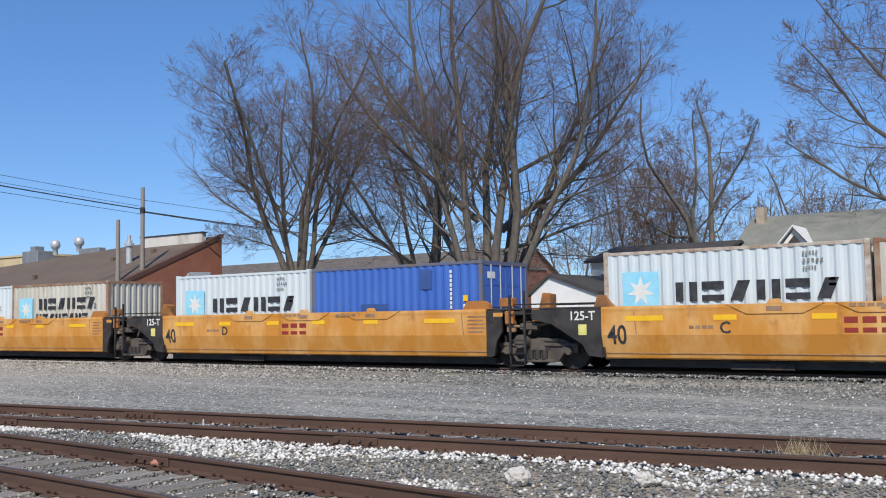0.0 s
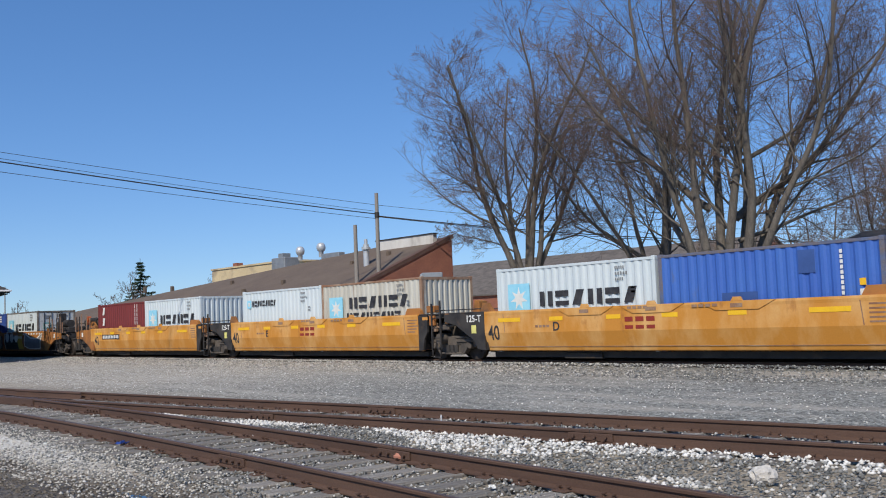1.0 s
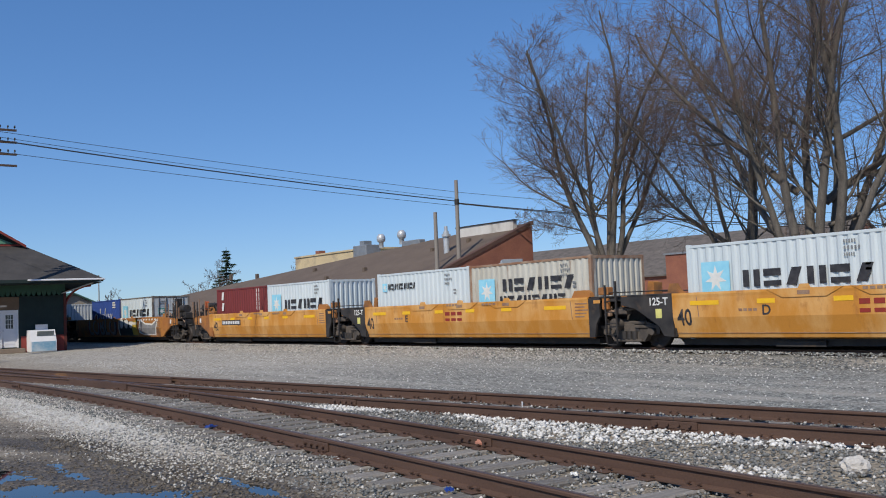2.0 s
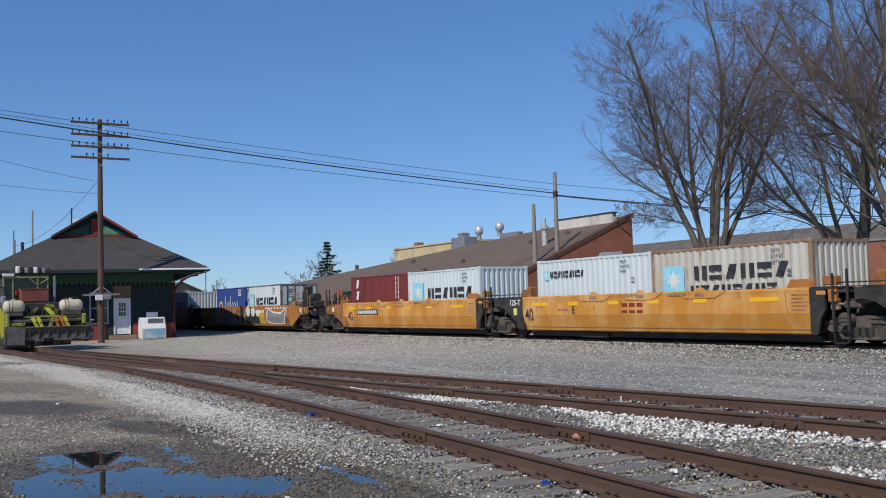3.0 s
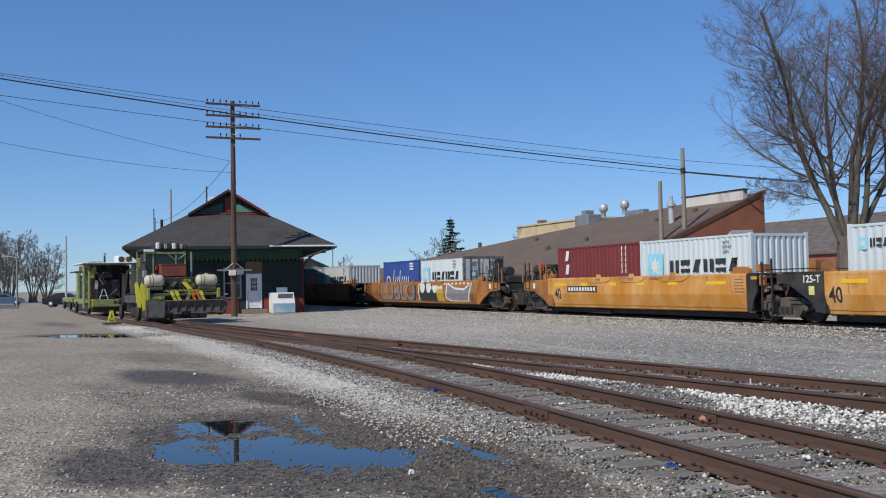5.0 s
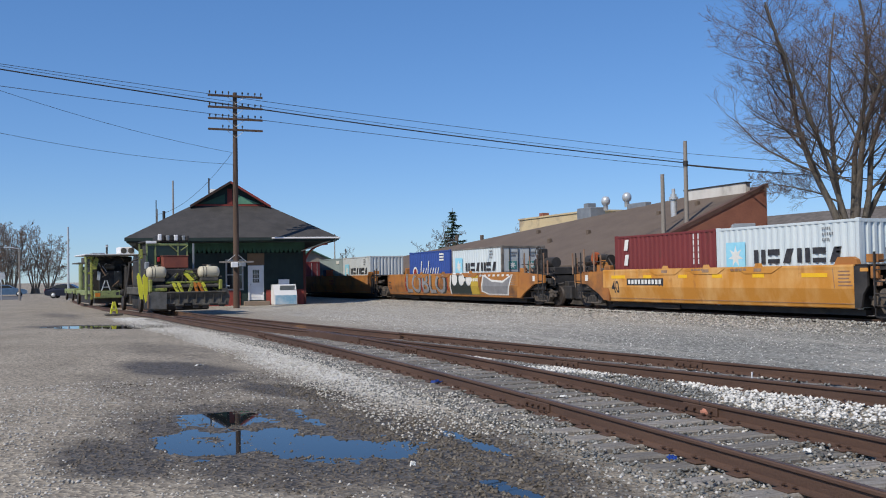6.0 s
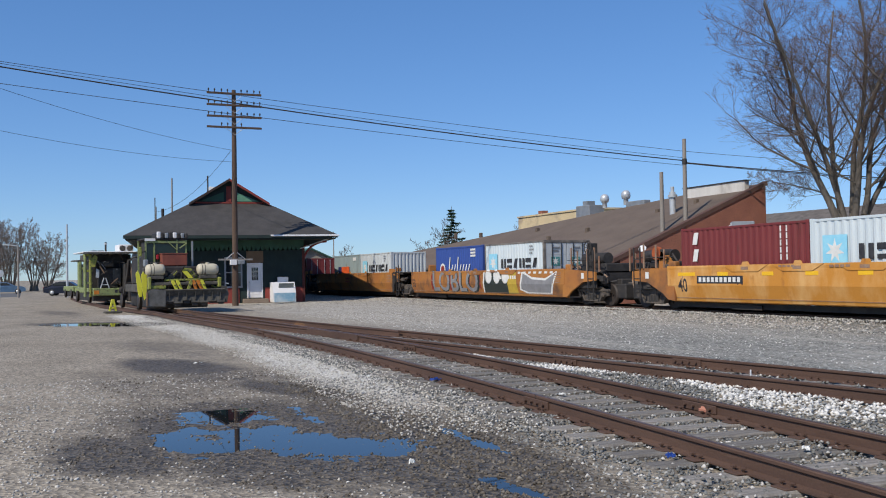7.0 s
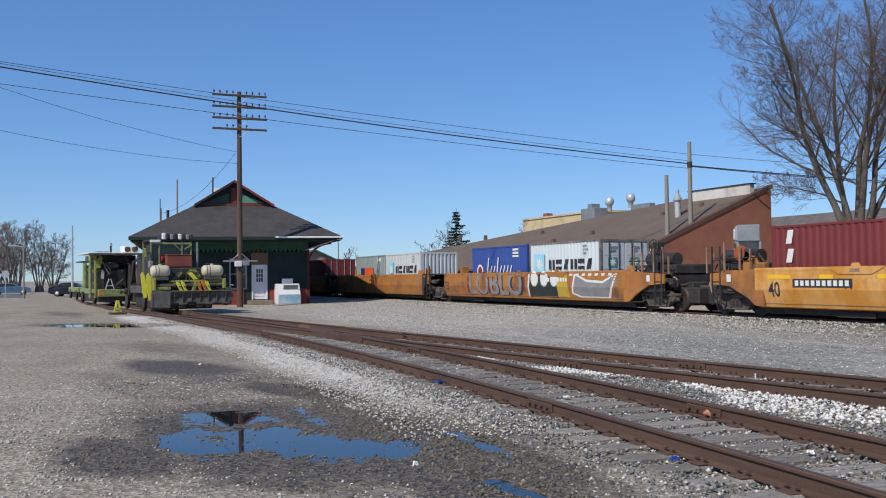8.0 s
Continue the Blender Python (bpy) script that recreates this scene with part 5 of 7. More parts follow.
    part("gable_panel", Shape().plate([(ym + 0.25, gz + 0.12), (ym + hw - 0.55, gz + 0.12), (ym + 0.25, rz - 0.75)], "x", gx1 + 0.02, gx1 + 0.05), mat("pale_green_panel", (0.12, 0.30, 0.20), None, 5, 0.7), ga)
    part("gable_panel", Shape().plate([(ym - hw + 0.55, gz + 0.12), (ym - 0.35, gz + 0.12), (ym - 0.35, rz - 0.8)], "x", gx1 + 0.02, gx1 + 0.05), green_trim, ga)
    part("gable_door", Shape().box(gx1 + 0.02, gx1 + 0.06, ym - 0.2, ym + 0.12, gz + 0.1, rz - 0.45), red_trim, ga)
    for sg in (-1, 1):
        part("barge_board", Shape().plate([(ym, rz + 0.03), (ym, rz - 0.13), (ym + sg * (hw + 0.1), gz - 0.16), (ym + sg * (hw + 0.1), gz)][::-sg], "x", gx1 + 0.46, gx1 + 0.52), red_trim if sg > 0 else mat("dark_brown_board", (0.05, 0.03, 0.026), None, 2, 0.8), ga)
    part("gable_sill", Shape().box(gx1, gx1 + 0.1, ym - hw, ym + hw, gz - 0.02, gz + 0.08), red_trim, ga)
    part("fascia", Shape().box(ex1 - 0.02, ex1 + 0.03, ey0, ey1, ez - 0.2, ez - 0.02), dark_wall, d)
    part("gutter", Shape().box(ex1 + 0.03, ex1 + 0.13, 14.1, ey1, ez - 0.1, ez + 0.0, bev=0.02), white_paint, d, "white metal gutter")
    part("gutter", Shape().box(ex0, ex1, ey1, ey1 + 0.1, ez - 0.1, ez + 0.0, bev=0.02), white_paint, d)
    part("soffit", Shape().box(ex0 + 0.1, ex1 - 0.05, ey0 + 0.1, ey1 - 0.1, ez - 0.26, ez - 0.21), dark_wall, d)
    for x, y in ((X1 - 0.1, Y1), (-68, Y1), (-75, Y1)):
        b = Shape().pipe([(x, y + 1.5 * (1 - math.cos(radians(15 * i))), 2.5 + 1.35 * math.sin(radians(15 * i))) for i in range(7)], 0.07)
        part("bracket", b, red_trim, d)
    part("corner_board", Shape().box(X1 - 0.08, X1 + 0.07, Y1 - 0.1, Y1 + 0.06, 0, 3.5), mat("dull_maroon_board", (0.10, 0.025, 0.02), None, 2, 0.8), d)
    part("downspout", Shape().tube((ex1 + 0.05, ey1 - 0.15, ez - 0.1), (X1 + 0.1, Y1 - 0.2, 3.4), 0.04), galv, d)
    part("chimney", Shape().box(-65.0, -64.5, 10.65, 11.15, 6.6, 7.7, bev=0.02), white_wall, d, "pale chimney")
    part("vent_pipe", Shape().tube((-65.2, 10.6, 6.9), (-65.2, 10.6, 8.5), 0.05), black_paint, d)
    part("vent_pipe", Shape().tube((-62.8, 7.7, 5.2), (-62.8, 7.7, 6.1), 0.09), black_paint, d)
    part("vent_pipe", Shape().tube((-64.0, 7.2, 5.0), (-64.0, 7.2, 6.9), 0.03), black_paint, d)
    return d


depot()


def freezer():
    f = thing("ice_freezer", "white outdoor ice freezer with slanted door and blue panel", "freezer", pose(-59.35, 14.88, 0))
    s = Shape().plate([(-0.5, 0.02), (0.45, 0.02), (0.45, 0.62), (0.1, 1.28), (-0.5, 1.28)], "y", -0.72, 0.72)
    part("cabinet", s, white_paint, f)
    t = pose(0.275, 0, 0.95, 0, 28, 0)
    part("door", Shape().box(0.0, 0.03, -0.35, 0.6, -0.3, 0.3, bev=0.01, tf=t), mat("grey_green_door", (0.30, 0.33, 0.31), None, 3, 0.6), f)
    part("front_panel", Shape().box(0.45, 0.465, -0.66, 0.66, 0.06, 0.6), mat("ice_blue_panel", (0.22, 0.42, 0.56), (0.5, 0.6, 0.66), 3, 0.6, bump=0), f, "faded blue ice panel")
    part("sign_board", Shape().box(-0.3, -0.2, -0.28, 0.4, 1.28, 1.6), white_paint, f)


freezer()


# ---- poles and wires ----
def wire(name, label, pts, r=0.02, sag=0.0):
    out = []
    for (a, b) in zip(pts[:-1], pts[1:]):
        for i in range(16):
            t = i / 16
            q = Vector(a).lerp(Vector(b), t)
            q.z -= sag * 4 * t * (1 - t)
            out.append(q)
    out.append(Vector(pts[-1]))
    s = Shape().sweep([(r * math.cos(k), r * math.sin(k)) for k in [6.283 * i / 6 for i in range(6)]], out)
    ob = part("overhead_wire", s, black_paint)
    return tagged(ob, label, "wire")


PX, PY = -56.4, 11.3
tp = thing("telegraph_pole", "tall brown wooden telegraph pole with four crossarms", "utility pole", pose(PX, PY, 0, 0, 0.5, 0))
part("pole", Shape().tube((0, 0, -0.2), (0, 0, 12.65), 0.19, 0.12, n=12), old_wood, tp)
for _z in (12.4, 11.72, 11.05, 10.42):
    arm = part("crossarm", Shape().box(0.13, 0.23, -1.6, 1.6, _z - 0.06, _z + 0.06, bev=0.01), old_wood, tp)
    for _y in ((-1.5, -1.15, -0.75, -0.4, 0.4, 0.75, 1.15, 1.5) if _z > 11 else (-0.75, -0.4, 0.4)):
        part("insulator", Shape().lathe([(0.02, 0), (0.02, 0.1), (0.045, 0.1), (0.05, 0.16), (0.03, 0.22)], 8, tf=Matrix.Translation((0.18, _y, _z + 0.05))), black_paint, arm)
    for sg in (-1, 1):
        part("brace", Shape().tube((0.2, sg * 0.5, _z - 0.05), (0.16, 0.02, _z - 0.45), 0.016, n=5), galv, arm)
part("junction_box", Shape().box(0.16, 0.34, -0.35, 0.05, 2.35, 2.65, bev=0.02), white_paint, tp)
part("meter_box", Shape().box(0.16, 0.34, 0.1, 0.5, 2.4, 2.62, bev=0.02), metal_grey, tp)
part("mount_board", Shape().box(0.12, 0.17, -1.0, 1.0, 2.62, 2.72), grey_wood, tp)
for sg in (-1, 1):
    part("mount_strut", Shape().tube((0.15, sg * 0.55, 2.7), (0.12, 0, 3.15), 0.02, n=5), galv, tp)

P2 = (-41.0, 31.9)


def plain_pole(label, x, y, h, r, material=grey_wood, lean=0.0):
    p = thing("utility_pole", label, "utility pole", pose(x, y, 0, 0, lean, 0))
    part("pole", Shape().tube((0, 0, -0.2), (0, 0, h), r, r * 0.7, n=10), material, p)
    return p


up = plain_pole("grey wooden utility pole carrying cables behind the train", *P2, 8.55, 0.14)
part("clamp", Shape().tube((0, 0, 7.2), (0, 0, 7.5), 0.13, n=10), black_paint, up)
plain_pole("short grey wooden pole beside a brown roof", -41.0, 30.4, 6.75, 0.14)
plain_pole("far wooden pole behind the depot", -94.1, 12.9, 11.2, 0.10)
plain_pole("far slender metal light pole", -95.0, 3.55, 6.75, 0.11, galv)
plain_pole("far short pole behind the depot roof", -80.0, 9.71, 7.42, 0.06)
plain_pole("far thin pole over the rooftops", -96.0, 29.5, 6.2, 0.07)
lp = plain_pole("far street lamp with curved arm", -98.0, -0.6, 4.9, 0.1)
part("arm", Shape().tube((0, 0, 4.85), (0.1, -0.9, 5.0), 0.04), galv, lp)
part("lamp_head", Shape().box(-0.1, 0.3, -1.35, -0.85, 4.92, 5.04, bev=0.03), galv, lp)
L0 = (-40.0, -14.0)
for z0, z1, r, sg, lab in ((7.40, 11.38, 0.028, 0.45, "thick black overhead cable bundle"), (7.55, 11.5, 0.010, 0.45, "thin cable hung above the thick bundle"), (7.9, 11.3, 0.011, 0.3, "thin upper overhead service wire"), (7.15, 10.4, 0.012, 0.3, "thin overhead wire below thick cables")):
    wire("overhead_wire", lab, [(*P2, z0), (*L0, z1)], r, sg)
plain_pole("tall wooden pole at the edge of the lot", *L0, 14.3, 0.16, old_wood)
for z0, end, r in ((7.3, (-25.0, 60.0, 5.2), 0.03), (7.26, (-25.0, 60.2, 5.0), 0.02), (7.9, (-25.2, 60.0, 6.0), 0.012)):
    wire("overhead_wire", "black cable running on behind the trees", [(*P2, z0), end], r, 0.5)
plain_pole("wooden pole far behind the trees", -25.0, 60.0, 6.2, 0.13)
for z0, e in ((9.1, (-40.0, -14.0, 14.0)), (8.42, (-40.2, -14.0, 10.7))):
    wire("overhead_wire", "thin slack service wire at the telegraph pole", [(PX, PY - 0.1, z0), e], 0.010, 0.95)
wire("overhead_wire", "service drop wire down to the depot roof", [(PX, PY - 0.2, 9.05), (-80.0, 9.71, 7.0)], 0.012, 0.75)


# ---- brown-roofed building behind the train ----
def long_building():
    b = thing("brick_building", "long low brick building with a sloping brown shingle roof", "building")
    x0, x1, yn, yf, ze, zr = -84.0, -40.2, 27.2, 36.6, 2.35, 6.25
    part("end_wall", Shape().plate([(yn, 0), (yf, 0), (yf, zr), (yn, ze - 0.15)], "x", x1 - 0.3, x1), brick_red, b, "red-brown brick end wall")
    part("front_wall", Shape().box(x0, x1 - 0.3, yn, yn + 0.3, 0, ze - 0.3), mat("dark_shopfront", (0.05, 0.045, 0.04), (0.09, 0.08, 0.07), 1, 0.7), b)
    part("rear_wall", Shape().plate([(-81, 0), (x1 - 0.3, 0), (x1 - 0.3, zr - 0.2), (-46.5, zr - 0.25), (-81, 4.0)], "y", yf - 0.3, yf), brick_red, b)
    rf = Shape()
    quad_slab(rf, (-46.5, yn - 0.4, ze - 0.25), (x1 - 0.32, yn - 0.4, ze - 0.25), (x1 - 0.32, yf, zr), (-46.5, yf, zr - 0.05), 0.14)
    quad_slab(rf, (-93, yn - 0.4, ze - 0.3), (-46.5, yn - 0.4, ze - 0.25), (-46.5, yf, zr - 0.05), (-81, yf, 4.2), 0.14)
    r = part("roof", rf, brown_shingle, b, "weathered brown shingle roof")
    part("verge", Shape().plate([(yn - 0.4, ze - 0.3), (yn - 0.4, ze - 0.08), (yf + 0.1, zr + 0.12), (yf + 0.1, zr - 0.1)][::-1], "x", x1 - 0.34, x1 + 0.05), mat("brown_verge", (0.12, 0.065, 0.05), None, 2, 0.8), r)
    part("parapet", Shape().box(-46.0, x1 - 0.6, yf - 0.9, yf - 0.6, zr - 0.9, zr + 0.16), mat("stained_white_parapet", (0.66, 0.64, 0.6), (0.5, 0.47, 0.43), 0.8, 0.8, stain=(0.3, 0.27, 0.24), stain_scale=0.8, stain_amt=0.3, stretch=(1, 1, 0.3)), b, "stained white parapet")
    part("coping", Shape().box(-46.1, x1 - 0.5, yf - 0.95, yf - 0.55, zr + 0.16, zr + 0.22), black_paint, b)
    for y, z, x in ((31.5, 4.2, -50), (32.5, 4.6, -58), (33.8, 5.1, -46), (34.6, 5.5, -43.5), (33, 4.7, -68), (34, 5, -75), (30.5, 3.8, -53)):
        part("roof_vent", Shape().box(x - 0.12, x + 0.12, y - 0.12, y + 0.12, z - 0.4, z + 0.12, bev=0.03), brown_shingle, r)

    def ball_vent(x, y, z):
        v = part("turbine_vent", Shape().lathe([(0.16, 0), (0.16, 0.35), (0.26, 0.42), (0.31, 0.6), (0.28, 0.78), (0.18, 0.92), (0.03, 0.95)], 12, tf=Matrix.Translation((x, y, z))), galv, b, "bright galvanised turbine vent")
        return v
    ball_vent(-54.9, 36.0, 5.9)
    ball_vent(-52.4, 36.0, 5.95)
    part("exhaust_unit", Shape().box(-57.0, -55.3, 35.0, 36.2, 5.2, 6.15, bev=0.04).box(-56.4, -55.8, 35.2, 35.8, 6.15, 6.45), metal_grey, b, "grey rooftop exhaust unit")
    part("duct", Shape().box(-52.0, -50.0, 35.7, 36.2, 5.75, 6.1, bev=0.03), metal_grey, b)
    part("flue", Shape().tube((-43.8, 33.2, 3.9), (-43.8, 33.2, 6.0), 0.17, n=14).tube((-43.8, 33.2, 5.7), (-43.8, 33.2, 5.85), 0.26, n=14).tube((-43.8, 33.2, 6.0), (-43.8, 33.2, 6.3), 0.1, n=10), galv, b, "tall metal flue with cap")
    return b


long_building()


def condenser_stand():
    c = thing("condenser_unit", "pale condenser boxes over a steel hopper on a frame", "air conditioner", pose(-35.7, 31.0, 0, 0, 0, -35))
    part("hopper", Shape().lathe([(0.28, 2.35), (0.85, 3.0), (0.85, 3.08)], 4, tf=pose(0, 0, 0, 0, 0, 45), smooth=False), metal_grey, c)
    part("condenser", Shape().box(-0.1, 0.85, -0.5, 0.5, 3.08, 3.85, bev=0.03), metal_grey, c)
    for i in range(7):
        part("fin", Shape().box(-0.02 + i * 0.125, 0.04 + i * 0.125, -0.53, -0.5, 3.14, 3.8), galv, c)
    part("control_box", Shape().box(-0.75, -0.15, -0.55, -0.1, 3.2, 3.72, bev=0.02), white_paint, c)
    for x in (-0.75, 0.75):
        for y in (-0.5, 0.5):
            part("leg", Shape().box(x - 0.05, x + 0.05, y - 0.05, y + 0.05, 0, 3.08), metal_grey, c)
    d = thing("satellite_dish", "small white satellite dish on a post", "satellite dish", pose(-36.4, 25.9, 0))
    part("post", Shape().tube((0, 0, 0), (0, 0, 2.6), 0.03), galv, d)
    part("reflector", Shape().lathe([(0.02, 0.0), (0.09, 0.015), (0.17, 0.05), (0.18, 0.06), (0.09, 0.03), (0.02, 0.015)], 18, tf=Matrix.Translation((0, -0.03, 2.62)) @ pose(0, 0, 0, 60, 0, 40)), white_paint, d)


condenser_stand()


def block(name, label, x0, x1, y0, y1, h, wall_m, roof_m=None, ridge=0.0, along="x", over=0.3, windows=(), apex=None):
    """A plain far building: walls, roof, windows."""
    b = thing(name, label, "building")
    part("wall", Shape().box(x0, x1, y0, y1, 0, h), wall_m, b)
    s = Shape()
    if ridge:
        if along == "x":
            ym = (y0 + y1) / 2
            quad_slab(s, (x0 - over, y0 - over, h), (x1 + over, y0 - over, h), (x1 + over, ym, h + ridge), (x0 - over, ym, h + ridge), 0.15)
            quad_slab(s, (x1 + over, y1 + over, h), (x0 - over, y1 + over, h), (x0 - over, ym, h + ridge), (x1 + over, ym, h + ridge), 0.15)
            for x in (x0, x1 - 0.1):
                part("gable", Shape().plate([(y0, h), (y1, h), (ym, h + ridge - 0.15)], "x", x, x + 0.1), wall_m, b)
        else:
            xm = apex or (x0 + x1) / 2
            quad_slab(s, (x0 - over, y1 + over, h), (x0 - over, y0 - over, h), (xm, y0 - over, h + ridge), (xm, y1 + over, h + ridge), 0.15)
            quad_slab(s, (x1 + over, y0 - over, h), (x1 + over, y1 + over, h), (xm, y1 + over, h + ridge), (xm, y0 - over, h + ridge), 0.15)
            for y in (y0, y1 - 0.1):
                part("gable", Shape().plate([(x0, h), (x1, h), (xm, h + ridge - 0.15)], "y", y, y + 0.1), wall_m, b)
    else:
        s.box(x0 - 0.1, x1 + 0.1, y0 - 0.1, y1 + 0.1, h, h + 0.15)
    part("roof", s, roof_m or shingle, b)
    for wx, wz, ww, wh in windows:
        w = part("window", Shape().box(wx - ww / 2, wx + ww / 2, y0 - 0.03, y0 - 0.012, wz, wz + wh), dark_glass, b)
        part("frame", Shape().box(wx - ww / 2 - 0.08, wx - ww / 2, y0 - 0.05, y0, wz - 0.08, wz + wh + 0.08).box(wx + ww / 2, wx + ww / 2 + 0.08, y0 - 0.05, y0, wz - 0.08, wz + wh + 0.08).box(wx - ww / 2, wx + ww / 2, y0 - 0.05, y0, wz + wh, wz + wh + 0.08).box(wx - ww / 2, wx + ww / 2, y0 - 0.06, y0, wz - 0.08, wz).box(wx - ww / 2, wx + ww / 2, y0 - 0.045, y0 - 0.031, wz + wh / 2 - 0.03, wz + wh / 2 + 0.03), white_wall, w)
    return b


bl = block("commercial_block", "cream-painted flat-roofed commercial block behind the shops", -86, -72, 46, 56, 7.15, yellow_block, yellow_block)
part("chimney", Shape().box(-82.4, -81.7, 46.3, 47.0, 7.15, 7.65), brick_red, bl)
grey_roof = mat("pale_grey_shingles", (0.23, 0.235, 0.21), (0.18, 0.185, 0.165), 1.2, 0.95, 0, 14, 0.3)
hs = block("white_house", "white wooden house with pale grey roof and a gabled dormer", -16.1, -3.5, 50, 60, 4.3, white_wall, grey_roof, 2.6, "x", windows=((-13.2, 2.0, 0.9, 1.4), (-9.5, 2.0, 0.9, 1.4)))
part("dormer", Shape().plate([(-13.9, 4.6), (-12.1, 4.6), (-13.0, 5.75)], "y", 50.6, 54), white_wall, hs)
part("dormer_roof", quad_slab(quad_slab(Shape(), (-14.2, 54, 4.55), (-14.2, 50.3, 4.55), (-13.0, 50.3, 5.95), (-13.0, 54, 5.95), 0.1), (-11.8, 50.3, 4.55), (-11.8, 54, 4.55), (-13.0, 54, 5.95), (-13.0, 50.3, 5.95), 0.1), white_wall, hs)
part("dormer_face", Shape().plate([(-13.55, 4.72), (-12.45, 4.72), (-13.0, 5.42)], "y", 50.52, 50.58), shingle, hs)
part("chimney", Shape().box(-15.9, -15.45, 54, 54.6, 6.0, 7.35), mat("buff_chimney", (0.45, 0.38, 0.3), None, 2, 0.9), hs)
block("white_farmhouse", "two-storey white sided house with dark roof and shuttered windows", -23.0, -16.2, 47.5, 55, 4.45, white_wall, shingle, 0.95, "x", windows=((-18.3, 2.4, 0.8, 1.3), (-22.0, 2.4, 0.8, 1.3)))
block("white_garage", "small white gabled garage with dark roof", -21.2, -18.0, 37.6, 44, 2.55, white_wall, shingle, 0.85, "y", over=0.12, apex=-20.25)
block("red_brick_store", "distant low red-brick building with flat roof", -52, -38, 62, 70, 5.2, brick_red, metal_grey)
block("grey_roofed_hall", "distant hall with a long low grey-brown roof", -112, -46, 74, 90, 4.0, brick_red, mat("slate_grey_roof", (0.16, 0.14, 0.125), (0.10, 0.088, 0.08), 1.2, 0.95, stretch=(1, 1, 3)), 4.2, "x")
block("green_roofed_shed", "distant shed with a green metal roof", -104, -95, 23.5, 30, 2.9, mat("tan_shed_wall", (0.35, 0.3, 0.24), None, 1, 0.9), mat("green_metal_roof", (0.06, 0.13, 0.09), None, 1, 0.6), 1.6, "x")
block("far_store", "distant pale building beyond the road", -190, -150, -30, -8, 4.0, mat("far_pale_wall", (0.4, 0.38, 0.36), None, 1, 0.9), shingle, 1.5, "y")


# ---- trees ----
bark = mat("grey_brown_bark", (0.165, 0.145, 0.122), (0.105, 0.092, 0.079), 2.5, 0.95, 0, 20, 0.6, stretch=(3, 3, 0.5))
twig_mat = island_mat("bare_twigs", [(0.15, 0.115, 0.10), (0.20, 0.138, 0.115), (0.13, 0.103, 0.092), (0.215, 0.145, 0.12)])
far_twig = island_mat("far_bare_twigs", [(0.21, 0.17, 0.15), (0.26, 0.20, 0.175), (0.18, 0.15, 0.135)])


class Wood:
    """Tapered branch segments gathered for one numpy mesh."""

    def __init__(self):
        self.a, self.b, self.r0, self.r1 = [], [], [], []

    def add(self, a, b, r0, r1):
        for store, q in ((self.a, a), (self.b, b), (self.r0, r0), (self.r1, r1)):
            store.extend(q.tolist())

    def mesh(self, name, n, material):
        a, b = np.array(self.a), np.array(self.b)
        d = b - a
        d /= np.linalg.norm(d, axis=1)[:, None] + 1e-9
        h = np.where(np.abs(d[:, 2:3]) < 0.9, np.array([[0, 0, 1.0]]), np.array([[1.0, 0, 0]]))
        u = np.cross(d, h)
        u /= np.linalg.norm(u, axis=1)[:, None]
        w = np.cross(d, u)
        ang = 2 * np.pi * np.arange(n) / n
        ring = u[:, None, :] * np.cos(ang)[None, :, None] + w[:, None, :] * np.sin(ang)[None, :, None]
        v = np.concatenate([a[:, None] + ring * np.array(self.r0)[:, None, None], b[:, None] + ring * np.array(self.r1)[:, None, None]], 1)
        k = np.arange(n)
        f = np.stack([k, (k + 1) % n, n + (k + 1) % n, n + k], 1)
        f = (f[None] + (np.arange(len(a)) * 2 * n)[:, None, None]).reshape(-1, 4)
        return fast_mesh(name, v.reshape(-1, 3), 4, f, material)


def branch_runs(rs, start, aim, length, radius, n, wander, lift):
    """Crooked tapering runs, all of one order at once: joints, directions and radii."""
    k = len(start)
    pts, dirs, q, d = [start], [], start, aim
    for i in range(n):
        d = d + rs.normal(0, wander, (k, 3)) + np.array([0, 0, lift])
        d = d / np.linalg.norm(d, axis=1)[:, None]
        q = q + d * (length / n)[:, None]
        pts.append(q)
        dirs.append(d)
    f = np.linspace(0, 1, n + 1)
    return np.stack(pts, 1), np.stack(dirs, 1), radius[:, None] * (1 - 0.72 * f)[None] ** 1.1


def sprout(rs, pts, dirs, rad, length, per, f0, lean, ratio, thin, rmin):
    """Side shoots along the runs of one order."""
    k, n = dirs.shape[:2]
    f = np.clip(f0 + (1 - f0) * (np.arange(per)[None] + rs.uniform(0.1, 0.9, (k, per))) / per, 0, 0.999)
    i = (f * n).astype(int)
    w = (f * n - i)[..., None]
    row = np.arange(k)[:, None]
    p = pts[row, i] * (1 - w) + pts[row, i + 1] * w
    d = dirs[row, i]
    u = np.cross(d, rs.normal(0, 1, d.shape))
    u /= np.linalg.norm(u, axis=2)[..., None] + 1e-9
    an = rs.uniform(*lean, f.shape)[..., None]
    aim = d * np.cos(an) + u * np.sin(an)
    ln = length[:, None] * ratio * (1.2 - 0.75 * f) * rs.uniform(0.65, 1.25, f.shape)
    r = np.maximum(rmin, rad[row, i] * thin * rs.uniform(0.7, 1.1, f.shape))
    return p.reshape(-1, 3), aim.reshape(-1, 3), ln.ravel(), r.ravel()


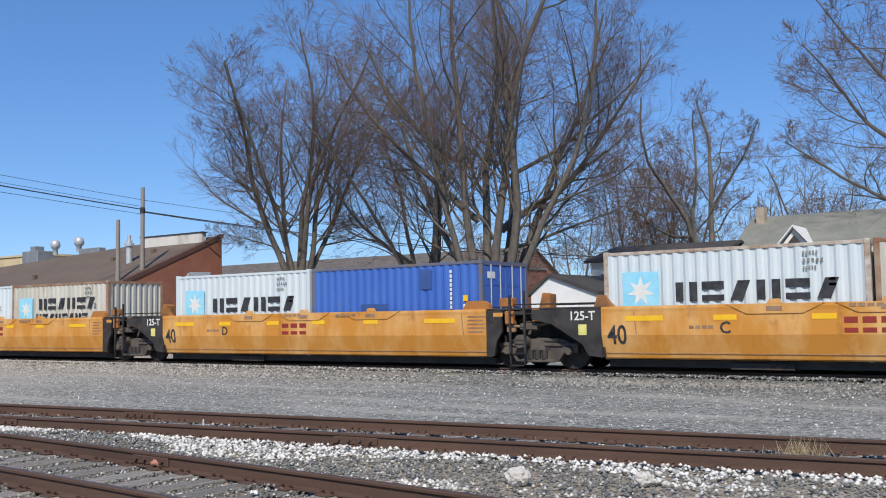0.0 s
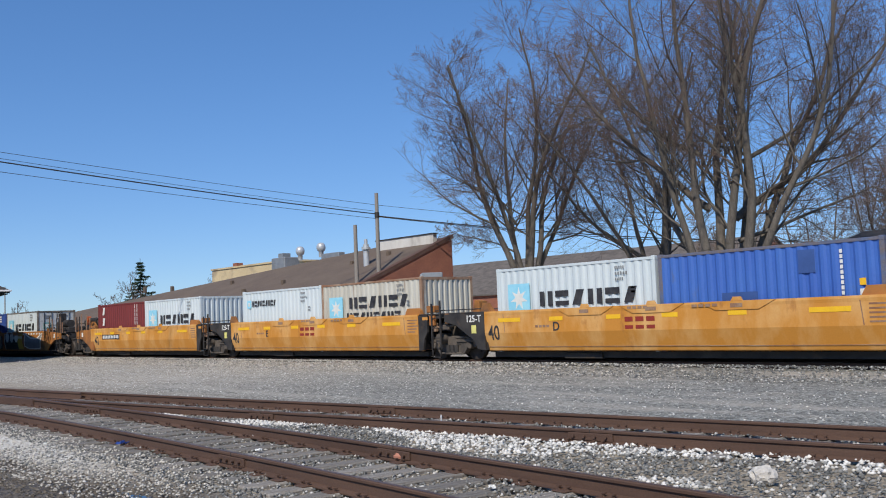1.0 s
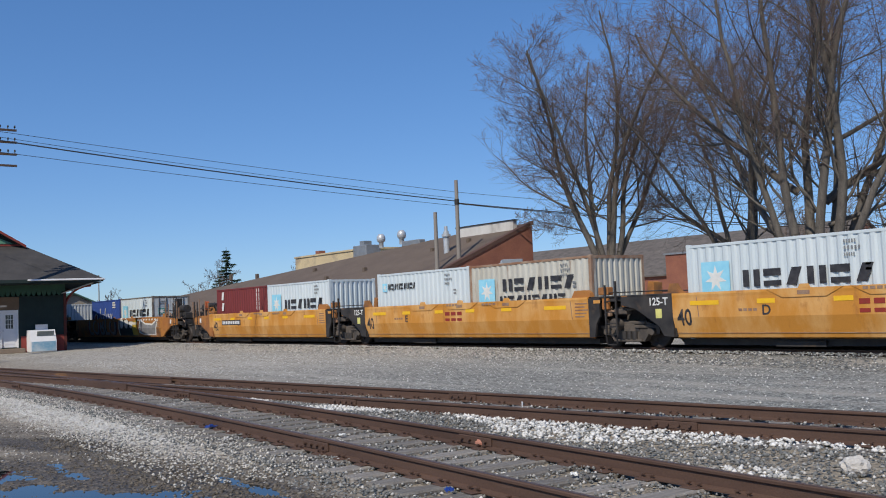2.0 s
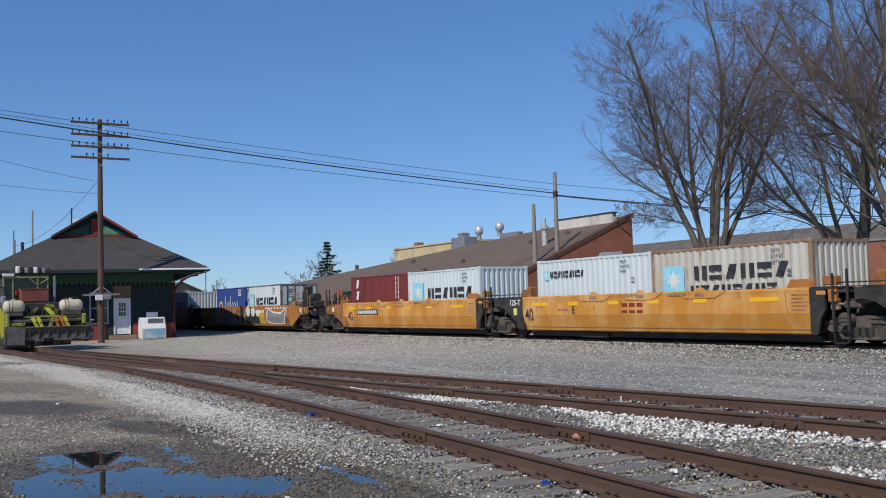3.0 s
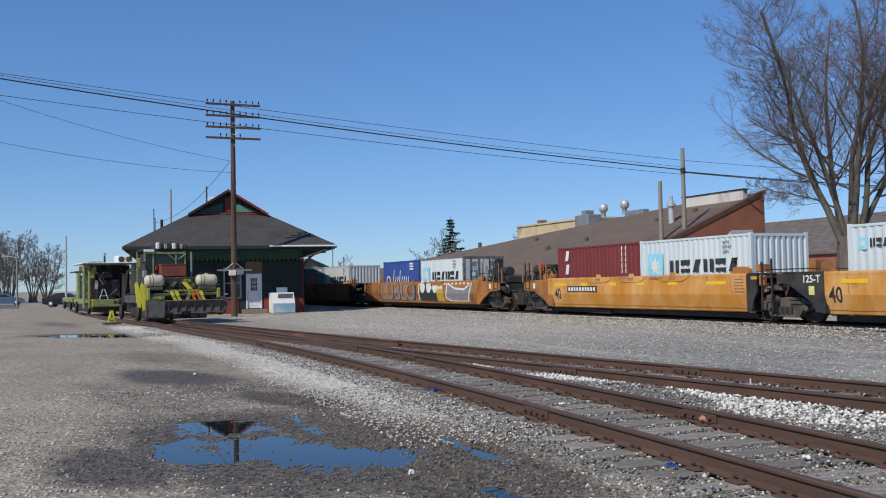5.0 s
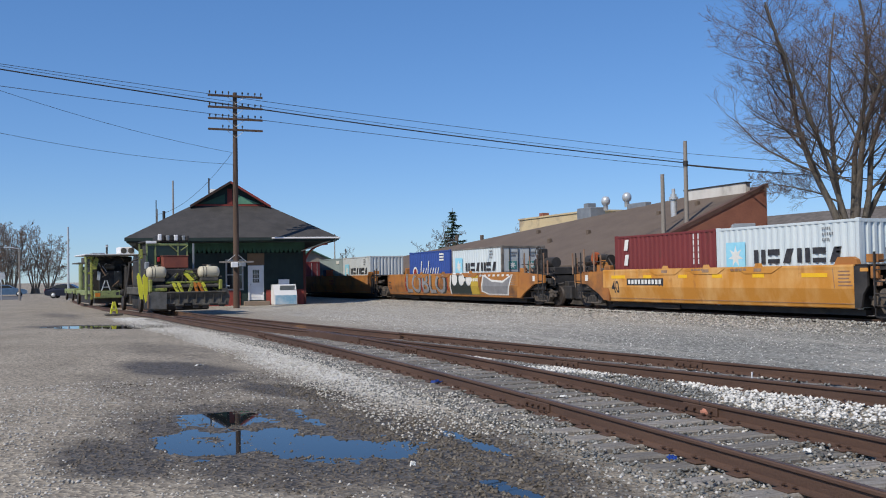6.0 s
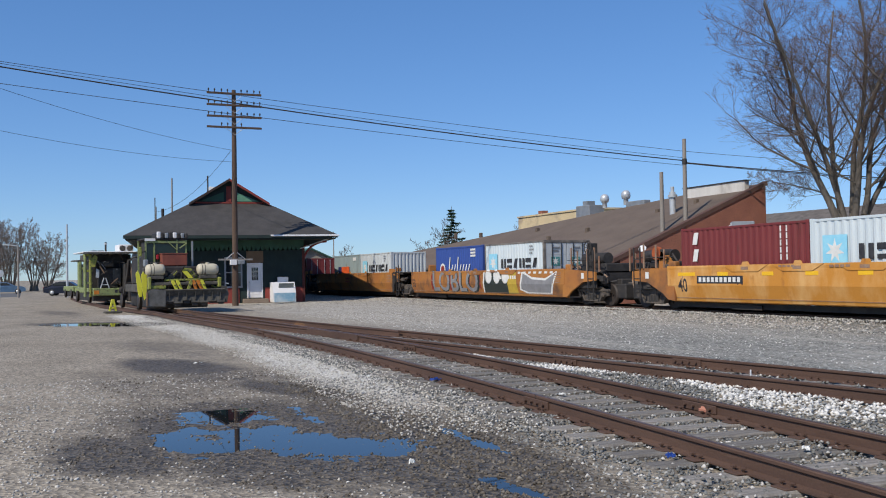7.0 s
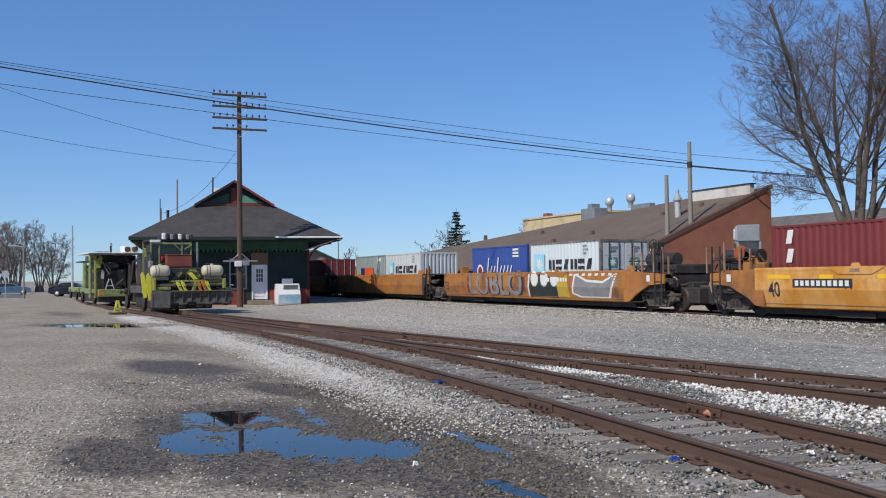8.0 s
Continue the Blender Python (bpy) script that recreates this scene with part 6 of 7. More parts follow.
def bare_tree(label, x, y, stems, height, fan, seed, r=0.28, fork=1.5, per=(9, 8, 7, 5), tm=None, rmin=0.008, limbs=(), crook=0.05, ratio=0.42):
    """Leafless tree: stems fan out from one bole; limbs, branches and twigs in four further orders.
    limbs: long low boughs as (height, lean to the side in degrees, length, radius)."""
    rs = np.random.default_rng(seed)
    t = thing("bare_tree", label, "tree", pose(x, y, 0))
    far = math.hypot(x, y)
    side, away = np.array([y / far, -x / far, 0]), np.array([x / far, y / far, 0])
    up = np.array([0, 0, 1.0])
    start, aim, length, radius = [], [], [], []
    for i in range(stems):
        lean = radians(fan) * ((2 * i + 1) / stems - 1) * rs.uniform(0.8, 1.15)
        deep = radians(fan) * 0.8 * (1 if i % 2 else -1) * rs.uniform(0.2, 1.0)
        d = up + side * math.tan(lean) + away * math.tan(deep)
        start.append(side * 0.13 * stems * math.sin(lean) * 1.6 + away * 0.12 * math.sin(deep) * stems + up * (fork - 0.25))
        aim.append(d / np.linalg.norm(d))
        length.append((height - fork) * rs.uniform(0.82, 1.0) * (1 if abs(lean) < 0.35 else 0.92))
        radius.append(r * rs.uniform(0.7, 1.05))
    for z, lean, ln, rr in limbs:
        d = up * math.cos(radians(lean)) + side * math.sin(radians(lean)) + away * rs.uniform(-0.15, 0.15)
        start.append(up * z + side * 0.12 * z * math.sin(radians(lean)))
        aim.append(d / np.linalg.norm(d))
        length.append(ln)
        radius.append(rr)
    trunk, boughs, fine = Wood(), Wood(), Wood()
    trunk.add(np.array([[0, 0, -0.3]]), np.array([[0, 0, fork]]), np.array([r * 1.5 + 0.08 * stems]), np.array([r * 1.15 + 0.06 * stems]))
    state = [np.array(q) for q in (start, aim, length, radius)]
    orders = ((14, crook * 1.3, 0.025, trunk), (8, crook * 2.2, 0.045, boughs), (5, crook * 3.0, 0.06, boughs), (3, crook * 3.3, 0.065, fine), (2, crook * 3.4, 0.08, fine))
    for k, (n, wander, lift, wood) in enumerate(orders[:len(per) + 1]):
        pts, dirs, rad = branch_runs(rs, *state, n, wander, lift)
        rad = np.maximum(rad, rmin * 0.6)
        for j in range(n):
            wood.add(pts[:, j], pts[:, j + 1], rad[:, j], rad[:, j + 1])
        if k < len(per):
            state = sprout(rs, pts, dirs, rad, state[2], per[k], 0.16 if k == 0 else 0.10, ((0.5, 1.05), (0.5, 1.05), (0.4, 0.95), (0.25, 0.7))[k], ratio if k == 0 else (0.54, 0.64, 0.95)[k - 1], 0.5, rmin)
    part("trunk", trunk.mesh("trunk", 8, bark), None, t)
    tagged(part("branchwork", boughs.mesh("branchwork", 3, bark), None, t), kind="stuff")
    tagged(part("crown", fine.mesh("crown", 3, tm or twig_mat), None, t), kind="stuff")
    return t


bare_tree("large many-stemmed bare maple with a broad dense crown", -23.2, 37.6, 9, 20.5, 30, 11, r=0.25, fork=2.2, rmin=0.0065, per=(12, 8, 6, 3),
          limbs=((6.0, -58, 10.5, 0.17), (8.5, -66, 7.0, 0.11), (5.5, 42, 11.5, 0.18), (8.0, 62, 8.0, 0.11), (4.5, 70, 6.0, 0.10)))
bare_tree("tall bare tree with several leaning stems", -35.6, 37.9, 7, 17.8, 22, 8, r=0.19, fork=3.6, rmin=0.0065, per=(13, 8, 6, 3), limbs=((6.5, -36, 6.5, 0.08), (5.0, -72, 3.8, 0.05), (5.5, 62, 3.8, 0.05)))
bare_tree("slender bare tree with forked trunks", -30.2, 42.0, 5, 16.5, 20, 23, r=0.2, fork=1.8, rmin=0.0065, per=(9, 7, 6, 3), limbs=((4.0, -48, 9.0, 0.13),))
bare_tree("bare tree with crooked dark limbs behind the houses", -19.6, 56.0, 3, 16.8, 14, 31, r=0.22, fork=3.0, per=(6, 6, 5, 4), crook=0.11, rmin=0.011, limbs=((6.0, -62, 5.0, 0.11), (8.0, 45, 5.5, 0.10)))
bare_tree("spreading bare tree beside the white house", -5.6, 56.0, 4, 22.0, 24, 44, r=0.30, fork=3.0, per=(9, 7, 6, 3), rmin=0.011, crook=0.07, limbs=((6.0, -74, 9.5, 0.15), (9.0, -68, 10.5, 0.16), (12.0, -60, 9.0, 0.13), (7.0, 60, 9.0, 0.14)))
bare_tree("reddish bare tree behind the garage", -27.2, 62.0, 5, 13.2, 22, 52, r=0.15, fork=1.2, per=(7, 6, 6, 3), tm=twig_mat, rmin=0.013)
bare_tree("reddish bare tree behind the farmhouse", -24.8, 64.0, 5, 13.8, 22, 53, r=0.15, fork=1.2, per=(7, 6, 6, 3), tm=twig_mat, rmin=0.013)
bare_tree("thin bare tree behind the rooftops", -14.6, 68.0, 4, 12.5, 20, 56, r=0.15, fork=1.2, per=(7, 6, 5, 3), tm=far_twig, rmin=0.013)
bare_tree("thin bare tree behind the house", -33.5, 66.0, 3, 11.0, 20, 54, r=0.14, fork=1.2, per=(6, 6, 5, 3), tm=far_twig, rmin=0.012)
bare_tree("small bare tree by the brown roof", -84.0, 37.2, 4, 6.8, 12, 61, r=0.07, fork=1.0, per=(6, 6, 5), rmin=0.014, ratio=0.35)
bare_tree("small bare tree in the distance", -95.0, 39.5, 4, 5.8, 12, 62, r=0.07, fork=1.0, per=(6, 6, 5), rmin=0.014, ratio=0.35)
bare_tree("small bare tree near the cream block", -92.0, 50.5, 5, 7.6, 22, 63, r=0.09, fork=1.0, per=(6, 6, 5), rmin=0.014)
bare_tree("small bare tree near the green shed", -98.0, 31.5, 5, 4.6, 30, 64, r=0.08, fork=0.8, per=(6, 6, 5), rmin=0.014)
for _i, (_x, _y, _h) in enumerate(((-150, -8.5, 10.5), (-154, -4.5, 11), (-150, -1.8, 10.4), (-156, 1.2, 10.6), (-150, 3.0, 8.6), (-150, -12.5, 11), (-158, -2.9, 10.8), (-165, 22.0, 8.5), (-170, 30.0, 8.5))):
    bare_tree("distant bare woodland tree by the road", _x, _y, 7, _h, 17, 70 + _i, r=0.11, fork=0.8, per=(8, 6, 6), tm=far_twig, rmin=0.022, ratio=0.32)
for _i, (_x, _y, _h) in enumerate(((-37, 60, 9.0), (-29.5, 72, 11), (-21.6, 72, 10.5), (-18.5, 70, 11), (-44, 70, 8.5), (-5, 74, 11), (-33, 54, 6.5))):
    bare_tree("thin brushy bare tree among back gardens", _x, _y, 5, _h, 24, 90 + _i, r=0.11, fork=0.8, per=(7, 6, 6), tm=far_twig, rmin=0.015)


def spruce(x, y, h):
    """Conifer with drooping whorls of needle sprays."""
    rd = random.Random(3)
    t = thing("spruce_tree", "dark green spruce with ragged outline", "tree", pose(x, y, 0))
    part("trunk", Shape().tube((0, 0, -0.2), (0, 0, h), 0.16, 0.02, n=8), bark, t)
    w = Wood()
    sp = []
    for i in range(24):
        z = 1.0 + (h - 1.1) * i / 24
        reach = (1 - i / 24) ** 0.8 * h * 0.27 + 0.16
        for k in range(6):
            a = rd.uniform(0, 6.283)
            L = reach * rd.uniform(0.5, 1.15)
            steps = max(3, int(L * 6))
            for j in range(steps):
                f0 = (j + 0.6) / steps
                p = Vector((math.cos(a) * L * f0, math.sin(a) * L * f0, z - 0.35 * L * f0 + 0.28 * L * f0 ** 3))
                for _ in range(8):
                    q = p + Vector((rd.gauss(0, 0.13) + math.cos(a) * 0.12, rd.gauss(0, 0.10) + math.sin(a) * 0.12, rd.gauss(-0.12, 0.09)))
                    w.add(np.array([p]), np.array([q]), np.array([0.045]), np.array([0.010]))
    tagged(part("crown", w.mesh("crown", 3, island_mat("spruce_needles", [(0.015, 0.035, 0.02), (0.03, 0.055, 0.03), (0.02, 0.045, 0.028)])), None, t), kind="stuff")


spruce(-94.8, 42.5, 9.0)
# ---- track machines on the siding ----
lime = mat("lime_yellow_paint", (0.36, 0.385, 0.07), (0.18, 0.19, 0.055), 5, 0.65, 0, 25, 0.1, stain=(0.09, 0.08, 0.05), stain_scale=9.0, stain_amt=0.35, contrast=(0.3, 0.7))
lime_pale = mat("faded_lime_paint", (0.29, 0.345, 0.13), (0.17, 0.205, 0.095), 5, 0.65, 0, 25, 0.1, stain=(0.09, 0.085, 0.06), stain_scale=9.0, stain_amt=0.3, contrast=(0.3, 0.7))
bright_yellow = mat("bright_yellow_plate", (0.70, 0.68, 0.06), (0.6, 0.58, 0.06), 2, 0.5, 0, 25, 0.05)
plow_grey = mat("scuffed_plow_steel", (0.06, 0.057, 0.05), (0.12, 0.11, 0.095), 3, 0.75, 0.1, 30, 0.2)
cream_tank = mat("cream_plastic_tank", (0.58, 0.53, 0.40), (0.5, 0.45, 0.34), 2, 0.5, 0, 20, 0.03)
rust_box = mat("rust_red_box", (0.24, 0.07, 0.045), (0.18, 0.055, 0.04), 2, 0.7, 0, 20, 0.1)
brown_plate = mat("brown_scarred_steel", (0.20, 0.13, 0.08), (0.14, 0.09, 0.06), 2, 0.75, 0, 20, 0.2)
orange_part = mat("orange_part", (0.65, 0.22, 0.03), None, 3, 0.6)


def wheel4(t, xs, r=0.36, gauge=0.75, yc=0.0):
    for x in xs:
        for sd in (-1, 1):
            part("wheel", Shape().lathe([(0.1, -0.06), (r, -0.06), (r, 0.05), (r + 0.03, 0.07), (0.1, 0.07)], 20, tf=Matrix.Translation((x, yc + sd * gauge, 0.17 + r)) @ pose(0, 0, 0, -sd * 90, 0, 0)), wheel_steel, t)


def rod(a, b, r, n=6):
    return Shape().tube(a, b, r, n=n)


def regulator():
    """Ballast regulator: ragged dark plow, cream tanks, open-framed cab, folded yellow wings."""
    t = thing("ballast_regulator", "lime-yellow rail ballast machine with dark plow and cream tanks", "track machine", pose(-46.4, 6.95, 0, 0, 0, 5))
    rd = random.Random(12)
    # mouldboard in plates with worn lower edges
    for i in range(7):
        y = -0.96 + i * 0.403
        lo = rd.uniform(0.40, 0.58)
        part("plow_plate", Shape().plate([(0.0, lo), (0.10, lo + 0.06), (0.02, 0.80), (0.12, 1.06), (-0.10, 1.12), (-0.16, lo)][::-1], "y", y, y + 0.396), plow_grey, t, "dark scuffed plow plate")
        part("plow_rib", Shape().plate([(0.02, 0.5), (0.12, 0.62), (0.12, 1.04), (0.02, 1.06)][::-1], "y", y + 0.17, y + 0.20), plow_grey, t)
        part("cutting_edge", Shape().box(-0.02, 0.05, y + rd.uniform(0, 0.1), y + rd.uniform(0.3, 0.396), lo - rd.uniform(0.04, 0.12), lo + 0.04, bev=0.015), black_paint, t)
    part("plow_lip", Shape().box(0.0, 0.16, -0.96, 1.86, 1.04, 1.11, bev=0.03), plow_grey, t)
    part("side_wing", Shape().plate([(-1.82, 0.36), (-0.98, 0.32), (-0.96, 1.10), (-1.60, 1.14), (-1.80, 0.98)], "x", 0.10, 0.17), mat("grey_scraped_steel", (0.16, 0.155, 0.145), (0.10, 0.095, 0.085), 4, 0.6, 0.2, 30, 0.2), t, "plain grey scraped side wing")
    part("side_wing", Shape().plate([(1.72, 0.5), (1.98, 0.42), (2.06, 0.85), (1.96, 1.22), (1.70, 1.25)], "x", -0.05, 0.04), plow_grey, t)
    part("wing_edge", Shape().box(0.08, 0.2, -1.84, -1.78, 0.36, 1.0), brown_plate, t)
    # front frame with beams, cylinders and links
    part("front_beam", Shape().box(-0.30, -0.12, -0.95, 1.75, 1.50, 1.60, bev=0.02), lime, t)
    part("front_beam", Shape().box(-0.36, -0.06, -1.6, 1.9, 1.30, 1.44, bev=0.03), plow_grey, t)
    part("front_beam", Shape().box(-0.25, -0.05, -1.7, -0.9, 1.14, 1.30, bev=0.02), lime, t)
    part("beam_end", Shape().box(-0.30, 0.02, 1.55, 1.72, 1.18, 1.66, bev=0.03), lime, t)
    part("beam_end", Shape().box(-0.30, 0.02, -1.72, -1.58, 1.12, 1.7, bev=0.03), lime, t)
    part("backing_plate", Shape().box(-0.62, -0.5, -1.6, 1.7, 0.5, 1.75), black_paint, t)
    for y in (-0.75, 0.05, 0.95, 1.35):
        part("cylinder", rod((-0.15, y, 1.42), (-0.12, y + 0.55, 1.36), 0.07, 10), plow_grey, t)
        part("piston", rod((-0.12, y + 0.5, 1.36), (-0.1, y + 0.75, 1.33), 0.03, 8), galv, t)
    for y, lean, m in ((-0.52, 26, bright_yellow), (-0.30, 24, bright_yellow), (0.18, -22, lime), (0.42, 18, orange_part), (0.66, 24, orange_part), (0.84, 22, bright_yellow)):
        part("lift_arm", Shape().plate([(-0.06, -0.30), (0.06, -0.30), (0.075, 0.22), (0.0, 0.30), (-0.075, 0.22)], "x", 0.0, 0.07), m, t, m=pose(0.02, y, 1.28, lean, 0, 0))
        part("pin", rod((0.05, y, 1.30), (0.13, y, 1.30), 0.035, 8), plow_grey, t)
    part("boom", Shape().plate([(-0.05, 2.12), (0.35, 2.10), (0.62, 1.72), (0.50, 1.66), (0.22, 1.9), (-0.08, 2.0)], "x", -0.45, -0.30), lime, t)
    part("boom", Shape().plate([(-0.10, 1.95), (0.12, 1.98), (0.42, 1.64), (0.20, 1.62)], "x", -0.28, -0.20), bright_yellow, t)
    part("boom", Shape().plate([(-0.85, 1.62), (-0.5, 1.62), (-0.25, 1.95), (-0.4, 2.0)], "x", -0.45, -0.32), plow_grey, t)
    for k in range(9):
        y, w, h = -0.95 + k * 0.20, rd.uniform(0.14, 0.30), rd.uniform(0.25, 0.55)
        part("hose", Shape().pipe([(-0.5 + k * 0.03, y + w * math.cos(math.pi * i / 9), 1.6 + h * math.sin(math.pi * i / 9)) for i in range(10)], 0.028), black_paint, t)
    for y0, ln in ((-1.80, 0.90), (0.60, 1.02)):
        body = [(0.02, 0.0), (0.18, 0.02), (0.26, 0.09), (0.285, 0.22), (0.285, ln - 0.22), (0.26, ln - 0.09), (0.18, ln - 0.02), (0.02, ln)]
        tk = part("tank", Shape().lathe(body, 20, tf=Matrix.Translation((-0.25, y0, 2.03)) @ pose(0, 0, 0, -90, 0, 0)), cream_tank, t, "cream plastic water tank")
        part("tank_cap", Shape().tube((-0.25, y0 + ln / 2, 2.29), (-0.25, y0 + ln / 2, 2.37), 0.09, n=12), cream_tank, tk)
        for dy in (0.2, 0.34):
            part("strap", Shape().lathe([(0.287, 0), (0.292, 0.015), (0.287, 0.03)], 20, tf=Matrix.Translation((-0.25, y0 + dy, 2.03)) @ pose(0, 0, 0, -90, 0, 0)), plow_grey, tk)
        part("tank_stand", Shape().box(-0.48, -0.04, y0 + 0.1, y0 + ln - 0.1, 1.60, 1.76, bev=0.02), plow_grey, t)
        part("tank_rail", rod((-0.25, y0 + 0.2, 2.38), (-0.25, y0 + ln - 0.15, 2.38), 0.02), black_paint, tk)
    for i in range(26):
        y, z = rd.uniform(-1.5, 1.7), rd.uniform(1.12, 1.95)
        part("linkage", rod((-0.45, y, z), (rd.uniform(-0.4, 0.02), y + rd.uniform(-0.35, 0.35), z + rd.uniform(-0.3, 0.3)), rd.uniform(0.018, 0.045)), (black_paint, lime, plow_grey, brown_plate, black_paint)[i % 5], t)
    # chassis
    part("frame", Shape().box(-6.4, -0.6, -1.6, 1.3, 0.95, 1.35, bev=0.04), plow_grey, t)
    # added black block that stands in for the deep shade behind the plow
    part("undergear", Shape().box(-6.2, -0.55, -1.35, 1.2, 0.22, 0.95, bev=0.05), black_paint, t)
    part("engine", Shape().box(-2.0, -0.65, -0.95, 1.0, 1.35, 2.2, bev=0.06), black_paint, t)
    part("tool_box", Shape().box(-1.5, -0.95, -0.88, 0.32, 2.24, 2.80, bev=0.025), rust_box, t, "rust-red tool box")
    part("tool_box_lid", Shape().box(-1.52, -0.93, -0.90, 0.34, 2.80, 2.84, bev=0.01), rust_box, t)
    part("red_lamp", Shape().box(-1.45, -1.35, -1.05, -0.94, 2.55, 2.78, bev=0.02), mat("red_plastic", (0.4, 0.02, 0.03), None, 4, 0.4, bump=0), t)
    # open-framed cab: slim pale posts, dark glass set back, cluttered roof
    for x in (-1.62, -3.4):
        for y in (-1.50, -1.10, -0.02, 0.42):
            part("cab_post", Shape().box(x - 0.035, x + 0.035, y - 0.035, y + 0.035, 1.35, 3.5), lime_pale, t)
    part("cab_floor", Shape().box(-3.4, -1.6, -1.50, 0.46, 1.35, 1.72), black_paint, t)
    glass = mat("cab_dark_glass", (0.012, 0.024, 0.018), None, 3, 0.12, bump=0, spec=0.5)
    for y0, y1 in ((-1.46, -1.14), (-1.06, -0.06), (0.02, 0.38)):
        part("windscreen", Shape().box(-1.64, -1.62, y0, y1, 2.05, 3.32), glass, t)
    part("cab_interior", Shape().box(-3.3, -1.75, -1.40, 0.34, 1.72, 3.4), black_paint, t)
    part("cab_panel", Shape().box(-1.60, -1.56, -1.46, -0.9, 1.45, 2.05), lime_pale, t)
    part("cab_header", Shape().box(-1.64, -1.56, -1.52, 0.46, 3.34, 3.46, bev=0.01), lime_pale, t)
    part("cab_header", Shape().box(-1.56, -1.50, -1.56, -1.06, 3.44, 3.56, bev=0.01), white_paint, t)
    part("cab_roof", Shape().box(-3.5, -1.55, -1.56, 0.5, 3.5, 3.58, bev=0.02), black_paint, t)
    for i in range(8):
        y, w = -0.98 + i * 0.19, rd.uniform(0.10, 0.18)
        part("work_lamp", Shape().box(-1.66, -1.48, y, y + w, 3.58, 3.58 + rd.uniform(0.2, 0.34), bev=0.03), (white_paint, black_paint, metal_grey, black_paint)[i % 4], t)
    part("air_conditioner", Shape().box(-3.2, -1.9, -0.9, 0.3, 3.58, 3.88, bev=0.05), black_paint, t)
    part("wiper", rod((-1.58, -0.9, 2.2), (-1.58, -0.5, 2.9), 0.015), black_paint, t)
    part("cab_brace", rod((-1.56, -0.4, 3.34), (-1.56, -0.02, 3.0), 0.03), lime_pale, t)
    part("cab_brace", rod((-1.56, 0.46, 3.34), (-1.56, 0.10, 3.1), 0.03), lime_pale, t)
    part("mast", Shape().box(-1.55, -1.47, 0.66, 0.74, 1.35, 3.45), metal_grey, t)
    part("mirror", Shape().box(-1.5, -1.42, -1.86, -1.72, 2.7, 3.15, bev=0.02), lime, t)
    part("mirror_arm", rod((-1.5, -1.73, 2.9), (-1.6, -1.5, 2.95), 0.02), black_paint, t)
    for i in range(7):
        y, z = rd.uniform(-1.66, -1.4), rd.uniform(1.3, 2.5)
        part("side_gear", Shape().box(-1.6, -1.3, y - 0.08, y + 0.12, z - 0.15, z + 0.2, bev=0.04), (black_paint, plow_grey, metal_grey)[i % 3], t)
    for x, y, lean, h in ((-0.9, -1.96, 5, 1.0), (-0.75, -1.76, 2, 0.92), (-1.1, -1.62, -6, 0.8)):
        part("folded_wing", Shape().plate([(-0.03, -0.72 * h), (0.07, -0.6 * h), (0.12, 0.1), (0.07, 0.55 * h), (-0.02, 0.75 * h), (-0.11, 0.6 * h), (-0.10, -0.2)], "x", 0, 0.05), bright_yellow, t, "bright yellow folded wing", m=pose(x, y, 1.28, lean, 0, 0))
    part("rear_body", Shape().box(-6.3, -3.6, -1.3, 1.0, 1.35, 2.7, bev=0.06), black_paint, t)
    wheel4(t, (-1.1, -5.4), yc=-1.15)


regulator()


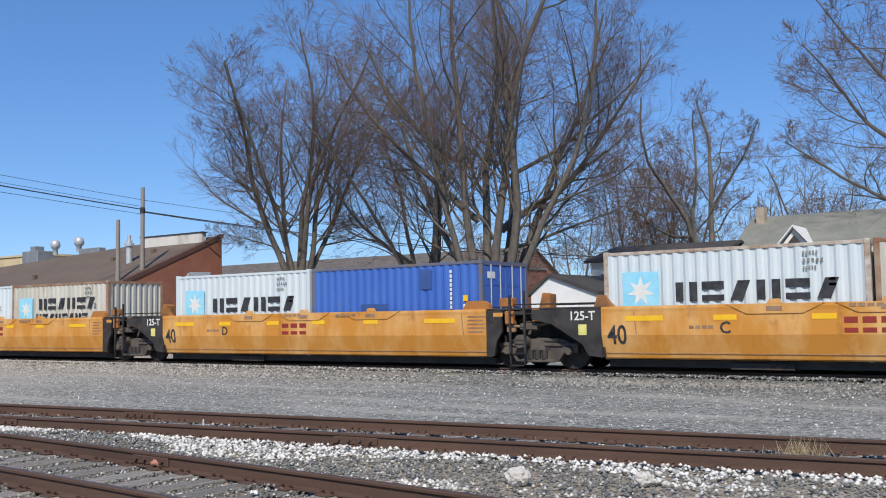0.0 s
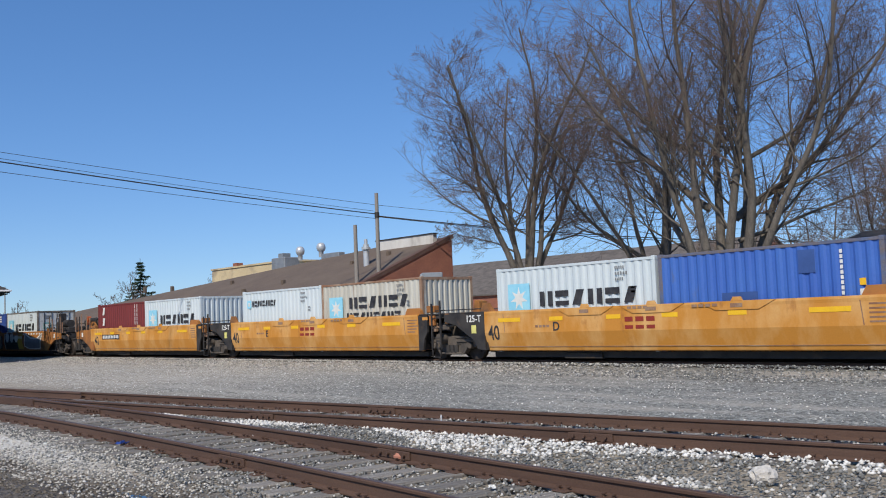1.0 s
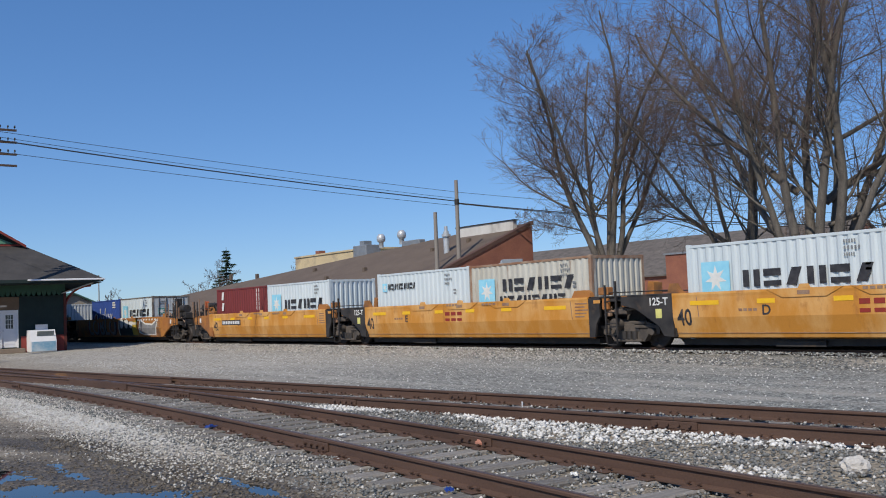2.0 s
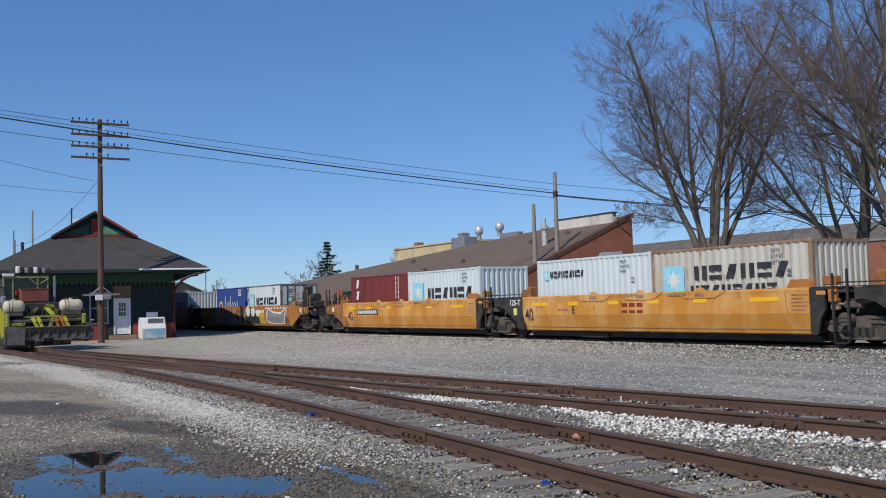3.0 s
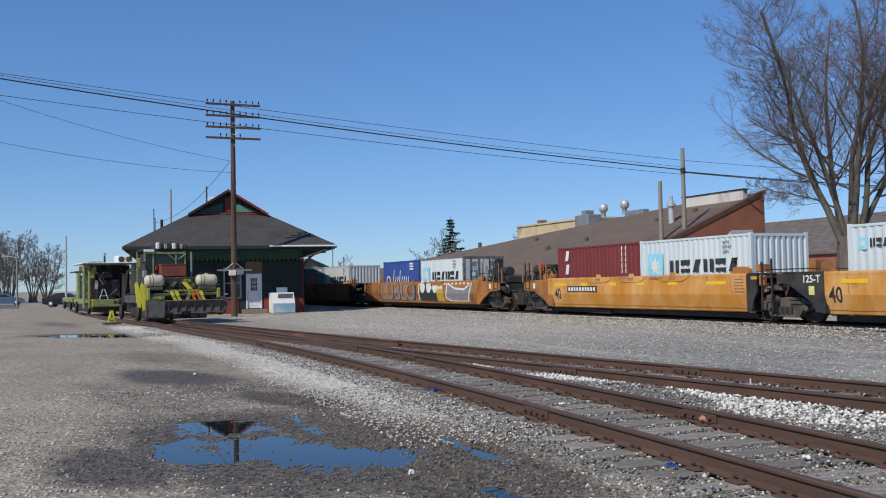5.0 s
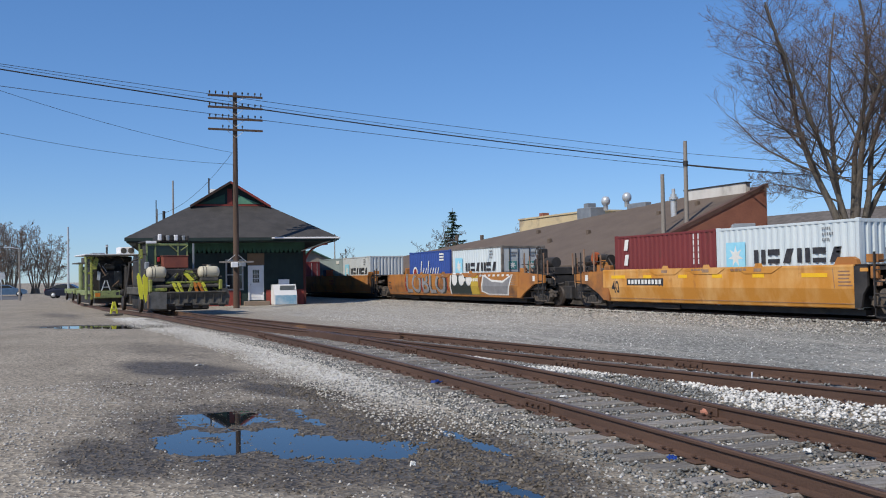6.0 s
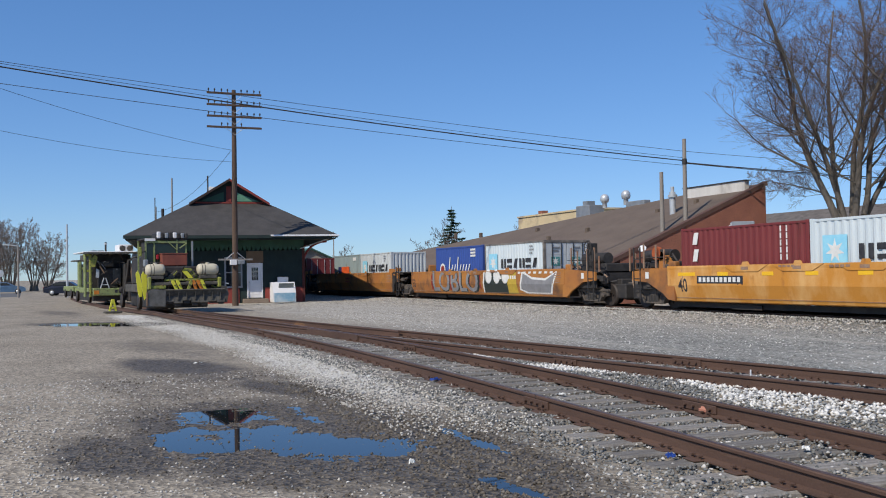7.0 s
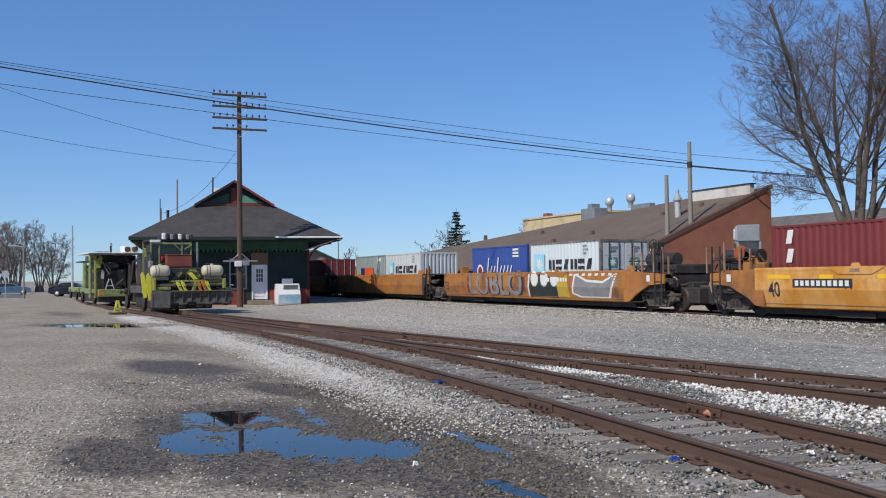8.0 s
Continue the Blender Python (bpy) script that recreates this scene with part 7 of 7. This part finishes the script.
def tamper():
    """Tamping machine: lime end frame under a thin flat roof, dark engine bay, brown broom box."""
    t = thing("tamping_machine", "lime-green rail tamping machine with white roof and brown broom box", "track machine", pose(-63.0, 5.72, 0, 0, 0, 6))
    rd = random.Random(21)
    part("deck", Shape().box(-7.0, 0, -1.9, 0.6, 0.75, 1.1, bev=0.04), lime_pale, t)
    part("front_deck", Shape().box(0, 0.6, -2.0, -0.30, 0.62, 1.08, bev=0.04), lime_pale, t, "lime end beam with dark marks")
    for i in range(2):
        part("stencil_bar", Shape().box(0.602, 0.61, -0.72 + i * 0.22, -0.56 + i * 0.22, 0.80, 0.98), black_mark, t)
    part("orange_patch", Shape().box(0.602, 0.608, -1.95, -1.65, 0.72, 0.95), orange_part, t)
    for y, m in ((-2.42, lime_pale), (-2.12, lime)):
        part("end_post", Shape().box(0.15, 0.45, y - 0.07, y + 0.07, 0.55, 3.2, bev=0.04), m, t)
    for z in (0.75, 1.35, 2.1, 2.7, 3.05):
        part("end_rung", Shape().box(0.18, 0.42, -2.5, -2.0, z, z + 0.14, bev=0.02), (lime, lime_pale, plow_grey)[int(z * 3) % 3], t)
    part("elbow", Shape().plate([(-2.1, 2.4), (-1.85, 2.4), (-1.7, 3.0), (-1.85, 3.15), (-2.05, 2.9)], "x", 0.3, 0.48), lime, t)
    part("roof", Shape().box(-3.2, 0.8, -2.58, 0.75, 3.26, 3.34, bev=0.02), white_paint, t, "thin flat white roof")
    part("roof_edge", Shape().box(0.8, 0.84, -2.58, 0.75, 3.20, 3.30), plow_grey, t)
    part("bay_back", Shape().box(-3.0, -0.6, -1.9, 0.5, 1.08, 3.2, bev=0.04), black_paint, t)
    part("engine", Shape().box(-0.6, 0.15, -1.55, -0.45, 1.08, 2.3, bev=0.08), black_paint, t)
    part("air_filter", rod((-0.1, -1.5, 2.55), (-0.1, -0.7, 2.55), 0.18, 14), plow_grey, t)
    part("radiator", Shape().box(-0.2, 0.2, -0.75, -0.25, 1.3, 2.3, bev=0.04), plow_grey, t)
    part("rag", Shape().plate([(-1.80, 1.75), (-1.62, 1.7), (-1.58, 2.2), (-1.75, 2.3)], "x", 0.3, 0.36), galv, t)
    for sg in (-1, 1):
        part("jack_leg", rod((0.55, -1.30 + sg * 0.26, 1.08), (0.55, -1.30 + sg * 0.05, 1.72), 0.035), galv, t)
    part("jack_bar", rod((0.55, -1.48, 1.3), (0.55, -1.12, 1.3), 0.03), galv, t)
    part("air_conditioner", Shape().box(-0.9, 0.3, -0.42, 0.48, 3.34, 3.78, bev=0.05), white_paint, t, "white twin-fan air conditioner")
    for y in (-0.19, 0.25):
        part("fan", Shape().lathe([(0.18, 0), (0.18, 0.02), (0.13, 0.025), (0.04, 0.02)], 16, tf=Matrix.Translation((0.3, y, 3.55)) @ pose(0, 0, 0, 0, 90, 0)), plow_grey, t)
    part("exhaust", rod((-0.5, -1.05, 3.3), (-0.5, -1.05, 3.95), 0.06, 10), black_paint, t)
    part("exhaust_cap", rod((-0.5, -1.05, 3.8), (-0.5, -1.05, 3.9), 0.09, 10), galv, t)
    for y in (-2.0, -1.6):
        part("roof_bar", Shape().box(-1.0, 0.3, y, y + 0.3, 3.34, 3.42), metal_grey, t)
    # dark arched frame and the brown box beside it
    for (ya, za), (yb, zb) in (((-0.30, 0.5), (-0.05, 1.8)), ((-0.05, 1.8), (0.05, 2.75)), ((0.05, 2.75), (0.55, 3.0)), ((0.30, 0.6), (0.22, 2.6)), ((-0.15, 1.35), (0.3, 1.35))):
        part("arched_frame", rod((0.9, ya, za), (0.9, yb, zb), 0.07, 8), black_paint, t)
    part("side_tank", Shape().box(0.2, 0.8, -0.2, 0.6, 0.6, 2.6, bev=0.08), black_paint, t)
    part("broom_box", Shape().plate([(0.24, 1.2), (0.95, 1.1), (1.08, 1.9), (0.98, 2.72), (0.30, 2.80), (0.16, 2.1)], "x", 0.9, 1.4), brown_plate, t, "scarred brown steel broom box")
    for y, z in ((0.35, 2.6), (0.5, 1.6), (0.85, 1.45), (0.9, 2.5)):
        part("box_bracket", Shape().box(1.4, 1.44, y - 0.05, y + 0.05, z - 0.2, z + 0.12), black_paint, t)
    part("box_rib", rod((1.42, 0.45, 1.25), (1.42, 0.45, 2.7), 0.025), black_paint, t)
    part("canvas", Shape().plate([(0.2, 2.80), (1.0, 2.75), (0.85, 3.2), (0.35, 3.25)], "x", 0.7, 0.78), metal_grey, t)
    part("pulley", Shape().lathe([(0.05, 0), (0.22, 0.0), (0.22, 0.06), (0.05, 0.06)], 16, tf=Matrix.Translation((0.62, -0.28, 0.95)) @ pose(0, 0, 0, 0, 90, 0)), black_paint, t)
    for i in range(34):
        y, z = rd.uniform(-1.7, 0.9), rd.uniform(0.8, 3.1)
        part("linkage", rod((rd.uniform(0.0, 0.6), y, z), (rd.uniform(0.1, 0.9), y + rd.uniform(-0.4, 0.4), z + rd.uniform(-0.45, 0.45)), rd.uniform(0.018, 0.045)), (black_paint, plow_grey, black_paint, brown_plate, metal_grey)[i % 5], t)
    part("undergear", Shape().box(0.3, 1.2, 0.0, 1.1, 0.25, 1.0, bev=0.05).box(-6.5, 0.2, -1.9, 0.3, 0.3, 0.75), black_paint, t)
    for i in range(5):
        part("tamping_arm", rod((1.0, 0.1 + i * 0.22, 0.25), (0.8, 0.2 + i * 0.22, 1.2), 0.05), (plow_grey, brown_plate)[i % 2], t)
    wheel4(t, (-0.8, -5.5), yc=-1.2)


tamper()
t3 = thing("track_machine", "pale lime rail work machine parked behind the others", "track machine", pose(-82.0, 5.75, 0, 0, 0, 6))
part("deck", Shape().box(-5, 0, -2.3, 0.9, 0.7, 1.1, bev=0.04), lime_pale, t3)
part("undergear", Shape().box(-5, -0.2, -2.2, -0.8, 0.3, 0.7, bev=0.04), black_paint, t3)
part("frame", Shape().box(-0.3, 0.3, -1.9, -1.65, 0.5, 3.1, bev=0.05).box(-0.3, 0.3, -1.65, 1.2, 2.4, 2.6, bev=0.05), lime_pale, t3)
part("canopy", Shape().box(-3, 0.3, -2.0, 1.0, 3.1, 3.2).box(-1.5, 0.2, -1.5, 0.0, 3.2, 3.6), plow_grey, t3)
part("engine", Shape().box(-3, -0.4, -1.2, 1.0, 1.1, 2.9, bev=0.06), black_paint, t3)
wheel4(t3, (-0.8, -4), yc=-1.5)

der = thing("derail_stand", "small yellow derail stand beside the siding", "derail", pose(-48.6, 3.85, 0, 0, 0, 10) @ Matrix.Diagonal((1, 1, 1.1, 1)))
for _a in (-1, 1):
    part("leg", Shape().box(-0.05, 0.05, -0.04, 0.04, 0, 0.62, tf=pose(0, _a * 0.17, 0, _a * 14, 0, 0)), bright_yellow, der)
part("crossbar", Shape().box(-0.05, 0.05, -0.16, 0.16, 0.2, 0.27), bright_yellow, der)
part("base", Shape().box(-0.2, 0.2, -0.4, 0.4, 0.0, 0.09, bev=0.02), plow_grey, der)


# ---- parked cars ----
def car(label, x, y, turn, paint):
    c = thing("car", label, "car", pose(x, y, 0, 0, 0, turn))
    prof = [(-2.25, 0.35), (-2.3, 0.72), (-2.2, 0.95), (-1.75, 1.02), (-1.15, 1.40), (-0.6, 1.46), (0.25, 1.42), (0.95, 1.02), (1.9, 0.90), (2.25, 0.72), (2.28, 0.38), (1.8, 0.25), (-1.8, 0.25)]
    k = len(prof)
    s = Shape()
    vs = [(x_, sg * (0.70 if z_ > 1.1 else 0.88), z_) for sg in (-1, 1) for x_, z_ in prof]
    s.add(vs, [(j, k + j, k + (j + 1) % k, (j + 1) % k) for j in range(k)] + [tuple(range(k)), tuple(range(2 * k - 1, k - 1, -1))])
    part("body", s, paint, c)
    for sg in (-1, 1):
        yy = sorted((sg * 0.80, sg * 0.885))
        part("side_window", Shape().plate([(-1.35, 1.05), (0.7, 1.05), (0.2, 1.36), (-1.05, 1.36)], "y", yy[0] if sg > 0 else yy[0] + 0.02, yy[1] if sg < 0 else yy[1] - 0.02), dark_glass, c)
        for xx in (-1.4, 1.4):
            w = part("wheel", Shape().lathe([(0.1, -0.1), (0.31, -0.1), (0.33, -0.05), (0.33, 0.05), (0.31, 0.1), (0.1, 0.1)], 18, tf=Matrix.Translation((xx, sg * 0.80, 0.33)) @ pose(0, 0, 0, 90, 0, 0)), rubber_dark, c)
            part("rim", Shape().lathe([(0.02, 0), (0.2, 0), (0.2, 0.015), (0.02, 0.03)], 14, tf=Matrix.Translation((xx, sg * 0.905, 0.33)) @ pose(0, 0, 0, sg * -90, 0, 0)), galv, w)
        part("tail_lamp", Shape().box(-2.31, -2.05, *sorted((sg * 0.45, sg * 0.86)), 0.76, 0.93, bev=0.02), mat("red_lens", (0.45, 0.02, 0.02), None, 4, 0.3, bump=0), c)
    return c


car("dark navy sedan with red tail lamps parked by the road", -107.0, 4.1, 75, mat("navy_car_paint", (0.012, 0.014, 0.03), None, 2, 0.25, 0.2, bump=0, spec=0.6))
car("light blue sedan parked across the road", -127.5, -2.2, 88, mat("pale_blue_car_paint", (0.12, 0.20, 0.30), None, 2, 0.3, 0.3, bump=0, spec=0.6))
part("road", Shape().box(-134, -104, -140, -0.5, -0.05, 0.012), mat("far_asphalt", (0.11, 0.11, 0.112), (0.14, 0.14, 0.14), 0.4, 0.95, 0, 10, 0.1)).matrix_basis = Matrix.Identity(4)
tagged(bpy.data.objects["road"], "grey asphalt street beyond the lot", "road", kind="structure")
stop = thing("road_sign", "round-topped sign on a thin post seen from behind", "sign", pose(-104, -2.3, 0))
part("post", Shape().tube((0, 0, 0), (0, 0, 2.1), 0.04), galv, stop)
part("plate", Shape().lathe([(0.38, 0), (0.38, 0.02)], 8, tf=Matrix.Translation((0.05, 0, 2.35)) @ pose(0, 0, 0, 0, 90, 0)), galv, stop)

# ---- litter and weeds ----
scrap_blue = mat("blue_plastic_scrap", (0.02, 0.06, 0.28), None, 8, 0.4, bump=0)


def crumple(name, label, cat, x, y, z, sx, sy, sz, material, seed):
    rd = random.Random(seed)
    s = Shape()
    n = 7
    vs = [(sx * (i / n - 0.5) + rd.uniform(-0.1, 0.1) * sx, sy * (j / n - 0.5) + rd.uniform(-0.1, 0.1) * sy, sz * rd.random() * (1 - abs(i / n - 0.5))) for i in range(n + 1) for j in range(n + 1)]
    s.add(vs, [(i * (n + 1) + j, (i + 1) * (n + 1) + j, (i + 1) * (n + 1) + j + 1, i * (n + 1) + j + 1) for i in range(n) for j in range(n)])
    ob = part(name, s, material)
    ob.matrix_basis = pose(x, y, z, 0, 0, rd.uniform(0, 360))
    return tagged(ob, label, cat)


crumple("plastic_scrap", "crumpled blue plastic scrap by the rail", "litter", -13.5, 5.75, 0.02, 0.2, 0.1, 0.06, scrap_blue, 1)
crumple("plastic_scrap", "crumpled blue plastic scrap on the ballast", "litter", -6.9, 5.15, 0.02, 0.15, 0.08, 0.05, scrap_blue, 2)
for _i, (_x, _y, _s) in enumerate(((-18.5, 2.99, 0.22), (-7.7, 3.04, 0.10), (-12.5, 7.35, 0.16), (-11.0, 6.5, 0.14), (-6.6, 6.4, 0.13), (-14.5, 5.0, 0.1))):
    crumple("paper_scrap", "scrap of white paper lying on gravel", "litter", _x, _y, 0.02, _s * 0.8, _s * 0.5, 0.05, white_mark, 10 + _i)
rd_brick = part("brick_fragment", Shape().box(-0.13, 0.13, -0.07, 0.07, 0, 0.08, bev=0.03), mat("salmon_brick", (0.45, 0.20, 0.14), (0.38, 0.17, 0.12), 9, 0.9))
rd_brick.matrix_basis = pose(-8.75, 7.1, 0.02, 8, 4, 30)
tagged(rd_brick, "broken salmon-red brick fragment between rails", "brick")
stake = part("survey_stake", Shape().box(-0.011, 0.011, -0.008, 0.008, -0.1, 0.24, bev=0.003), white_paint)
stake.matrix_basis = pose(-10.6, 9.3, 0, 6, 8, 0)
tagged(stake, "thin white painted stake in the ballast", "stake")


def boulder(x, y, r, seed):
    bm = bmesh.new()
    bmesh.ops.create_icosphere(bm, subdivisions=3, radius=r)
    for v in bm.verts:
        v.co *= 1 + 0.28 * noise.noise(v.co * (2.2 / r) + Vector((seed, 0, 0))) + 0.1 * noise.noise(v.co * (6 / r))
        v.co.z *= 0.75
    me = bpy.data.meshes.new("boulder")
    bm.to_mesh(me)
    bm.free()
    me.materials.append(mat("pale_boulder", (0.6, 0.57, 0.52), (0.48, 0.45, 0.41), 6, 0.95, 0, 40, 0.5))
    ob = new("boulder", me)
    ob.matrix_basis = pose(x, y, r * 0.4)
    return tagged(ob, "pale limestone boulder among white ballast stones", "rock")


boulder(-4.85, 8.25, 0.125, 1)
boulder(-3.75, 8.75, 0.095, 5)
tuft = Wood()
_rd = random.Random(8)
for _i in range(90):
    _a, _l = _rd.uniform(0, 6.283), _rd.uniform(0.06, 0.24)
    _b = Vector((_rd.gauss(0, 0.16), _rd.gauss(0, 0.04), 0))
    _t = _b + Vector((math.cos(_a) * _l * 0.6, math.sin(_a) * _l * 0.4, _l))
    tuft.a.append(tuple(_b))
    tuft.b.append(tuple(_t))
    tuft.r0.append(0.005)
    tuft.r1.append(0.001)
tf = new("grass_tuft", tuft.mesh("grass_tuft", 3, island_mat("dry_grass", [(0.45, 0.38, 0.24), (0.35, 0.28, 0.17), (0.5, 0.44, 0.3)])))
tf.matrix_basis = pose(-2.85, 11.0, 0.02)
tagged(tf, "tuft of dry straw-coloured grass between the rails", "grass", kind="stuff")

motions()
